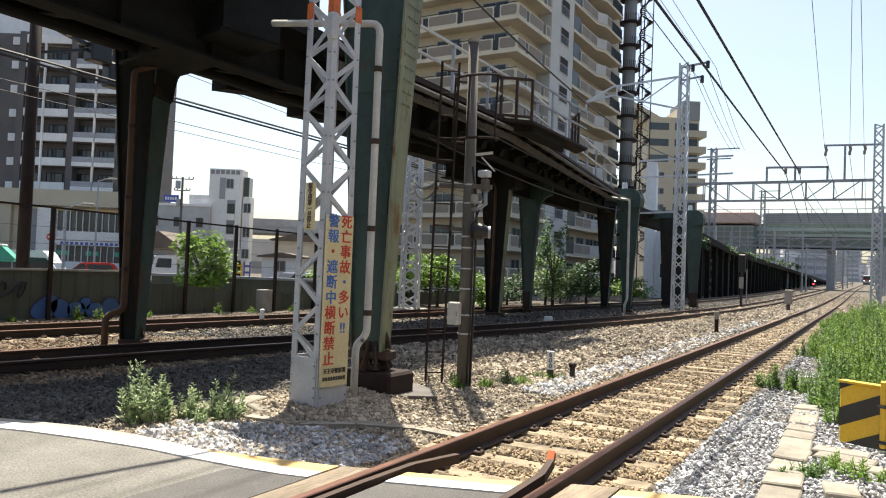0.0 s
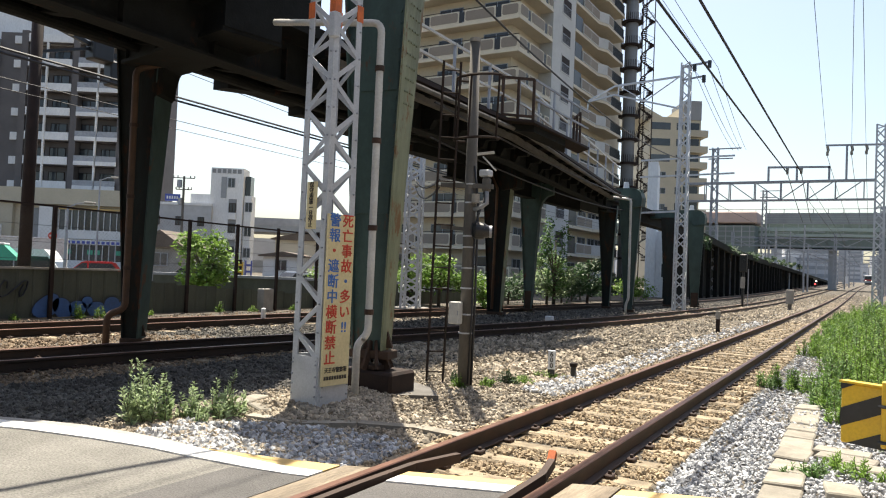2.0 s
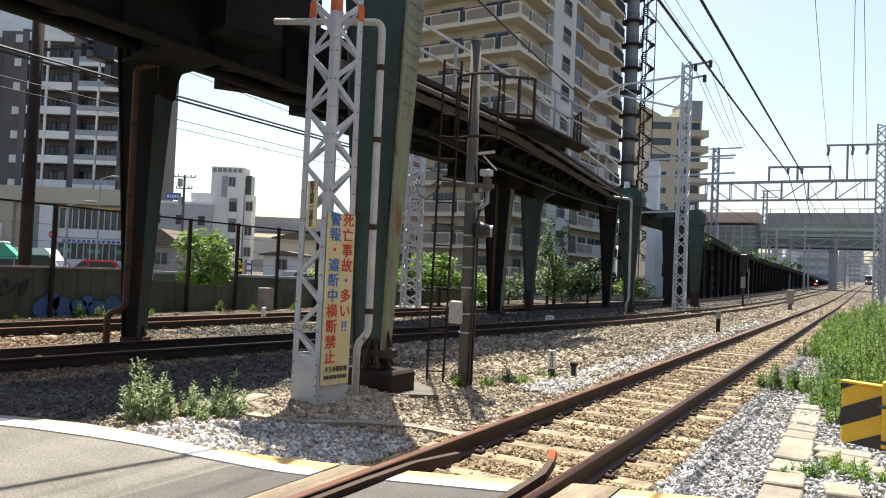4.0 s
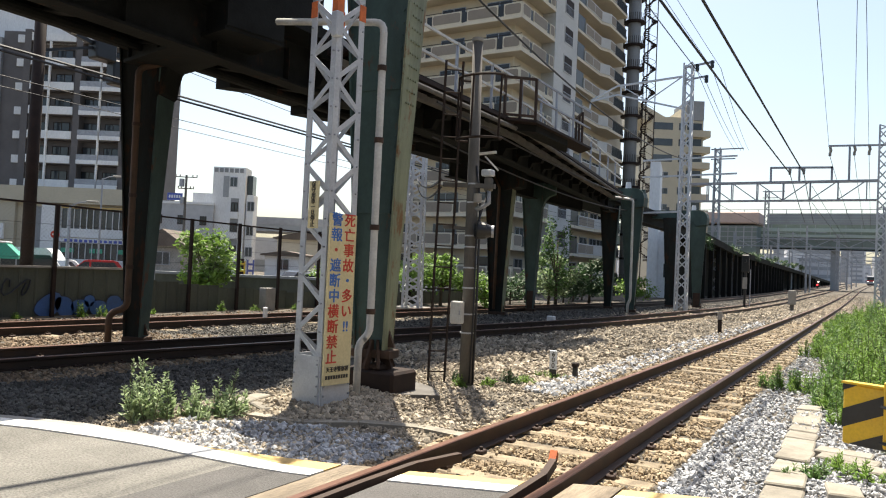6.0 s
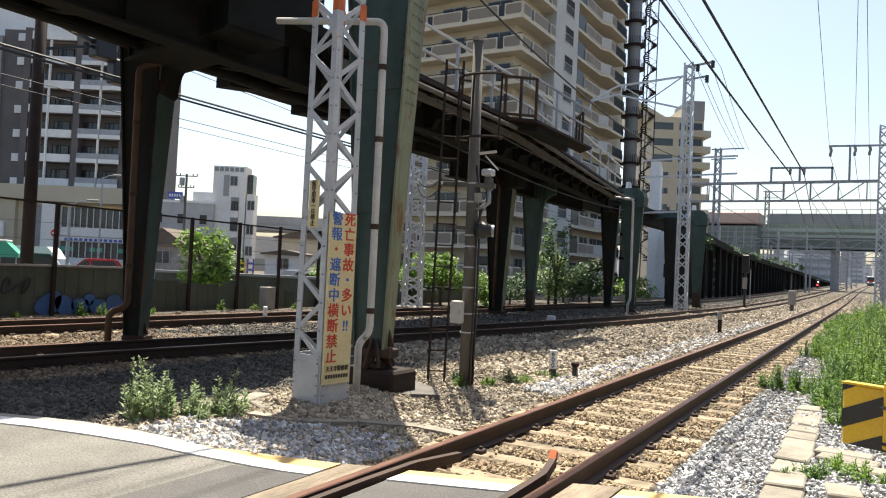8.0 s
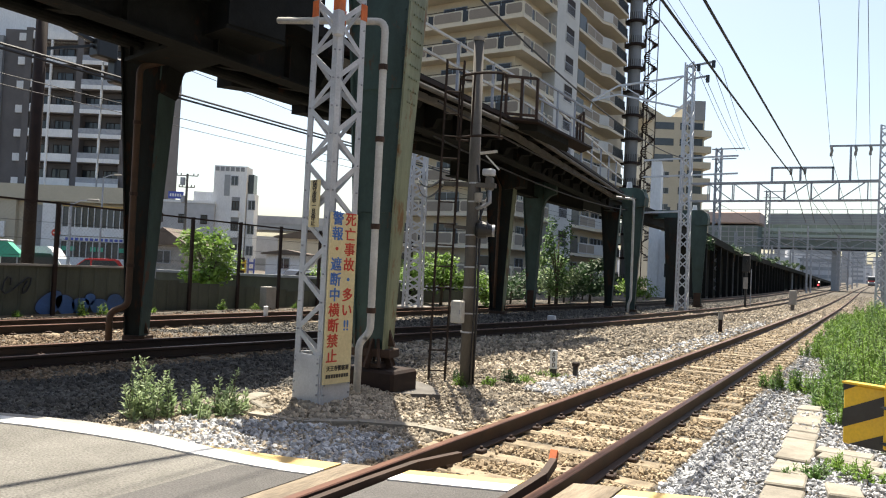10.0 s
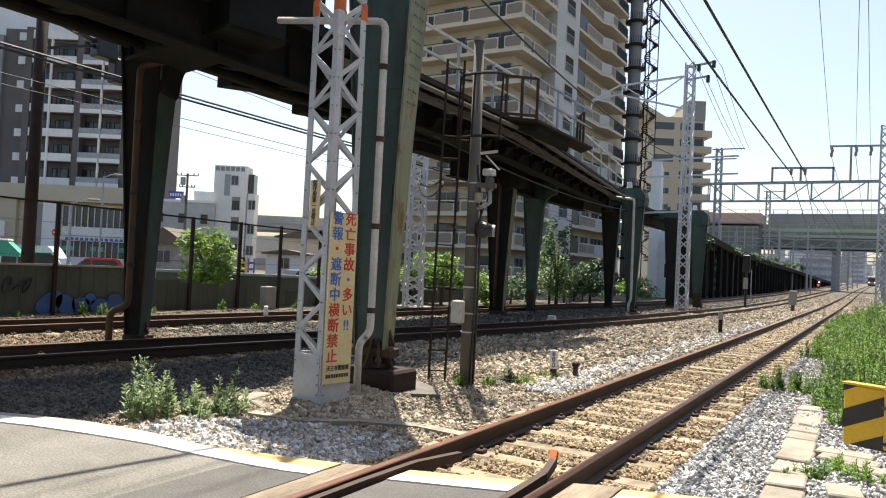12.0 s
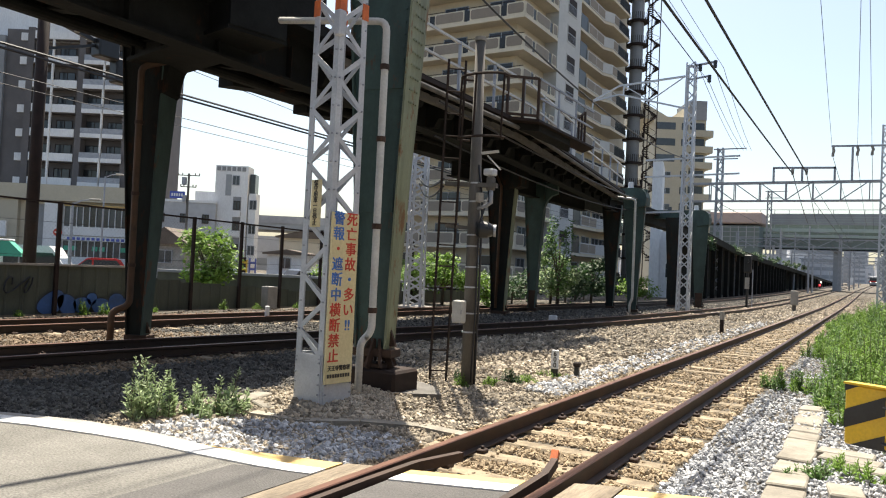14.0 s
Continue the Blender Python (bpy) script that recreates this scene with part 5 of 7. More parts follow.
def build_spiral():
    st = thing("spiral_stair", "dark steel spiral fire stair round a pale column on the tower", "stair", (-24.55, 90.6, -0.5))
    H = 52
    part("column", Mesh().tube([(-1.85, -0.6, 0), (-1.85, -0.6, H)], 0.78, 14), M_greyw, st, smooth=True)
    step = Mesh().prism([(0.08, -0.03), (0.78, -0.13), (0.78, 0.13), (0.08, 0.03)], -0.05, 0.05).data("tread", M_brown)
    n = 0
    z = 0.2
    while n < 270:
        ob = part("tread", step, None, st)
        ob.matrix_basis = pose(0, 0, 4 + n * 0.185, 0, 0, n * 22.5)
        n += 1
    pts = [(0.78 * math.cos(radians(22.5 * i)), 0.78 * math.sin(radians(22.5 * i)), 4 + i * 0.185 + 0.9) for i in range(270)]
    part("handrail", Mesh().tube(pts, 0.03, 4), M_brown, st)
    part("stringer", Mesh().tube([(x, y, z_ - 0.95) for x, y, z_ in pts], 0.07, 4), M_brown, st)
    for a in (0, 120, 240):
        part("frame_post", Mesh().bar((0.86 * math.cos(radians(a)), 0.86 * math.sin(radians(a)), 0), (0.86 * math.cos(radians(a)), 0.86 * math.sin(radians(a)), H), 0.10, 0.10), M_brown, st)
    land = Mesh().tube([(-1.85, -0.6, -0.12), (-1.85, -0.6, 0.12)], 1.30, 14).data("landing", M_brown)
    lr = Mesh()
    for i in range(30):
        a = 2 * math.pi * i / 30
        lr.bar((-1.85 + 1.27 * math.cos(a), -0.6 + 1.27 * math.sin(a), 0), (-1.85 + 1.27 * math.cos(a), -0.6 + 1.27 * math.sin(a), 1.0), 0.05, 0.05)
    lr = lr.data("landing_rail", M_brown)
    for k in range(17):
        ob = part("landing", land, None, st)
        ob.location = (0, 0, 1.2 + 2.95 * k)
        tagged(part("landing_rail", lr, None, ob), kind="stuff")


build_spiral()


def build_dark_apartment():
    ap = thing("apartment_building", "dark brown apartment block with white balcony fronts and grey end wall", "apartment building", (-97.9, 54.8, -0.5), 30)
    ap.scale = (1.1, 1.1, 1.1)
    H = 28.5
    part("wall", Mesh().box(-3.2, 1.3, 0, 14.0, 14, H), M_brownw, ap)
    part("end_wall", Mesh().box(-14, 0.9, 0, -3.2, 14, 27.6), M_greyw, ap, "plain slate-grey end wall")
    part("roof_room", Mesh().box(-16, 5, 27.6, 0, 14, 38), M_whitew, ap, "pale set-back top storeys")
    part("pier", Mesh().box(0.0, 0.2, 0, 0.8, 1.3, H), M_brownw, ap)
    part("pier", Mesh().box(6.42, 0.0, 0, 7.2, 1.3, H), M_brownw, ap)
    part("pier", Mesh().box(12.1, 0.0, 0, 13.6, 1.3, H), M_brownw, ap)
    for x in (3.4, 9.65):
        part("white_pipe", Mesh().bar((x, -0.1, 7.5), (x, -0.1, H - 1.5), 0.28, 0.2), M_whitew, ap, "white vertical strip")
    front = Mesh().box(0, -0.08, 0, 3.6, 0.06, 0.95, c=0.02).data("balcony_front", M_whitew)
    short = Mesh().box(0, -0.08, 0, 0.95, 0.06, 0.95, c=0.02).data("balcony_front", M_whitew)
    low = Mesh().box(0, -0.08, 0, 2.45, 0.06, 0.5, c=0.02).data("balcony_front", M_whitew)
    glass = Mesh().box(0, -0.03, 0.5, 2.45, 0.0, 1.15).data("glass_front", M_galvd)
    slab = Mesh().box(0, 0, -0.2, 6, 1.28, 0.0).data("balcony_slab", M_brownw)
    wf, wg = window_meshes(2.0, 2.0, M_brown)
    for k in range(10):
        z = 0.65 + 2.95 * k
        for x in (0.8, 6.6):
            ob = part("balcony_slab", slab, None, ap)
            ob.location = (x, 0.05, z)
        for me, x in ((short, 1.0), (front, 2.75)):
            ob = part("balcony_front", me, None, ap)
            ob.location = (x, 0.0, z - 0.1)
        for x in (7.1, 9.75):
            ob = part("balcony_front", low, None, ap)
            ob.location = (x + 0.15, -0.3, z - 0.1)
            g = part("glass_front", glass, None, ob)
        for x in (0.9, 3.5, 7.2, 9.8):
            window_set(ap, wf, wg, (x, 1.25, z + 0.1))
        ob = part("balcony_front", short, None, ap)
        ob.location = (-1.4, 1.2, z - 0.1)
        ob = part("balcony_front", short, None, ap)
        ob.location = (13.7, 0.0, z - 0.1)
    part("penthouse", Mesh().box(1.5, 0.6, H - 1.5, 6, 1.28, H + 1.5), M_whitew, ap)


build_dark_apartment()


def build_podium():
    pd = thing("shop_building", "low tan shop building with glazed fronts and sign bands", "shop building", (-95.0, 51.0, -0.6), 30)
    part("fascia", Mesh().box(-2, -0.3, 8.1, 18, 6, 10.1), M_tanw, pd, "plain tan upper wall")
    part("wall", Mesh().box(-2, 0.6, 0, 18, 6, 8.1), M_beige, pd)
    part("pier", Mesh().box(-2, -0.05, 0, 2.4, 0.6, 8.1), M_tanw, pd)
    part("dark_bay", Mesh().box(3.3, 0.3, 0, 5.6, 0.6, 7.6), M_greyw, pd)
    part("pier", Mesh().box(5.8, -0.15, 0, 8.0, 0.6, 7.9), M_whitew, pd, "white wall panel")
    part("light_strip", Mesh().box(8.2, 0.0, 7.55, 17.8, 0.2, 7.75), M_yellow, pd, "yellow strip below the upper wall")
    part("spandrel", Mesh().box(8.1, 0.1, 3.9, 17.9, 0.55, 5.0), M_whitew, pd)
    sb = part("sign_band", Mesh().box(8.1, -0.02, 3.2, 17.9, 0.12, 3.8), M_whitew, pd, "white shop sign band with blue bars")
    for i in range(14):
        part("lettering_bar", Mesh().box(8.8 + i * 0.62, -0.05, 3.32, 9.2 + i * 0.62, -0.02, 3.65), M_bluesign, sb)
    part("sill_wall", Mesh().box(8.1, 0.1, 0, 17.9, 0.55, 1.2), M_whitew, pd)
    for z0, z1 in ((1.2, 3.2), (5.0, 7.5)):
        for i in range(12):
            x = 8.15 + i * 0.81
            part("mullion", Mesh().bar((x, 0.2, z0), (x, 0.2, z1), 0.09, 0.09), M_whitew, pd)
            part("pane", Mesh().box(x + 0.05, 0.3, z0, x + 0.76, 0.32, z1), M_glass, pd)
    for i in (0, 1, 4, 5, 8):
        part("poster", Mesh().box(8.3 + i * 0.9, 0.22, 2.0, 9.0 + i * 0.9, 0.26, 2.55), M_canopy, pd, "green window sticker")
    part("wall_unit", Mesh().box(-1.4, -0.35, 3.3, 1.2, -0.06, 5.3), M_whitew, pd)
    part("window", Mesh().box(-1.2, -0.1, 1.2, 0.9, -0.055, 3.0), M_glass, pd)


build_podium()


def build_white_office():
    of = thing("office_building", "white rendered office building with a stair tower", "office building", (-70.0, 63.1, -0.6), 30)
    tower = part("stair_tower", Mesh().box(0, 0, 0, 4.0, 2.6, 13.3), M_whitew, of)
    part("wing", Mesh().box(4.12, 0.3, 0, 5.0, 2.2, 10.0), M_whitew, of)
    part("wing", Mesh().box(-2.5, 0.3, 0, -0.02, 6, 10.0), M_whitew, of)
    part("recess", Mesh().box(2.3, -0.02, 1.0, 3.3, 0.02, 9.5), M_greyw, of)
    wf, wg = window_meshes(0.9, 1.2)
    for x, z in ((2.1, 10.9), (4.25, 8.0), (4.25, 5.0), (4.25, 2.4)):
        window_set(of, wf, wg, (x, -0.03 if x < 4 else 0.27, z))
    wf, wg = window_meshes(0.8, 1.1, M_brown)
    for z in (2.6, 5.4, 7.9):
        window_set(of, wf, wg, (2.4, -0.05, z))
        part("balcony_front", Mesh().box(2.3, -0.3, z - 0.9, 3.3, -0.06, z - 0.1), M_whitew, of)
    part("tank", Mesh().box(4.12, 0.6, 10.0, 4.75, 2.2, 12.4), M_glass, of, "glazed rooftop lift housing")
    for i in range(6):
        part("lettering_bar", Mesh().box(0.15 + i * 0.62, -0.05, 12.65, 0.6 + i * 0.62, -0.01, 13.15), M_greyw, tower)
    part("blue_panel", Mesh().box(1.3, -0.04, 9.6, 2.0, -0.01, 12.2), M_bridgew, tower)
    lb = thing("warehouse", "long pale grey warehouse with small windows", "warehouse", (-78.5, 57.6, -0.6), 30)
    part("wall", Mesh().box(0, 0, 0, 10.5, 8, 8.5), M_farw, lb)
    for x in (3.5, 6.2, 8.9):
        window_set(lb, wf, wg, (x, -0.04, 6.0))
    part("parapet", Mesh().box(-0.1, -0.1, 8.5, 10.6, 0.15, 8.8), M_whitew, lb)
    sg = thing("rooftop_sign", "small blue rooftop sign with white bars", "sign", (-74.6, 60.0, 8.0), 30)
    part("board", Mesh().box(0.2, -0.1, 0.35, 2.0, 0.1, 1.2), M_bluesign, sg)
    for i in range(5):
        part("lettering_bar", Mesh().box(0.4 + i * 0.3, -0.13, 0.6, 0.58 + i * 0.3, -0.1, 0.95), M_whitew, sg)
    for x in (0.5, 1.7):
        part("support", Mesh().bar((x, 0, -0.2), (x, 0, 0.36), 0.08, 0.08), M_galvd, sg)


build_white_office()


def build_house(label, x, y, rz, w, d, h, rh, wall, roof):
    hs = thing("house", label, "house", (x, y, -0.6), rz, "houses")
    part("wall", Mesh().box(0, 0, 0, w, d, h), wall, hs)
    part("roof", Mesh().slab([(-0.4, h - 0.05), (w + 0.4, h - 0.05), (w + 0.4, h + 0.1), (w / 2, h + rh), (-0.4, h + 0.1)], 1, -0.5, d + 0.4), roof, hs)
    wf, wg = window_meshes(1.2, 1.1)
    window_set(hs, wf, wg, (w * 0.3, -0.04, h * 0.45))
    return hs


build_house("old house with a brown tiled gable roof", -51.2, 39.4, 30, 3.0, 8, 2.9, 1.35, M_conc, M_tileroof)
build_house("small grey house with a flat brown roof", -52, 54, 30, 4, 5, 2.6, 0.5, M_whitew, M_tileroof)
build_house("pale low workshop with a shallow roof", -43, 51, 30, 4, 5, 2.3, 0.4, M_farw, M_conc)
build_house("white house with a flat pale roof", -62, 70, 30, 5, 5, 3.6, 0.3, M_whitew, M_conc)
build_house("pale house with a low rusty roof", -56, 76, 20, 5, 5, 3.8, 0.6, M_farw, M_rusty)
build_house("small white shed with a grey roof", -45.5, 58, 40, 3.5, 4, 2.4, 0.5, M_whitew, M_bridgew)
build_house("weathered cream house behind the car park", -58, 62, 30, 7, 6, 4.6, 1.0, M_cream_w, M_tileroof)
build_house("pale blue-grey house with a low gable", -50, 66, 30, 7, 6, 4.2, 1.0, M_farw, M_bridgew)

# elevated expressway
ex = thing("expressway", "pale blue-grey elevated expressway on slab piers", "expressway", (-108.9, 110, -0.5), 30)
part("girder", Mesh().box(-30, 0, 8.0, 60, 14, 9.4), M_bridgew, ex)
part("noise_wall", Mesh().box(-30, -0.15, 9.4, 60, 0.1, 10.9), M_farw, ex)
for x in (-12, 10, 32, 54):
    part("pier", Mesh().box(x, 4, 0, x + 2.2, 9, 8.0), M_conc, ex)


def build_tan_block():
    tb = thing("apartment_building", "tan stepped apartment block with loggias and balconies", "apartment building", (-35.4, 134.2, -0.5), 30)
    part("wall", Mesh().box(0, 0, 0, 6.4, 14, 31.5), M_tanw, tb)
    part("gable_step", Mesh().slab([(-3, 31.5), (6.4, 29.0), (6.4, 29.5), (-3, 34.5)], 1, 0.5, 13), M_tanw, tb)
    part("stair_tower", Mesh().box(6.4, 2.5, 0, 10.2, 12, 34), M_tanw, tb)
    part("lift_house", Mesh().box(6.9, 2.3, 31.6, 10.2, 10, 35.2), M_greyw, tb, "grey rooftop lift house")
    wf, wg = window_meshes(1.7, 1.1)
    lo, lg = window_meshes(2.4, 1.7, M_brown)
    for k in range(10):
        z = 2.0 + 2.95 * k
        if k < 7:
            window_set(tb, wf, wg, (1.5, -0.05, z + 0.6))
        else:
            part("loggia", Mesh().box(0.2, -0.04, z + 0.6, 3.8, 0.02, z + 1.9), M_glass, tb)
        part("loggia", Mesh().box(4.9, -0.04, z + 0.6, 6.1, 0.02, z + 1.9), M_glass, tb)
        part("balcony_front", Mesh().box(6.8, 1.3, z - 0.2, 11.2, 1.5, z + 1.0), M_tanw, tb)
        part("balcony_slab", Mesh().box(6.8, 1.5, z - 0.25, 11.2, 2.48, z - 0.05), M_tanw, tb)
        part("balcony_front", Mesh().box(11.0, 1.5, z - 0.2, 11.2, 8, z + 1.0), M_tanw, tb)
        part("recess", Mesh().box(7.0, 2.42, z + 0.9, 9.9, 2.49, z + 2.5), M_glass, tb)
    wb = thing("office_building", "slim white block with small slit windows", "office building", (-15.85, 60, -0.5), 12)
    part("wall", Mesh().box(0, 0, 0, 0.8, 5, 11.4), M_whitew, wb)
    part("annexe", Mesh().box(0.8, 0.05, 0, 2.1, 5, 5.7), M_whitew, wb)
    for k in range(3):
        part("window", Mesh().box(1.3, -0.03, 2 + 2.3 * k, 1.6, 0.02, 3.1 + 2.3 * k), M_glass, wb)


build_tan_block()


def build_bridge():
    br = thing("road_bridge", "pale green steel girder road bridge over the railway", "bridge", (-26, 148, 0), 0, kind="structure")
    part("girder", Mesh().box(-20, 0, 8.0, 75, 0.5, 10.0), M_bridged, br)
    part("lower_flange", Mesh().box(-20, -0.4, 7.75, 75, 0.9, 8.0), M_girder, br)
    part("girder", Mesh().box(-20, 8, 8.0, 75, 8.5, 10.0), M_bridge, br)
    part("deck", Mesh().box(-20, -0.8, 10.0, 75, 9.3, 10.5), M_bridge, br)
    part("upper_web", Mesh().box(-20, 0.0, 10.5, 75, 0.3, 12.4), M_bridged, br)
    for z in (12.75, 13.2, 13.65, 14.1):
        part("panel_rib", Mesh().box(9, -0.96, z, 75, -0.9, z + 0.08), M_bridge, br)
    part("noise_panel", Mesh().box(9, -0.9, 12.3, 75, -0.7, 14.3), M_bridgew, br, "grey panel parapet")
    part("walkway_beam", Mesh().box(-20, -1.2, 11.0, 75, -0.7, 11.6), M_bridge, br)
    for i in range(40):
        x = -19 + i * 2.4
        part("stiffener", Mesh().box(x, -0.12, 8.0, x + 0.12, 0.0, 10.0), M_bridged, br)
        part("parapet_post", Mesh().bar((x, -0.8, 10.5), (x, -0.8, 15.0), 0.1, 0.1), M_bridgew, br)
    part("handrail", Mesh().bar((-20, -0.8, 15.0), (75, -0.8, 15.0), 0.1, 0.1), M_bridgew, br)
    for x in (-18, 19.5, 40):
        part("pier", Mesh().box(x, 1, -1, x + 1.2, 8, 8.0), M_bridgew, br)
    st = thing("station_house", "low building with a faded red roof beside the bridge", "building", (-30, 141, 0))
    part("wall", Mesh().box(0, 0, 0, 12, 6, 11.6), M_bridged, st)
    for z in (8.6, 9.5, 10.4, 11.2):
        part("sill_band", Mesh().box(-0.2, -0.12, z, 12.2, -0.02, z + 0.16), M_bridgew, st, "pale sill band")
    for i in range(9):
        part("mullion", Mesh().box(0.4 + 1.35 * i, -0.2, 7.6, 0.55 + 1.35 * i, -0.12, 11.5), M_farw, st)
    part("roof", Mesh().box(-6.5, -0.6, 11.9, 12.5, 6.5, 14.0, c=0.2), M_roof_r, st)


build_bridge()

# distant town closing the view along the line
rng = random.Random(5)
for i in range(46):
    d = rng.uniform(230, 620)
    a = rng.uniform(-0.55, 0.16)
    x, y = d * math.sin(a) - (24 if a < 0.0 else -18), d * math.cos(a)
    if -16 < x < 5:
        x += 26 if rng.random() < 0.5 else -30
    w, h = rng.uniform(8, 18), rng.uniform(6, 15) + 0.012 * d
    b = thing("far_building", "hazy pale building in the distant town", "building", (x, y, 0), rng.uniform(0, 25), "distant town")
    part("wall", Mesh().box(0, 0, 0, w, w, h), M_farw, b)
    for k in range(int(h / 3) - 1):
        part("window_band", Mesh().box(0.8, -0.06, 1.2 + 3 * k, w - 0.8, 0.0, 2.5 + 3 * k), M_bridgew, b)
for i in range(44):
    x, y = -95 + 4.3 * i + rng.uniform(-3, 3), rng.uniform(480, 760)
    w, h = rng.uniform(5, 10), rng.uniform(9, 27)
    b = thing("far_building", "hazy pale building closing the view along the line", "building", (x, y, rise(500) - 3), rng.uniform(-10, 20), "distant town")
    part("wall", Mesh().box(0, 0, 0, w, w, h + 3), M_farw, b)
    for k in range(int(h / 3) - 1):
        part("window_band", Mesh().box(0.8, -0.06, 4.2 + 3 * k, w - 0.8, 0.0, 5.6 + 3 * k), M_bridgew, b)
for i in range(26):
    x, y = -60 - rng.uniform(0, 190), 70 + rng.uniform(0, 120)
    if math.hypot(x, y) < 105:
        continue
    w, h = rng.uniform(7, 14), rng.uniform(4, 9)
    b = thing("far_building", "low pale house in the distant town", "building", (x, y, -0.6), rng.uniform(10, 50), "distant town")
    part("wall", Mesh().box(0, 0, 0, w, w, h), M_farw, b)
    for k in range(int(h / 3)):
        part("window_band", Mesh().box(0.8, -0.06, 1.0 + 2.8 * k, w - 0.8, 0.0, 2.2 + 2.8 * k), M_bridgew, b)

# ---- overhead line: gantry, masts, wires ----
def build_gantry():
    g = thing("overhead_gantry", "pale lattice gantry beam carrying overhead wires across the tracks", "gantry", (0, 37.2, 0))
    x0, x1, zt, zb = -7.8, 0.1, 6.1, 5.25
    for y in (-0.22, 0.22):
        part("chord", Mesh().bar((x0, y, zt), (x1, y, zt), 0.075, 0.075), M_galvd, g)
        part("chord", Mesh().bar((x0, y, zb), (x1, y, zb), 0.055, 0.055), M_galvd, g)
        n = 6
        for i in range(n + 1):
            x = x0 + 0.8 + (x1 - x0 - 1.2) * i / n
            part("upright", Mesh().bar((x, y, zb), (x, y, zt), 0.045, 0.045), M_galvd, g)
            if i < n and y < 0:
                x2 = x0 + 0.8 + (x1 - x0 - 1.2) * (i + 1) / n
                a, b = (zt, zb) if i < 3 else (zb, zt)
                part("diagonal", Mesh().bar((x, y, a), (x2, y, b), 0.045, 0.045), M_galvd, g)
    for x in (-4.2, -3.0, -1.68):
        part("frame_post", Mesh().bar((x, 0, zt), (x, 0, 6.78), 0.09, 0.09), M_galvd, g)
    part("frame_beam", Mesh().bar((-4.24, 0, 6.8), (-1.64, 0, 6.74), 0.09, 0.09), M_galvd, g)
    for x in (-3.4, -2.82):
        part("insulator", Mesh().tube([(x, 0, 6.72), (x, 0, 6.62), (x, 0, 6.52), (x, 0, 6.45)], 0.07, 8, 0.05), M_conc, g)
    part("arm", Mesh().bar((-1.85, 0, 7.72), (0.5, 0, 7.66), 0.08, 0.08), M_galvd, g)
    part("arm_post", Mesh().bar((-1.0, 0, 6.1), (-1.0, 0, 7.7), 0.09, 0.09), M_galvd, g)
    for x in (-1.78, -0.82, -0.25):
        part("insulator", Mesh().tube([(x, 0, 7.66), (x + 0.04, 0, 7.5), (x, 0, 7.38), (x, 0, 7.25)], 0.06, 8), M_conc, g)


build_gantry()


def build_cantilever():
    c = thing("mast_bracket", "pale steel truss bracket and cross arms on the mast", "bracket", (-8.1, 37.2, 0))
    for p, q, w in (((-0.3, 0, 11.5), (-3.6, 0, 11.3), 0.09), ((-0.3, 0, 9.9), (-3.6, 0, 10.85), 0.08), ((-3.6, 0, 11.3), (-5.0, 0, 10.65), 0.08), ((-3.6, 0, 10.85), (-5.0, 0, 10.6), 0.08),
                    ((-3.4, 0, 10.85), (-3.4, 0, 11.3), 0.06), ((-2.0, 0, 10.4), (-3.4, 0, 11.3), 0.05), ((-2.0, 0, 10.4), (-0.3, 0, 11.5), 0.05), ((-5.0, 0, 10.6), (-5.05, 0, 10.2), 0.07)):
        part("truss_bar", Mesh().bar(p, q, w, w), M_galv, c)
    part("cross_arm", Mesh().bar((-0.2, 0, 11.95), (1.2, 0, 12.1), 0.09, 0.09), M_galvd, c)
    part("cross_arm", Mesh().bar((-0.2, 0, 11.3), (0.9, 0, 11.42), 0.08, 0.08), M_galvd, c)
    for p in ((1.1, 0, 12.15), (0.85, 0, 11.45), (0.4, 0, 12.05)):
        part("insulator", Mesh().tube([p, (p[0], 0, p[2] - 0.35)], 0.09, 8), M_black, c)
    for z in (6.5, 7.35):
        part("side_arm", Mesh().bar((-2.1, 0, z), (2.4, 0, z + 0.08), 0.08, 0.08), M_galv, c)
    part("hanger", Mesh().bar((-4.2, 0, 4.6), (-0.3, 0, 4.75), 0.09, 0.09), M_galv, c)
    part("lamp_housing", Mesh().box(-4.3, -0.2, 4.5, -2.4, 0.2, 4.62, c=0.03), M_galv, c)


build_cantilever()


def wire(name, label, p, q, r, sag=0.0, n=14):
    pts = []
    for i in range(n + 1):
        t = i / n
        v = Vector(p).lerp(Vector(q), t)
        v.z -= sag * 4 * t * (1 - t)
        pts.append(v)
    solid(name, Mesh().tube(pts, r, 5), M_wire, label, "cable", "", "overhead wires")


wire("span_wire", "dark cable strung over the crossing to the viaduct", (-8.1, -6, 6.65), (-5.62, 7.1, 6.3), 0.036, 0.1)
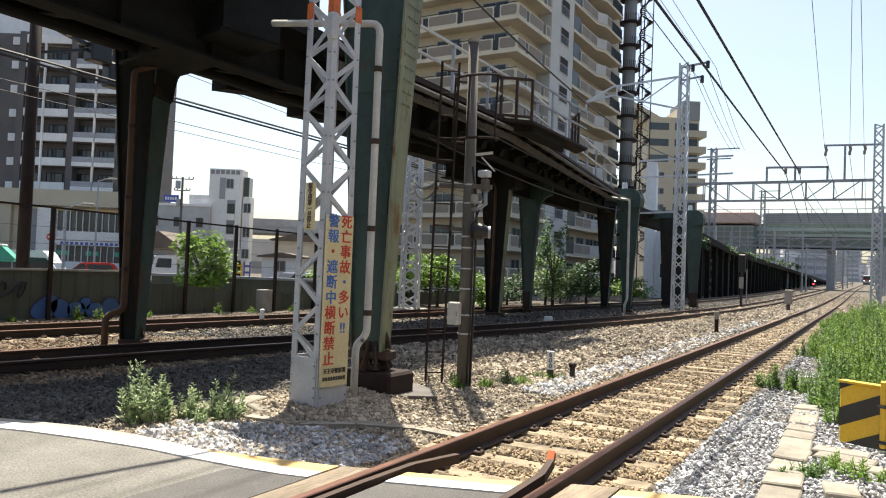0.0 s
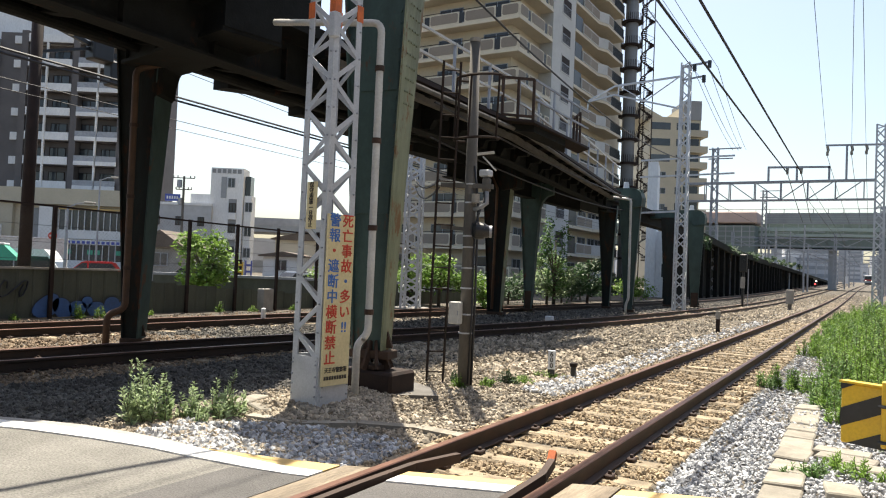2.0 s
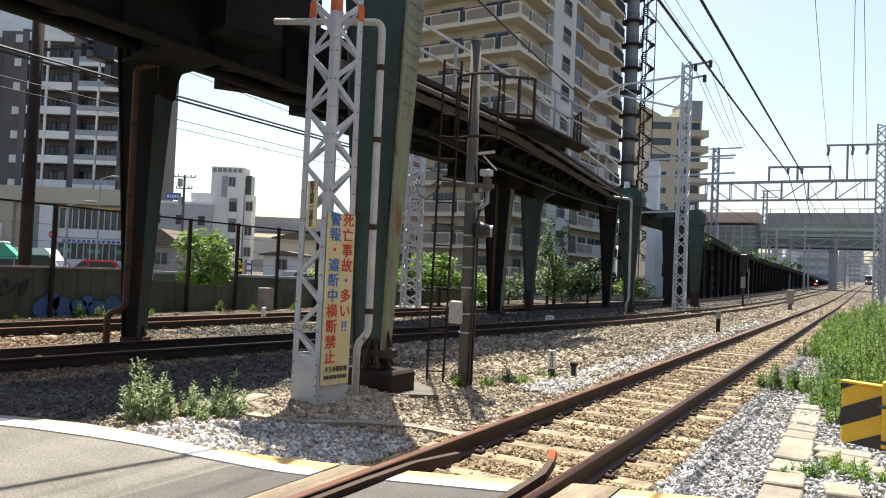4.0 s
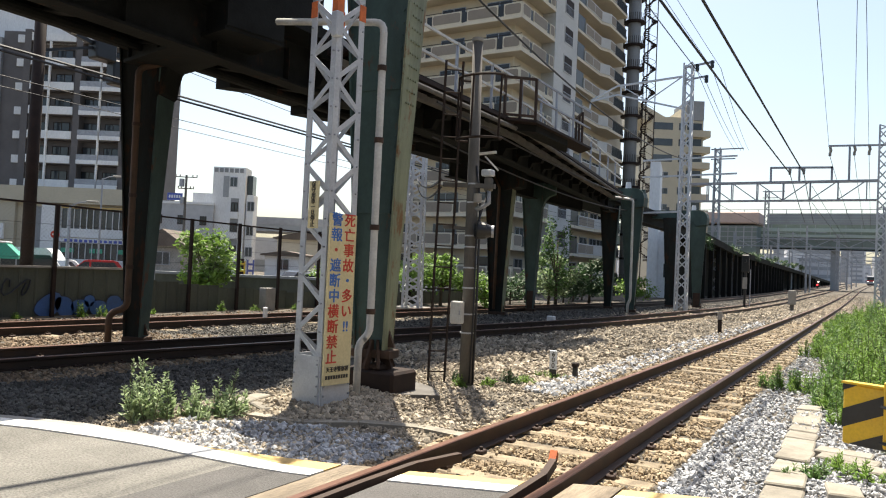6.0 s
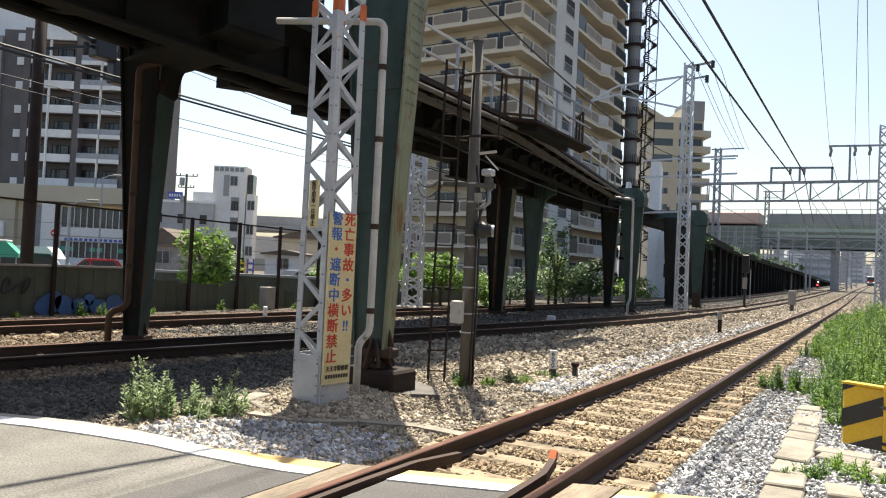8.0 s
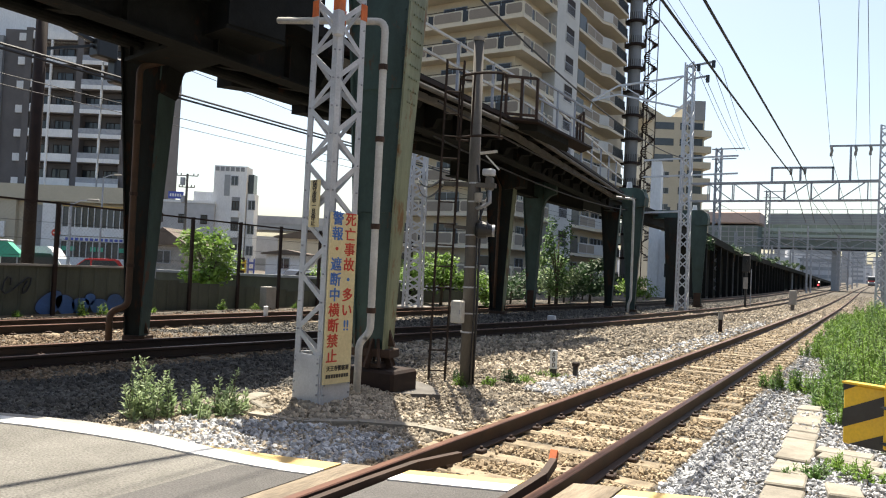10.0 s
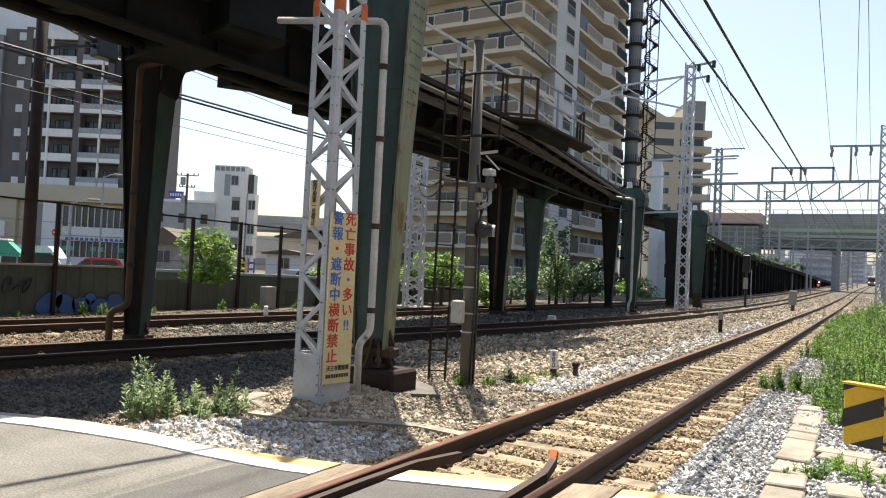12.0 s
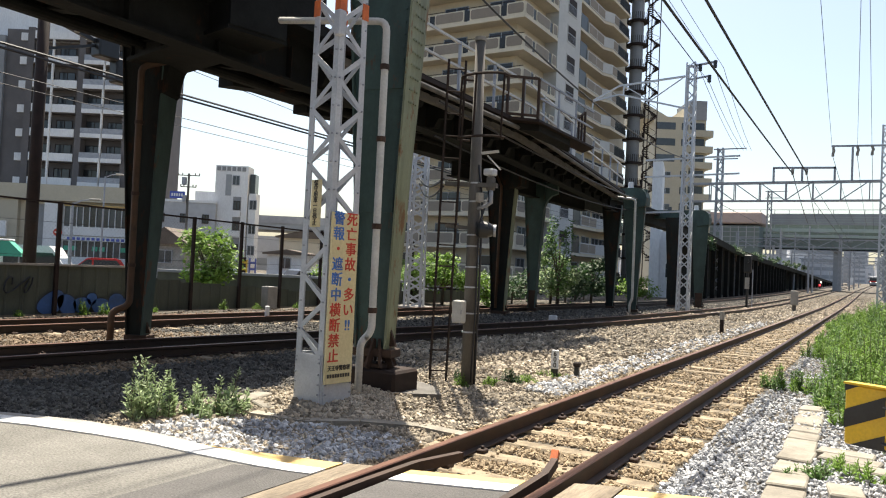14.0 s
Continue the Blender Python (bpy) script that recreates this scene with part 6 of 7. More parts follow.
# feeders over the near track
for x, r, z, sag in ((-3.4, 0.028, 6.72, 0.22), (-2.82, 0.029, 6.82, 0.08)):
    wire("feeder_cable", "thick dark feeder cable above the railway", (x, -20, z), (x, 37.2, 6.52), r, sag, 24)
    wire("feeder_cable", "thick dark feeder cable above the railway", (x, 37.2, 6.52), (x - 1.1, 62, 6.1 + rise(62) * 0.5), 0.02, 0.1)
for x, z, y1 in ((-2.375, 5.05, 37.2), (-2.375, 5.75, 37.2), (-6.4, 5.05, 37.2)):
    wire("contact_wire", "thin overhead contact wire along the track", (x, 36, z), (x, 150, z + rise(150)), 0.012)
for x, z in ((-7.0, 11.75), (-7.25, 11.1), (-6.6, 11.75), (-7.7, 11.7)):
    wire("line_wire", "thin line wire strung between masts", (x + 1.2, -20, z + 0.3), (x, 37.2, z), 0.011, 0.35, 20)
    wire("line_wire", "thin line wire strung between masts", (x, 37.2, z), (x - 3.2, 70, 13.2), 0.014, 0.3)
for x, near in ((-1.78, -0.2), (-0.82, 0.2), (-0.25, -0.23)):
    wire("line_wire", "thin line wire strung between masts", (near, -12, 8.1), (x, 37.2, 7.25), 0.007, 0.3, 20)
    wire("line_wire", "thin line wire strung between masts", (x, 37.2, 7.25), (x, 90, 7.6), 0.012, 0.3)
# cables beside the boundary
for z, r in ((5.80, 0.030), (5.70, 0.030), (5.18, 0.010), (4.95, 0.008)):
    wire("telephone_cable", "black cable strung along the boundary", (-16.0, -12, z + 0.05), (-16.0, 60, z - 0.2), r, 0.1, 20)
wire("telephone_cable", "thin cable falling to the poles", (-16.0, 10, 6.6), (-15, 30, 5.0), 0.010)
# cables slung along the viaduct
wire("viaduct_cable", "thick cable slung along the viaduct", (-6.6, 8.5, 7.05), (-8.3, 37.2, 7.4), 0.024, 0.7, 24)
wire("viaduct_cable", "black cable slung under the viaduct edge", (-7.3, 12.0, 4.6), (-8.9, 31.6, 4.75), 0.022, 0.15)
wire("viaduct_cable", "thin cable slung under the viaduct edge", (-8.0, 13.0, 4.15), (-9.3, 31.6, 4.3), 0.02, 0.25)
wire("pole_cable", "drooping cables from the pole to the mast", (-5.05, 8.5, 2.6), (-14.2, 22.2, 4.6), 0.02, 0.2)
wire("pole_cable", "drooping cables from the pole to the mast", (-5.05, 8.5, 2.5), (-14.2, 22.2, 4.4), 0.016, 0.3)

for at, h, w, lbl in (((-12.4, 70, 0.2), 13.3, 0.7, "far pale lattice mast with cross arms"), ((-12.8, 110, 0.4), 13.8, 0.75, "far pale lattice mast with cross arms"), ((1.0, 85, 0.5), 9.0, 0.6, "far pale lattice mast by the bushes"),
                      ((-4.3, 118, 0.8), 8.0, 0.5, "far slim lattice mast between the tracks"), ((2.5, 175, 1.6), 10.0, 0.7, "far pale lattice mast by the bushes")):
    m_ = lattice_mast(lbl, at, h, w, w * 0.8, 0.9, M_galvd, leg_w=0.12, brace=0.09)
    for z, l in ((h - 0.1, 2.2), (h - 1.0, 1.5)):
        part("cross_arm", Mesh().bar((-0.6, 0, z), (l, 0, z), 0.1, 0.1), M_galvd, m_)
for y, x0, x1 in ((85, -13, 1.0), (118, -13, 2), (175, -13, 3), (230, -13, 3)):
    z = 6.0 + rise(y)
    g = thing("overhead_gantry", "distant pale gantry beam across the tracks", "gantry", (0, y, 0), group="distant gantries")
    part("chord", Mesh().bar((x0, 0, z), (x1, 0, z), 0.12, 0.12), M_galvd, g)
    part("chord", Mesh().bar((x0, 0, z - 0.8), (x1, 0, z - 0.8), 0.1, 0.1), M_galvd, g)
    for i in range(9):
        a, b = x0 + (x1 - x0) * i / 9, x0 + (x1 - x0) * (i + 1) / 9
        part("diagonal", Mesh().bar((a, 0, z - 0.8 if i % 2 else z), (b, 0, z if i % 2 else z - 0.8), 0.07, 0.07), M_galvd, g)
    for x in (x0, x1):
        part("leg", Mesh().bar((x, 0, rise(y) - 0.2), (x, 0, z + 0.6), 0.3, 0.3), M_galvd, g)
for i in range(9):
    wire("contact_wire", "thin overhead contact wire along the track", (-13 + i * 1.5, 85, 5.8 + 0.25 * (i % 3)), (-9 + i * 0.9, 240, 7.2 + 0.3 * (i % 3)), 0.025, 0.25)


rp = random.Random(21)
for i in range(22):
    yy = rp.uniform(110, 300)
    xx = rp.choice((-14.0, -12.5, -8.2, -4.3, 1.5, 3.0)) + rp.uniform(-0.4, 0.4)
    hh = rp.uniform(6.5, 11)
    lp = thing("line_pole", "slim grey line pole far along the tracks", "pole", (xx, yy, rise(yy) - 0.2), group="line poles")
    part("shaft", Mesh().tube([(0, 0, 0), (0, 0, hh)], 0.16, 6, 0.12), M_galvd, lp)
    part("arm", Mesh().bar((-0.2, 0, hh - 0.8), (rp.choice((-2.6, 2.6)), 0, hh - 1.0), 0.09, 0.09), M_galvd, lp)
    part("stay", Mesh().bar((0, 0, hh - 2.2), (rp.choice((-1.8, 1.8)), 0, hh - 1.0), 0.06, 0.06), M_galvd, lp)

# ---- signals, markers and posts ----
def build_signal(x, y, label, lit):
    s = thing("signal_post", label, "signal", (x, y, rise(y) - 0.2), group="railway signals")
    part("post", Mesh().tube([(0, 0, 0), (0, 0, 3.0)], 0.07, 8), M_black, s)
    head = part("signal_head", Mesh().box(-0.22, -0.12, 2.2, 0.22, 0.12, 3.3, c=0.05), M_black, s)
    if lit:
        part("lamp", Mesh().tube([(0, -0.14, 2.5), (0, -0.13, 2.5)], 0.30, 12), M_redlamp, head, "glowing red signal lamp")
    else:
        part("hood", Mesh().tube([(0, -0.3, 2.9), (0, -0.13, 2.9)], 0.1, 10), M_black, head)
    part("plate", Mesh().box(-0.13, -0.1, 1.2, 0.13, -0.07, 1.9), M_conc, s, "small pale plate")
    part("ladder", Mesh().bar((0.3, 0, 0.1), (0.3, 0, 2.4), 0.05, 0.05), M_galvd, s)


build_signal(-6.75, 48.5, "dark railway signal seen from its side", False)
sg = thing("signal_post", "far dark signal showing a red light", "signal", (-9.6, 168, 0.0), group="railway signals")
part("post", Mesh().tube([(0, 0, 0), (0, 0, 2.6)], 0.12, 8), M_black, sg)
hd = part("signal_head", Mesh().box(-0.4, -0.1, 1.1, 0.4, 0.2, 2.6, c=0.05), M_black, sg)
part("lamp", Mesh().tube([(0, -0.2, 1.55), (0, -0.12, 1.55)], 0.17, 12), M_redlamp, hd, "glowing red signal lamp")
part("lamp", Mesh().tube([(0.2, -0.2, 2.15), (0.2, -0.12, 2.15)], 0.11, 12), M_headlamp, hd, "small white signal lamp")
sg = thing("signal_post", "far signal with a red light above the track", "signal", (-6.97, 169, 0.5), group="railway signals")
part("post", Mesh().tube([(0, 0, 0), (0, 0, 5.2)], 0.1, 8), M_galvd, sg)
hd = part("signal_head", Mesh().box(-0.2, -0.1, 4.4, 0.2, 0.2, 5.2, c=0.05), M_black, sg)
part("lamp", Mesh().tube([(0, -0.2, 4.75), (0, -0.12, 4.75)], 0.15, 12), M_redlamp, hd, "glowing red signal lamp")

mk = thing("distance_post", "small white and black distance post in the ballast", "marker", (-4.13, 10.5, -0.2))
part("post", Mesh().box(-0.05, -0.03, 0, 0.05, 0.03, 0.16), M_black, mk)
part("plate", Mesh().box(-0.055, -0.035, 0.16, 0.055, 0.035, 0.44, c=0.006), M_whitew, mk)
for i, ch in enumerate("600"):
    lettering(ch, 0.10, M_dark, mk, pose(0, -0.04, 0.385 - 0.085 * i, 90, 0, 0) @ pose(0, 0, 0, 0, 0, 0))
mk.rotation_euler = (0, 0, radians(20))
mk = thing("marker_stake", "short rusty stake in the ballast", "marker", (-3.85, 10.7, -0.2))
part("stake", Mesh().box(-0.035, -0.035, 0, 0.035, 0.035, 0.2, c=0.01), M_black, mk)
part("cap", Mesh().box(-0.05, -0.05, 0.2, 0.05, 0.05, 0.27, c=0.015), M_brown, mk)
mk = thing("marker_post", "short grey post with a white top between the tracks", "marker", (-3.91, 23.3, -0.2))
part("post", Mesh().tube([(0, 0, 0), (0, 0, 0.45)], 0.06, 8), M_brown, mk)
part("top", Mesh().tube([(0, 0, 0.45), (0, 0, 0.68)], 0.07, 8), M_conc, mk)
mk = thing("relay_box", "grey trackside relay box on a short leg", "trackside box", (-4.0, 47.4, -0.2))
part("leg", Mesh().box(-0.10, -0.1, 0, 0.10, 0.1, 0.5), M_concd, mk)
part("box", Mesh().box(-0.20, -0.2, 0.4, 0.20, 0.2, 1.25, c=0.03), M_conc, mk)
mk = thing("marker_post", "small white post beside the rails", "marker", (-13.0, 13.6, -0.2))
part("post", Mesh().box(-0.05, -0.05, 0, 0.05, 0.05, 0.45, c=0.02), M_whitew, mk)
mk = thing("marker_post", "small white box beside the shaded track", "marker", (-8.5, 21.3, -0.2))
part("post", Mesh().box(-0.12, -0.08, 0, 0.12, 0.08, 0.3, c=0.02), M_whitew, mk)

# ---- barrier machine and slabs on the open side ----
def build_barrier():
    b = thing("crossing_barrier", "yellow and black striped crossing barrier box on a post", "barrier", (-0.14, 5.95, -0.2), -28)
    x0, x1, z0, z1 = -0.02, 0.62, 0.50, 0.92
    # stripes as slanted bands over the board's width
    part("board", Mesh().box(x0, 0.0, z0, x1, 0.06, z1, c=0.01), M_hazy, b, "yellow board")
    w = 0.13
    for i in range(-3, 6):
        a = z0 - 0.15 + i * 2 * w
        poly = []
        for (x, z) in ((x0, a), (x1, a + 0.30), (x1, a + 0.30 + w), (x0, a + w)):
            poly.append((x, z))
        zs = [p[1] for p in poly]
        if max(zs) < z0 or min(zs) > z1:
            continue
        pts = clip_poly(poly, z0 + 0.003, z1 - 0.003)
        if len(pts) > 2:
            part("stripe", Mesh().slab(pts, 1, -0.004, 0.0), M_hazk, b, "black stripe")
    part("edge_cap", Mesh().box(x0 - 0.005, -0.015, z1, x1, 0.075, z1 + 0.015), M_hazy, b)
    part("clamp", Mesh().box(0.27, -0.03, z0 + 0.02, 0.31, 0.09, z1 + 0.05, c=0.008), M_hazy, b)
    for z in (0.56, 0.80):
        part("bolt", Mesh().tube([(0.26, -0.035, z), (0.34, -0.035, z)], 0.012, 6), M_black, b)
    part("post", Mesh().box(0.30, 0.06, 0.0, 0.46, 0.2, z0 + 0.3, c=0.02), M_hazy, b)
    part("post_stripe", Mesh().box(0.296, 0.056, 0.28, 0.464, 0.204, 0.42), M_hazk, b)
    part("base", Mesh().box(0.22, 0.0, -0.05, 0.56, 0.3, 0.12, c=0.02), M_rusty, b)


def clip_poly(poly, lo, hi):
    """An outline in (x, z) cut to lo <= z <= hi."""
    for val, keep in ((lo, lambda z: z >= lo), (hi, lambda z: z <= hi)):
        out = []
        for i, p in enumerate(poly):
            q = poly[(i + 1) % len(poly)]
            if keep(p[1]):
                out.append(p)
            if keep(p[1]) != keep(q[1]):
                t = (val - p[1]) / (q[1] - p[1])
                out.append((p[0] + (q[0] - p[0]) * t, val))
        poly = out
        if not poly:
            return []
    return poly


build_barrier()
tr = thing("cable_trough", "row of pale concrete cable trough lids beside the track", "cable trough", (0, 0, -0.2))
y = 5.9
rr = random.Random(3)
while y < 10.6:
    l = 0.48
    cx = -0.53 - 0.02 * (y - 6)
    o = part("lid", Mesh().box(-0.14, -l / 2 + 0.012, 0.0, 0.14, l / 2 - 0.012, 0.075, c=0.012), M_slab, tr)
    o.matrix_basis = pose(cx, y, 0.005 + rr.uniform(-0.012, 0.015), rr.uniform(-2.5, 2.5), rr.uniform(-2.5, 2.5), rr.uniform(-3, 3) - 1)
    y += l
for x, y, l, rz in ((-0.18, 7.72, 0.46, 84), (-0.14, 7.44, 0.48, 80), (0.02, 7.16, 0.44, 78), (-0.14, 6.3, 0.34, 8)):
    o = thing("concrete_slab", "loose pale concrete slab lying in the ballast", "slab", (x, y, -0.165), rz, "loose slabs")
    part("block", Mesh().box(-0.12, -l / 2, -0.02, 0.12, l / 2, 0.06, c=0.012), M_slab, o)
for x, y, rz, l in ((-5.76, 5.86, 14, 0.55), (-5.35, 5.66, 62, 0.4)):
    o = thing("concrete_slab", "flat pale slab half buried in the ballast", "slab", (x, y, ground_z(x, y) - 0.005), rz, "loose slabs")
    part("block", Mesh().box(-0.10, -l / 2, -0.02, 0.10, l / 2, 0.055, c=0.012), M_slab, o)

kb = thing("concrete_kerb", "long tan concrete kerb half buried in the ballast", "kerb", (0, 0, 0))
pts = [(-5.25, 5.38), (-4.66, 5.47), (-4.25, 5.80), (-3.76, 6.12), (-3.16, 6.06)]
for i, (p, q) in enumerate(zip(pts, pts[1:])):
    a, b = Vector((*p, ground_z(*p) - 0.012)), Vector((*q, ground_z(*q) - 0.012))
    b = a.lerp(b, 0.97)
    part("kerb_stone", Mesh().bar(a, b, 0.15, 0.10), M_slab, kb)
for at, h, mt, lb in (((-32.2, 31.2, -0.62), 2.0, M_hazy, "yellow advertising banner by the car park"), ((-32.3, 32.0, -0.62), 2.1, M_bluesign, "blue advertising banner by the car park")):
    bn = thing("banner", lb, "banner", at, 40, "banners")
    part("pole", Mesh().tube([(0, 0, 0), (0, 0, h)], 0.03, 6), M_galvd, bn)
    part("cloth", Mesh().box(0.03, -0.01, 0.4, 0.45, 0.01, h - 0.05), mt, bn)
    for k in range(4):
        part("lettering_bar", Mesh().box(0.12, -0.016, 0.7 + 0.38 * k, 0.36, -0.01, 0.95 + 0.38 * k), M_whitew if "blue" in lb else M_brown, bn)


# ---- plants ----
def leaf_cloud(m, rng, centre, radii, n, size, flat=0.6, shell=0.35):
    """n folded leaves within an uneven ellipsoid."""
    for _ in range(n):
        d = Vector((rng.gauss(0, 1), rng.gauss(0, 1), rng.gauss(0, 1))).normalized()
        k = (shell + (1 - shell) * rng.random()) * (1 + 0.30 * noise.noise(d * 2.3 + Vector(centre)))
        p = Vector(centre) + Vector((d.x * radii[0], d.y * radii[1], d.z * radii[2])) * k
        add_leaf(m, rng, p, size * rng.uniform(0.6, 1.35), flat)


def add_leaf(m, rng, p, s, flat=0.6, along=None, w=0.28):
    a = Vector((rng.gauss(0, 1), rng.gauss(0, 1), rng.gauss(0, flat))).normalized() if along is None else along
    b = a.cross(Vector((rng.gauss(0, 0.5), rng.gauss(0, 0.5), 1))).normalized()
    c = a.cross(b)
    m.add([p, p + a * s * 0.5 + b * s * w + c * s * 0.06, p + a * s, p + a * s * 0.5 - b * s * w + c * s * 0.06], [(0, 1, 2), (0, 2, 3)])


def weed(label, x, y, z, h, spread_, n, leaf, mt, seed, group="weeds", name="weed", broad=0.15):
    """Upright stems with leaves all along them."""
    rng = random.Random(seed)
    w = thing(name, label, "weed", (x, y, z), group=group)
    stems, leaves = Mesh(), Mesh()
    for _ in range(n):
        bx, by = rng.gauss(0, spread_ * 0.45), rng.gauss(0, spread_ * 0.45)
        hh = h * rng.uniform(0.62, 1.05) * max(0.45, 1 - 0.35 * (abs(bx) + abs(by)) / max(spread_, 0.01))
        top = Vector((bx + rng.gauss(0, 0.12) * h, by + rng.gauss(0, 0.12) * h, hh))
        base = Vector((bx, by, -0.03))
        stems.tube([base, base.lerp(top, 0.5) + Vector((rng.gauss(0, 0.02), rng.gauss(0, 0.02), 0)), top], 0.005 + 0.004 * h, 4, 0.002, False)
        k = int(14 + 46 * hh / max(leaf * 9, 0.2))
        for i in range(k):
            t = (i + rng.random()) / k
            p = base.lerp(top, 0.08 + 0.92 * t)
            a = Vector((rng.gauss(0, 1), rng.gauss(0, 1), rng.uniform(0.0, 1.3))).normalized()
            add_leaf(leaves, rng, p, leaf * (1.25 - 0.75 * t) * rng.uniform(0.7, 1.3), along=a, w=broad)
    tagged(part("stalk", stems, M_stem, w), kind="stuff")
    tagged(part("foliage", leaves, mt, w), kind="stuff")


# mugwort beside the crossing
for i, (x, y, h, s, n) in enumerate(((-6.0, 4.68, 0.74, 0.12, 9), (-5.9, 4.66, 0.52, 0.15, 9), (-5.78, 4.86, 0.56, 0.09, 6), (-5.72, 5.02, 0.54, 0.07, 5), (-5.62, 4.95, 0.34, 0.14, 7), (-5.58, 5.24, 0.52, 0.06, 4), (-5.52, 5.30, 0.40, 0.11, 7), (-5.44, 5.42, 0.34, 0.12, 6), (-5.40, 5.15, 0.24, 0.16, 8))):
    weed("bushy grey-green weed in the ballast by the crossing", x, y, -0.17, h, s * 1.3, n, 0.078, M_leafg, 10 + i, broad=0.19)
for i, (x, y, h, s) in enumerate(((-4.40, 9.45, 0.26, 0.13), (-4.93, 8.95, 0.24, 0.10), (-4.45, 8.95, 0.18, 0.12), (-4.30, 9.8, 0.12, 0.2), (-4.2, 10.4, 0.12, 0.3), (-4.7, 8.6, 0.2, 0.1))):
    weed("small dark green weed at the pole foot", x, y, -0.17, h, s, 12, 0.06, M_leafd if i in (0, 1) else M_leaf2, 40 + i)
for i, (x, y, h) in enumerate(((-16.75, 11.15, 0.55), (-16.6, 11.6, 0.38), (-16.7, 15.6, 0.42), (-16.8, 9.6, 0.2), (-16.7, 13.2, 0.2), (-16.6, 16.9, 0.25), (-16.6, 18.8, 0.3))):
    weed("young weed growing at the fence foot", x, y, -0.2, h, 0.12, 7, 0.10, M_leaf2, 60 + i)
# tall growth on the open side
rng = random.Random(8)
k = 0
for y in [10.2 + 0.5 * i for i in range(16)] + [18 + 1.1 * i for i in range(22)]:
    for x in (-0.75, -0.3, 0.2, 0.75, 1.3):
        if (y < 17 and x < -0.5) or (y < 13 and x < -0.35):
            continue
        edge = -1.35 + 0.4 * math.sin(y * 0.7) - 0.012 * (y - 12)
        xx, yy = x + rng.uniform(-0.2, 0.2) + (-0.25 if y > 20 else 0), y + rng.uniform(-0.3, 0.3)
        if xx < edge:
            continue
        h = (0.45 if xx < -0.55 else 0.75 if xx < 0.0 else 1.15) * rng.uniform(0.8, 1.2) * (0.7 if y < 12 else 1.0)
        weed("tall green weeds crowding the trackside", xx, yy, -0.17, h, 0.32, 10 if y < 18 else 8, 0.10 if y < 18 else 0.15, (M_leaf2, M_leaf, M_leaf2)[k % 3], 100 + k, "trackside weeds")
        k += 1
for i, (x, y, h) in enumerate(((-1.30, 12.0, 0.30), (-1.15, 12.2, 0.42), (-0.95, 12.1, 0.36), (-0.80, 11.9, 0.40), (-0.62, 11.8, 0.36), (-1.12, 18.0, 0.5), (-0.95, 18.6, 0.6), (-0.25, 9.4, 0.35), (-0.1, 9.9, 0.4), (-0.05, 9.0, 0.3), (-0.35, 10.3, 0.45), (0.15, 10.6, 0.7), (0.25, 8.4, 0.22), (-0.2, 7.1, 0.18), (-0.35, 6.7, 0.15), (0.0, 6.9, 0.2))):
    weed("green weeds among the ballast beside the track", x, y, -0.17, h, 0.22, 11, 0.075, M_leaf2 if i % 2 else M_leaf, 400 + i)
# dark shrubs at the far edge
for i, (x, y) in enumerate(((1.6, 13.0), (1.9, 15.5), (2.2, 18.5), (1.8, 22), (2.0, 27))):
    weed("dark leafy shrub behind the trackside weeds", x, y, -0.17, 1.55, 0.6, 22, 0.16, M_leafd, 500 + i)


def tree(label, x, y, z, h, radii, n, leaf, mt, seed, lumps=7):
    rng = random.Random(seed)
    t = thing("tree", label, "tree", (x, y, z), group="trees")
    trunk = Mesh().tube([(0, 0, -0.1), (0.03, 0, h * 0.4), (0.0, 0.05, h * 0.8)], 0.05 * h ** 0.5, 8, 0.02)
    part("trunk", trunk, M_bark, t, smooth=True)
    crown = Mesh()
    for i in range(lumps):
        a = 2 * math.pi * i / lumps + rng.uniform(-0.4, 0.4)
        r = rng.uniform(0.2, 0.75)
        c = Vector((math.cos(a) * radii[0] * r, math.sin(a) * radii[1] * r, h * 0.62 + radii[2] * rng.uniform(-0.7, 0.75)))
        limb = Mesh().tube([(0, 0, h * 0.3), c * 0.5 + Vector((0, 0, h * 0.2)), c], 0.02 * h ** 0.5, 5, 0.006)
        part("limb", limb, M_bark, t)
        s = rng.uniform(0.35, 0.6)
        leaf_cloud(crown, rng, c, [q * s for q in radii], n // lumps, leaf)
    tagged(part("crown", crown, mt, t), kind="stuff")


tree("bright green young tree behind the fence", -20.6, 18.6, -0.6, 2.9, (1.15, 1.15, 1.2), 2300, 0.21, M_leaf2, 1, 15)
tree("bright green bush beside the lattice mast", -15.6, 26.6, -0.2, 2.6, (1.3, 1.3, 1.0), 1800, 0.18, M_leaf2, 2)
tree("yellow-green bush below the apartments", -17.2, 27.0, -0.2, 2.0, (1.3, 1.3, 0.9), 1600, 0.18, M_leaf2, 3)
tree("low bright bush below the apartments", -13.2, 26.0, -0.2, 1.3, (0.9, 0.9, 0.6), 1000, 0.16, M_leaf2, 4)
tree("slender pale green sapling by the viaduct", -13.0, 33.0, -0.2, 4.0, (0.75, 0.75, 1.9), 1800, 0.16, M_leaf, 5, 10)
tree("grey-green shrub by the viaduct", -13.6, 33.6, -0.2, 2.4, (1.5, 1.3, 1.0), 1900, 0.17, M_leafg, 6)
tree("dark evergreen shrub in shadow", -13.4, 39.0, -0.2, 2.9, (1.6, 1.6, 1.3), 2000, 0.2, M_leafd, 7)
tree("low green shrub beyond the viaduct", -12.0, 43.0, -0.2, 1.9, (1.2, 1.2, 0.8), 1400, 0.17, M_leaf2, 8)
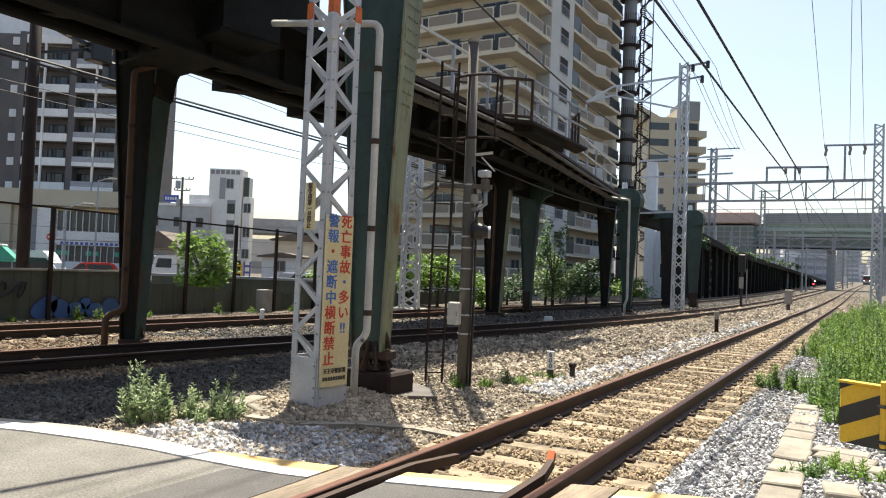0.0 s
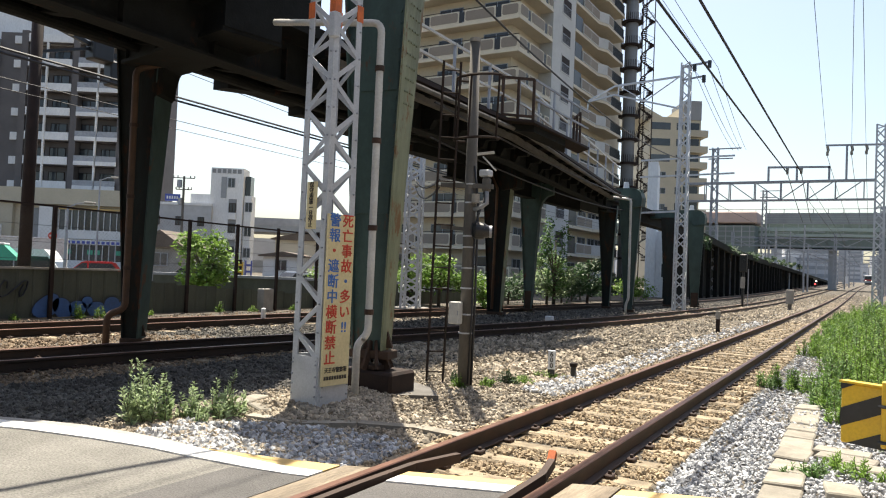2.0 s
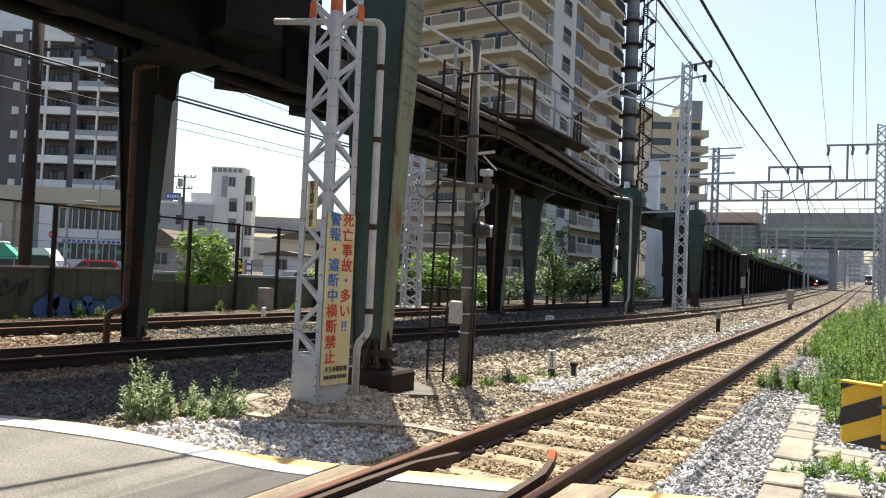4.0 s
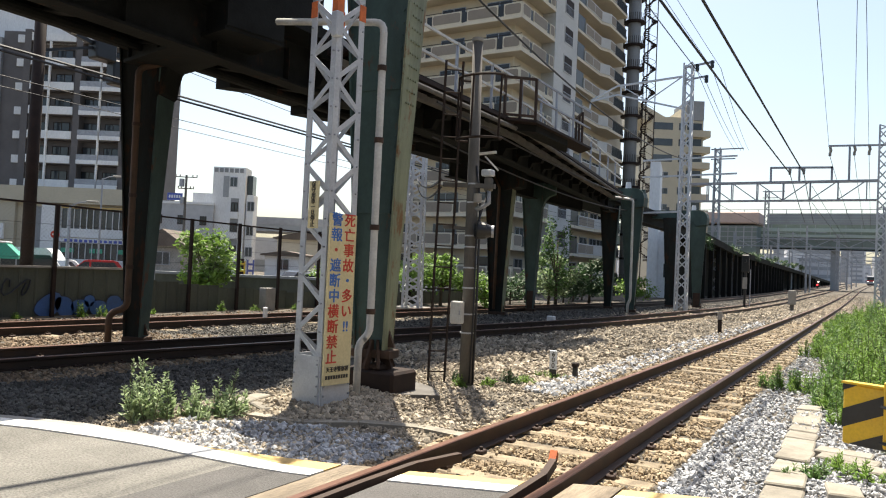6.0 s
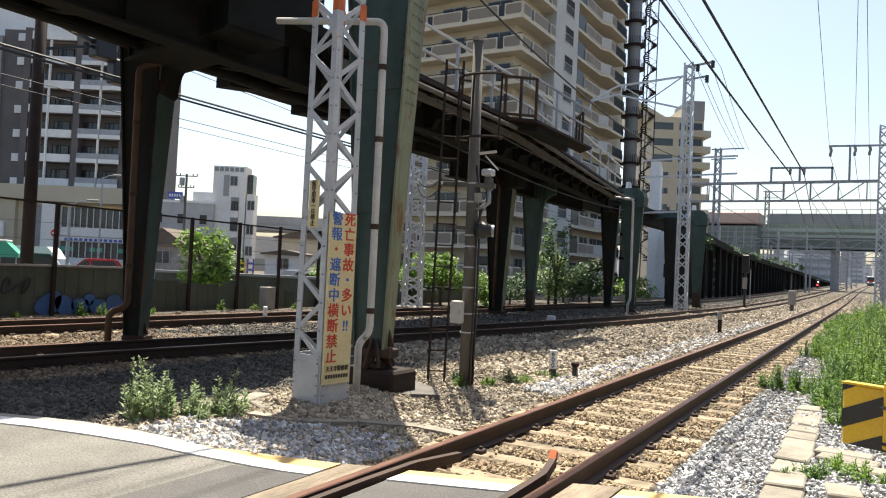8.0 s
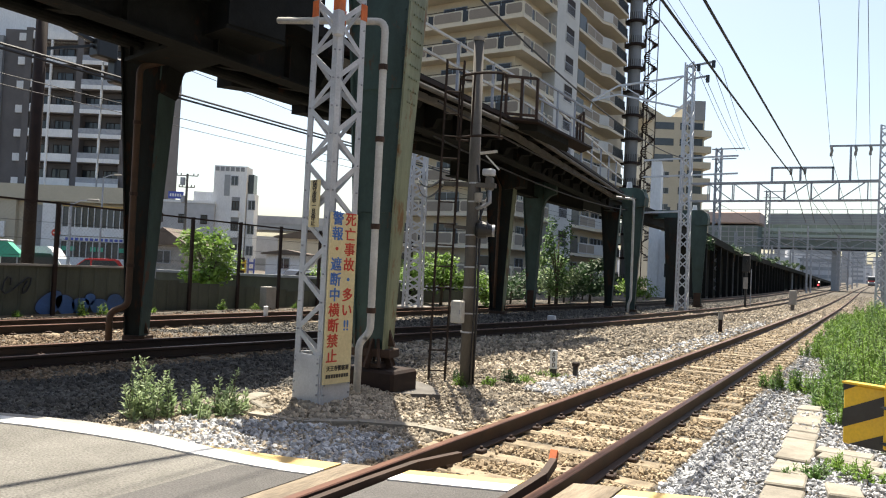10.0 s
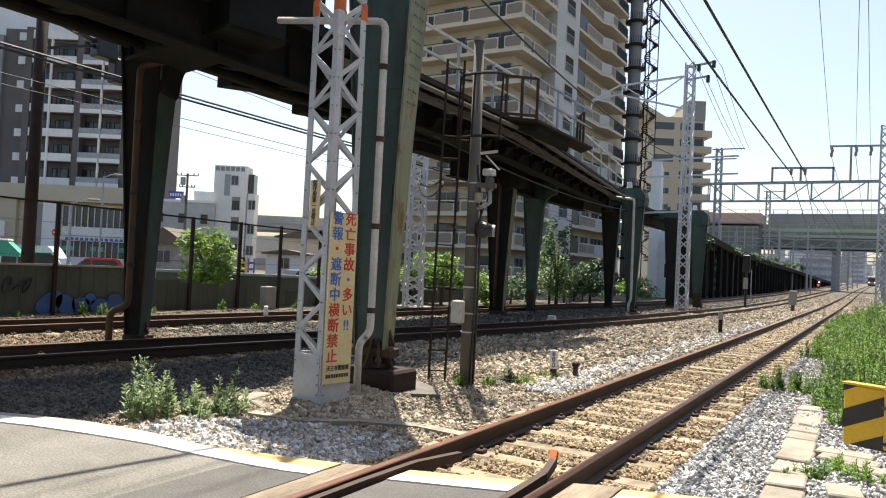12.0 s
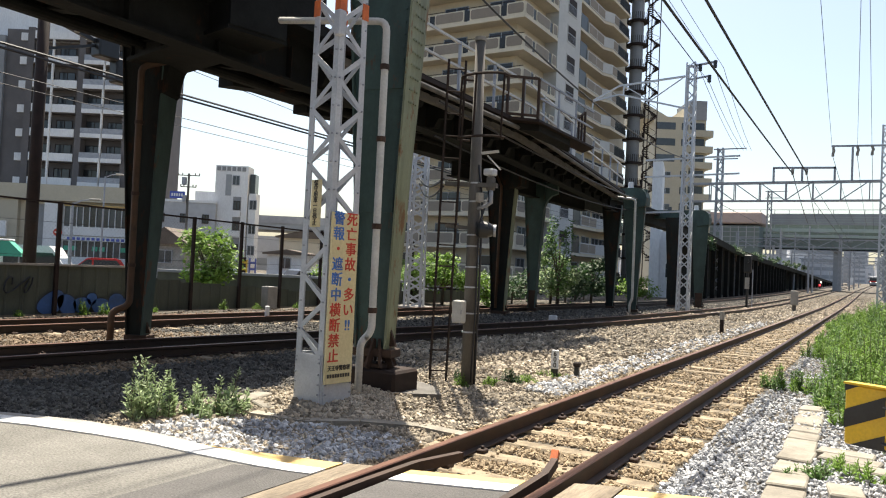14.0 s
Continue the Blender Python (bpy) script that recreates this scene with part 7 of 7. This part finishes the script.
tree("low green shrub beside the fence", -18.6, 24.0, -0.4, 1.6, (1.4, 1.4, 0.7), 1300, 0.16, M_leaf2, 9)
for i in range(7):
    tree("dark undergrowth beyond the viaduct", -14.6 - 0.5 * (i % 3), 29.5 + 2.9 * i, -0.2, 1.5, (1.5, 1.6, 0.7), 900, 0.18, M_leafd, 50 + i)
tree("rounded green tree by the car park", -33, 48, -0.6, 3.0, (1.6, 1.6, 1.2), 1300, 0.25, M_leaf2, 12)
for i in range(7):
    tree("creeper hanging over the retaining wall", -11.7, 60 + 16 * i, 3.4 + rise(60 + 16 * i) * 0.4, 1.6, (0.6, 4.5, 0.5), 700, 0.2, M_leafd, 20 + i)

# ---- street behind the fence ----
def wheel_set(car, xs, y, r):
    for x in xs:
        for s in (-y, y):
            w = part("wheel", Mesh().tube([(x, s - 0.1, r), (x, s + 0.1, r)], r, 16), M_tyre, car)
            part("rim", Mesh().tube([(x, s - 0.11, r), (x, s + 0.11, r)], r * 0.6, 12), M_galvd, w)


def build_car(label, paint, at, rz, l=4.0, h=1.5, w=1.65, van=False, group="cars"):
    """Nose to +x."""
    c = thing("van" if van else "car", label, "van" if van else "car", at, rz, group)
    if van:
        side = [(-l / 2, 0.3), (l / 2, 0.3), (l / 2, 0.85), (l / 2 - 0.25, 1.0), (l / 2 - 0.95, h - 0.15), (l / 2 - 1.15, h), (-l / 2 + 0.1, h), (-l / 2, h - 0.2)]
        glass = [(l / 2 - 0.42, 1.08), (l / 2 - 0.92, h - 0.40), (-l / 2 + 0.35, h - 0.40), (-l / 2 + 0.35, 1.08)]
    else:
        side = [(-l / 2, 0.3), (l / 2, 0.3), (l / 2, 0.68), (l / 2 - 0.25, 0.82), (l / 2 - 1.05, 0.95), (l / 2 - 1.75, h - 0.06), (l / 2 - 2.0, h), (-l / 2 + 0.7, h), (-l / 2 + 0.45, h - 0.08), (-l / 2 + 0.03, 0.95)]
        glass = [(l / 2 - 1.12, 0.96), (l / 2 - 1.78, h - 0.12), (-l / 2 + 0.68, h - 0.12), (-l / 2 + 0.25, 0.96)]
    part("body", Mesh().slab(side, 1, -w / 2, w / 2), paint, c)
    for s in (-1, 1):
        part("side_glass", Mesh().slab(glass, 1, s * (w / 2 + 0.002), s * (w / 2 + 0.012)), M_glass, c)
        part("pillar", Mesh().box(-0.1, s * (w / 2 + 0.012), 0.95, 0.0, s * (w / 2 + 0.02), h - 0.1), paint, c)
        part("headlamp", Mesh().box(l / 2 - 0.1, s * (w / 2 - 0.4), 0.62, l / 2 + 0.02, s * (w / 2 - 0.08), 0.76, c=0.02), M_galv, c)
        part("mirror", Mesh().box(l / 2 - 1.3, s * (w / 2), 0.98, l / 2 - 1.15, s * (w / 2 + 0.15), 1.1, c=0.02), paint, c)
    x0, z0, x1, z1 = (l / 2 - 0.27, 1.02, l / 2 - 0.97, h - 0.17) if van else (l / 2 - 1.07, 0.96, l / 2 - 1.76, h - 0.08)
    part("windscreen", Mesh().add([(x0 + 0.02, -w / 2 + 0.08, z0), (x0 + 0.02, w / 2 - 0.08, z0), (x1 + 0.02, w / 2 - 0.12, z1), (x1 + 0.02, -w / 2 + 0.12, z1), (x0 - 0.02, -w / 2 + 0.08, z0), (x0 - 0.02, w / 2 - 0.08, z0), (x1 - 0.02, w / 2 - 0.12, z1), (x1 - 0.02, -w / 2 + 0.12, z1)],
                                  [(0, 1, 2, 3), (7, 6, 5, 4), (0, 4, 5, 1), (1, 5, 6, 2), (2, 6, 7, 3), (3, 7, 4, 0)]), M_glass, c)
    wheel_set(c, (-l / 2 + 0.75, l / 2 - 0.75), w / 2 - 0.05, 0.3)
    return c


STREET = -125.0  # heading of the street traffic
GZ = -0.62
build_car("white delivery van parked behind the fence", M_carwhite, (-41.6, 24.75, GZ), 38, 3.9, 2.2, 1.6, True)
build_car("red hatchback parked behind the fence", M_carred, (-41.6, 28.1, GZ), STREET, 4.1, 1.62, 1.6)
aw = thing("market_awning", "green and white awning roof by the street", "awning", (-40.2, 21.2, GZ), 55)
part("canvas", Mesh().slab([(-1.6, 1.55), (1.6, 1.55), (1.6, 1.75), (1.0, 2.35), (-1.0, 2.35), (-1.6, 1.75)], 1, -1.2, 1.2), M_canopy, aw, "green canvas")
part("roof_edge", Mesh().box(-1.05, -1.25, 2.35, 1.05, 1.25, 2.45, c=0.03), M_whitew, aw)
for x in (-1.5, 1.5):
    part("leg", Mesh().bar((x, 1.1, 0), (x, 1.1, 1.6), 0.06, 0.06), M_galvd, aw)
    part("leg", Mesh().bar((x, -1.1, 0), (x, -1.1, 1.6), 0.06, 0.06), M_galvd, aw)

truck = thing("truck", "white box truck with a grey cargo body driving past", "truck", (-34, 25, GZ), STREET)
part("cab", Mesh().slab([(1.1, 0.5), (2.8, 0.5), (2.8, 1.3), (2.55, 2.25), (1.15, 2.3)], 1, -0.95, 0.95), M_carwhite, truck, "white cab")
part("chassis", Mesh().box(-3.0, -0.5, 0.45, 1.1, 0.5, 0.7), M_black, truck)
part("cargo_box", Mesh().box(-3.2, -1.0, 0.75, 0.98, 1.0, 2.95, c=0.04), M_pipe, truck, "pale grey cargo box")
part("box_edge", Mesh().box(-3.22, -1.02, 2.95, 1.0, 1.02, 3.02), M_carwhite, truck)
for s in (-1, 1):
    part("side_glass", Mesh().slab([(1.5, 1.4), (2.55, 1.4), (2.4, 2.05), (1.5, 2.05)], 1, s * 0.952, s * 0.962), M_glass, truck)
part("windscreen", Mesh().slab([(2.80, 1.36), (2.82, 1.36), (2.58, 2.15), (2.56, 2.15)], 1, -0.8, 0.8), M_glass, truck)
wheel_set(truck, (-1.9, 1.9), 0.85, 0.4)
dark_car = build_car("dark saloon driving along the street", M_cardark, (-20, 45, GZ), STREET, 4.2, 1.5, 1.7)
white_car = build_car("white car driving along the street", M_carwhite, (-12, 56, GZ), STREET, 4.0, 1.5, 1.65)

# street furniture
ns = thing("no_entry_sign", "round red no-entry sign with a white bar on a pole", "road sign", (-38.25, 23.7, GZ), 57)
part("pole", Mesh().tube([(0, 0, 0), (0, 0, 3.3)], 0.04, 8), M_galvd, ns)
part("disc", Mesh().tube([(0, -0.06, 2.95), (0, -0.04, 2.95)], 0.22, 20), M_red, ns)
part("white_bar", Mesh().box(-0.15, -0.07, 2.91, 0.15, -0.06, 2.99), M_white, ns)
for at, h, rz, in (((-54.6, 37.6, GZ), 8.2, 40), ((-37.5, 24.0, GZ), 4.6, 40)):
    lp = thing("street_lamp", "slim grey street lamp with a short arm", "street lamp", at, rz, "street lamps")
    part("pole", Mesh().tube([(0, 0, 0), (0, 0, h)], 0.10, 8, 0.06), M_galvd, lp)
    part("arm", Mesh().tube([(0, 0, h - 0.1), (0.5, 0, h + 0.15), (1.0, 0, h + 0.2)], 0.04, 6), M_galvd, lp)
    part("lamp_head", Mesh().box(0.8, -0.12, h + 0.15, 1.4, 0.12, h + 0.28, c=0.04), M_conc, lp)
up = thing("utility_pole", "distant utility pole with a transformer and cross arms", "pole", (-62.0, 52.3, GZ), 30)
part("shaft", Mesh().tube([(0, 0, 0), (0, 0, 10.6)], 0.16, 8, 0.12), M_concd, up)
for z, l in ((10.4, 1.1), (9.2, 0.8)):
    part("cross_arm", Mesh().bar((-l, 0, z), (l, 0, z), 0.09, 0.09), M_concd, up)
    for s in (-1, -0.6, 0.6, 1):
        part("insulator", Mesh().tube([(s * l, 0, z), (s * l, 0, z + 0.25)], 0.06, 6), M_conc, up)
part("transformer", Mesh().tube([(-0.45, 0, 9.4), (-0.45, 0, 10.2)], 0.26, 10), M_galvd, up)
part("transformer", Mesh().tube([(-0.3, -0.1, 7.6), (-0.3, -0.1, 8.3)], 0.2, 10), M_galvd, up)
wl = thing("parapet_wall", "low grey wall with a pale top beyond the fence", "wall", (-24.0, 19.0, GZ), 35, kind="structure")
part("wall", Mesh().box(0, 0, 0, 9.5, 0.25, 1.35), M_fence, wl)
part("coping", Mesh().box(-0.05, -0.05, 1.35, 9.55, 0.3, 1.45), M_bridgew, wl)
rl = thing("car_park_rail", "pale tubular guard rail round the car park", "guard rail", (-24.5, 27.5, GZ), 30)
for i in range(8):
    part("post", Mesh().bar((i * 1.4, 0, 0), (i * 1.4, 0, 1.1), 0.06, 0.06), M_galv, rl)
for z in (0.3, 0.7, 1.1):
    part("bar", Mesh().bar((0, 0, z), (9.8, 0, z), 0.05, 0.05), M_galv, rl)
for i, (x, y, p, lb) in enumerate(((-27, 33.5, M_carwhite, "white car standing in the car park"), (-22, 33, M_carwhite, "white car standing in the car park"), (-30.5, 36, M_cardark, "dark car standing in the car park"))):
    build_car(lb, p, (x, y, GZ), 30 + 20 * i, group="parked cars")

# train waiting far down the line
tn = thing("train", "distant commuter train with a dark red front on the line", "train", (-0.4, 330, rise(330)))
part("body", Mesh().box(-1.45, 0, 0.3, 1.45, 80, 3.6, c=0.25), M_galvd, tn)
part("front", Mesh().box(-1.4, -0.1, 0.5, 1.4, 0.0, 3.4, c=0.02), M_bridgew, tn, "grey train front")
part("front_band", Mesh().box(-1.38, -0.14, 1.4, 1.0, -0.1, 1.9), M_carred, tn, "dark red band")
part("windscreen", Mesh().box(-1.2, -0.16, 1.9, 1.2, -0.1, 3.0), M_glass, tn)
for s in (-1, 1):
    part("headlamp", Mesh().tube([(s * 0.95, -0.2, 1.3), (s * 0.95, -0.1, 1.3)], 0.10, 10), M_headlamp, tn, "lit headlamp")
part("bogie", Mesh().box(-1.2, 1, -0.0, 1.2, 4, 0.4), M_black, tn)
tp = thing("trackside_hut", "small pale hut far beside the line", "hut", (-8.2, 330, rise(330)))
part("wall", Mesh().box(-1, 0, 0, 1.2, 2, 2.8), M_whitew, tp)


# plain unseen blocks behind and beside the crossing, added to cut the sky fill
def sky_blocker(label, x0, y0, x1, y1, h, mt):
    b = thing("unseen_sky_blocker", label, "building", (x0, y0, -0.2), 0, "buildings round the crossing")
    part("wall", Mesh().box(0, 0, 0, x1 - x0, y1 - y0, h), mt, b)
    part("parapet", Mesh().box(-0.1, -0.1, h, x1 - x0 + 0.1, y1 - y0 + 0.1, h + 0.5), M_conc, b)
    return b


sky_blocker("unseen grey block across the road, added to block skylight", -34, -34, -8, -20, 12, M_greyw)
sky_blocker("unseen brown block across the road, added to block skylight", -6, -34, 24, -20, 14, M_brownw)
sky_blocker("unseen grey block beside the railway, added to block skylight", 9, -14, 20, 14, 12, M_greyw)
sky_blocker("unseen dark block beside the railway, added to block skylight", 10, 18, 22, 44, 13, M_brownw)
sky_blocker("unseen grey block further along the railway, added to block skylight", 12, 48, 24, 80, 12, M_greyw)


def motions():
    """Traffic on the street behind the fence: places along one straight line."""
    d = Vector((math.cos(radians(STREET)), math.sin(radians(STREET)), 0))
    o = Vector((-44.0, 34.7, GZ))

    def run(ob, rows):
        walk(ob, [(t, pose(*(o + d * s), 0, 0, STREET)) for t, s in rows])

    run(truck, [(0.0, -2.8), (1.0, 3.2), (2.0, 8.6), (3.0, 13.8), (14.0, 70.0)])
    run(dark_car, [(0.0, -11.8), (0.8, -8.0), (2.4, -0.5), (3.2, 3.3), (5.5, 14.3), (14.0, 58.0)])
    run(white_car, [(0.0, -24.0), (3.0, -9.0), (5.5, 4.0), (7.5, 14.0), (14.0, 46.0)])


motions()
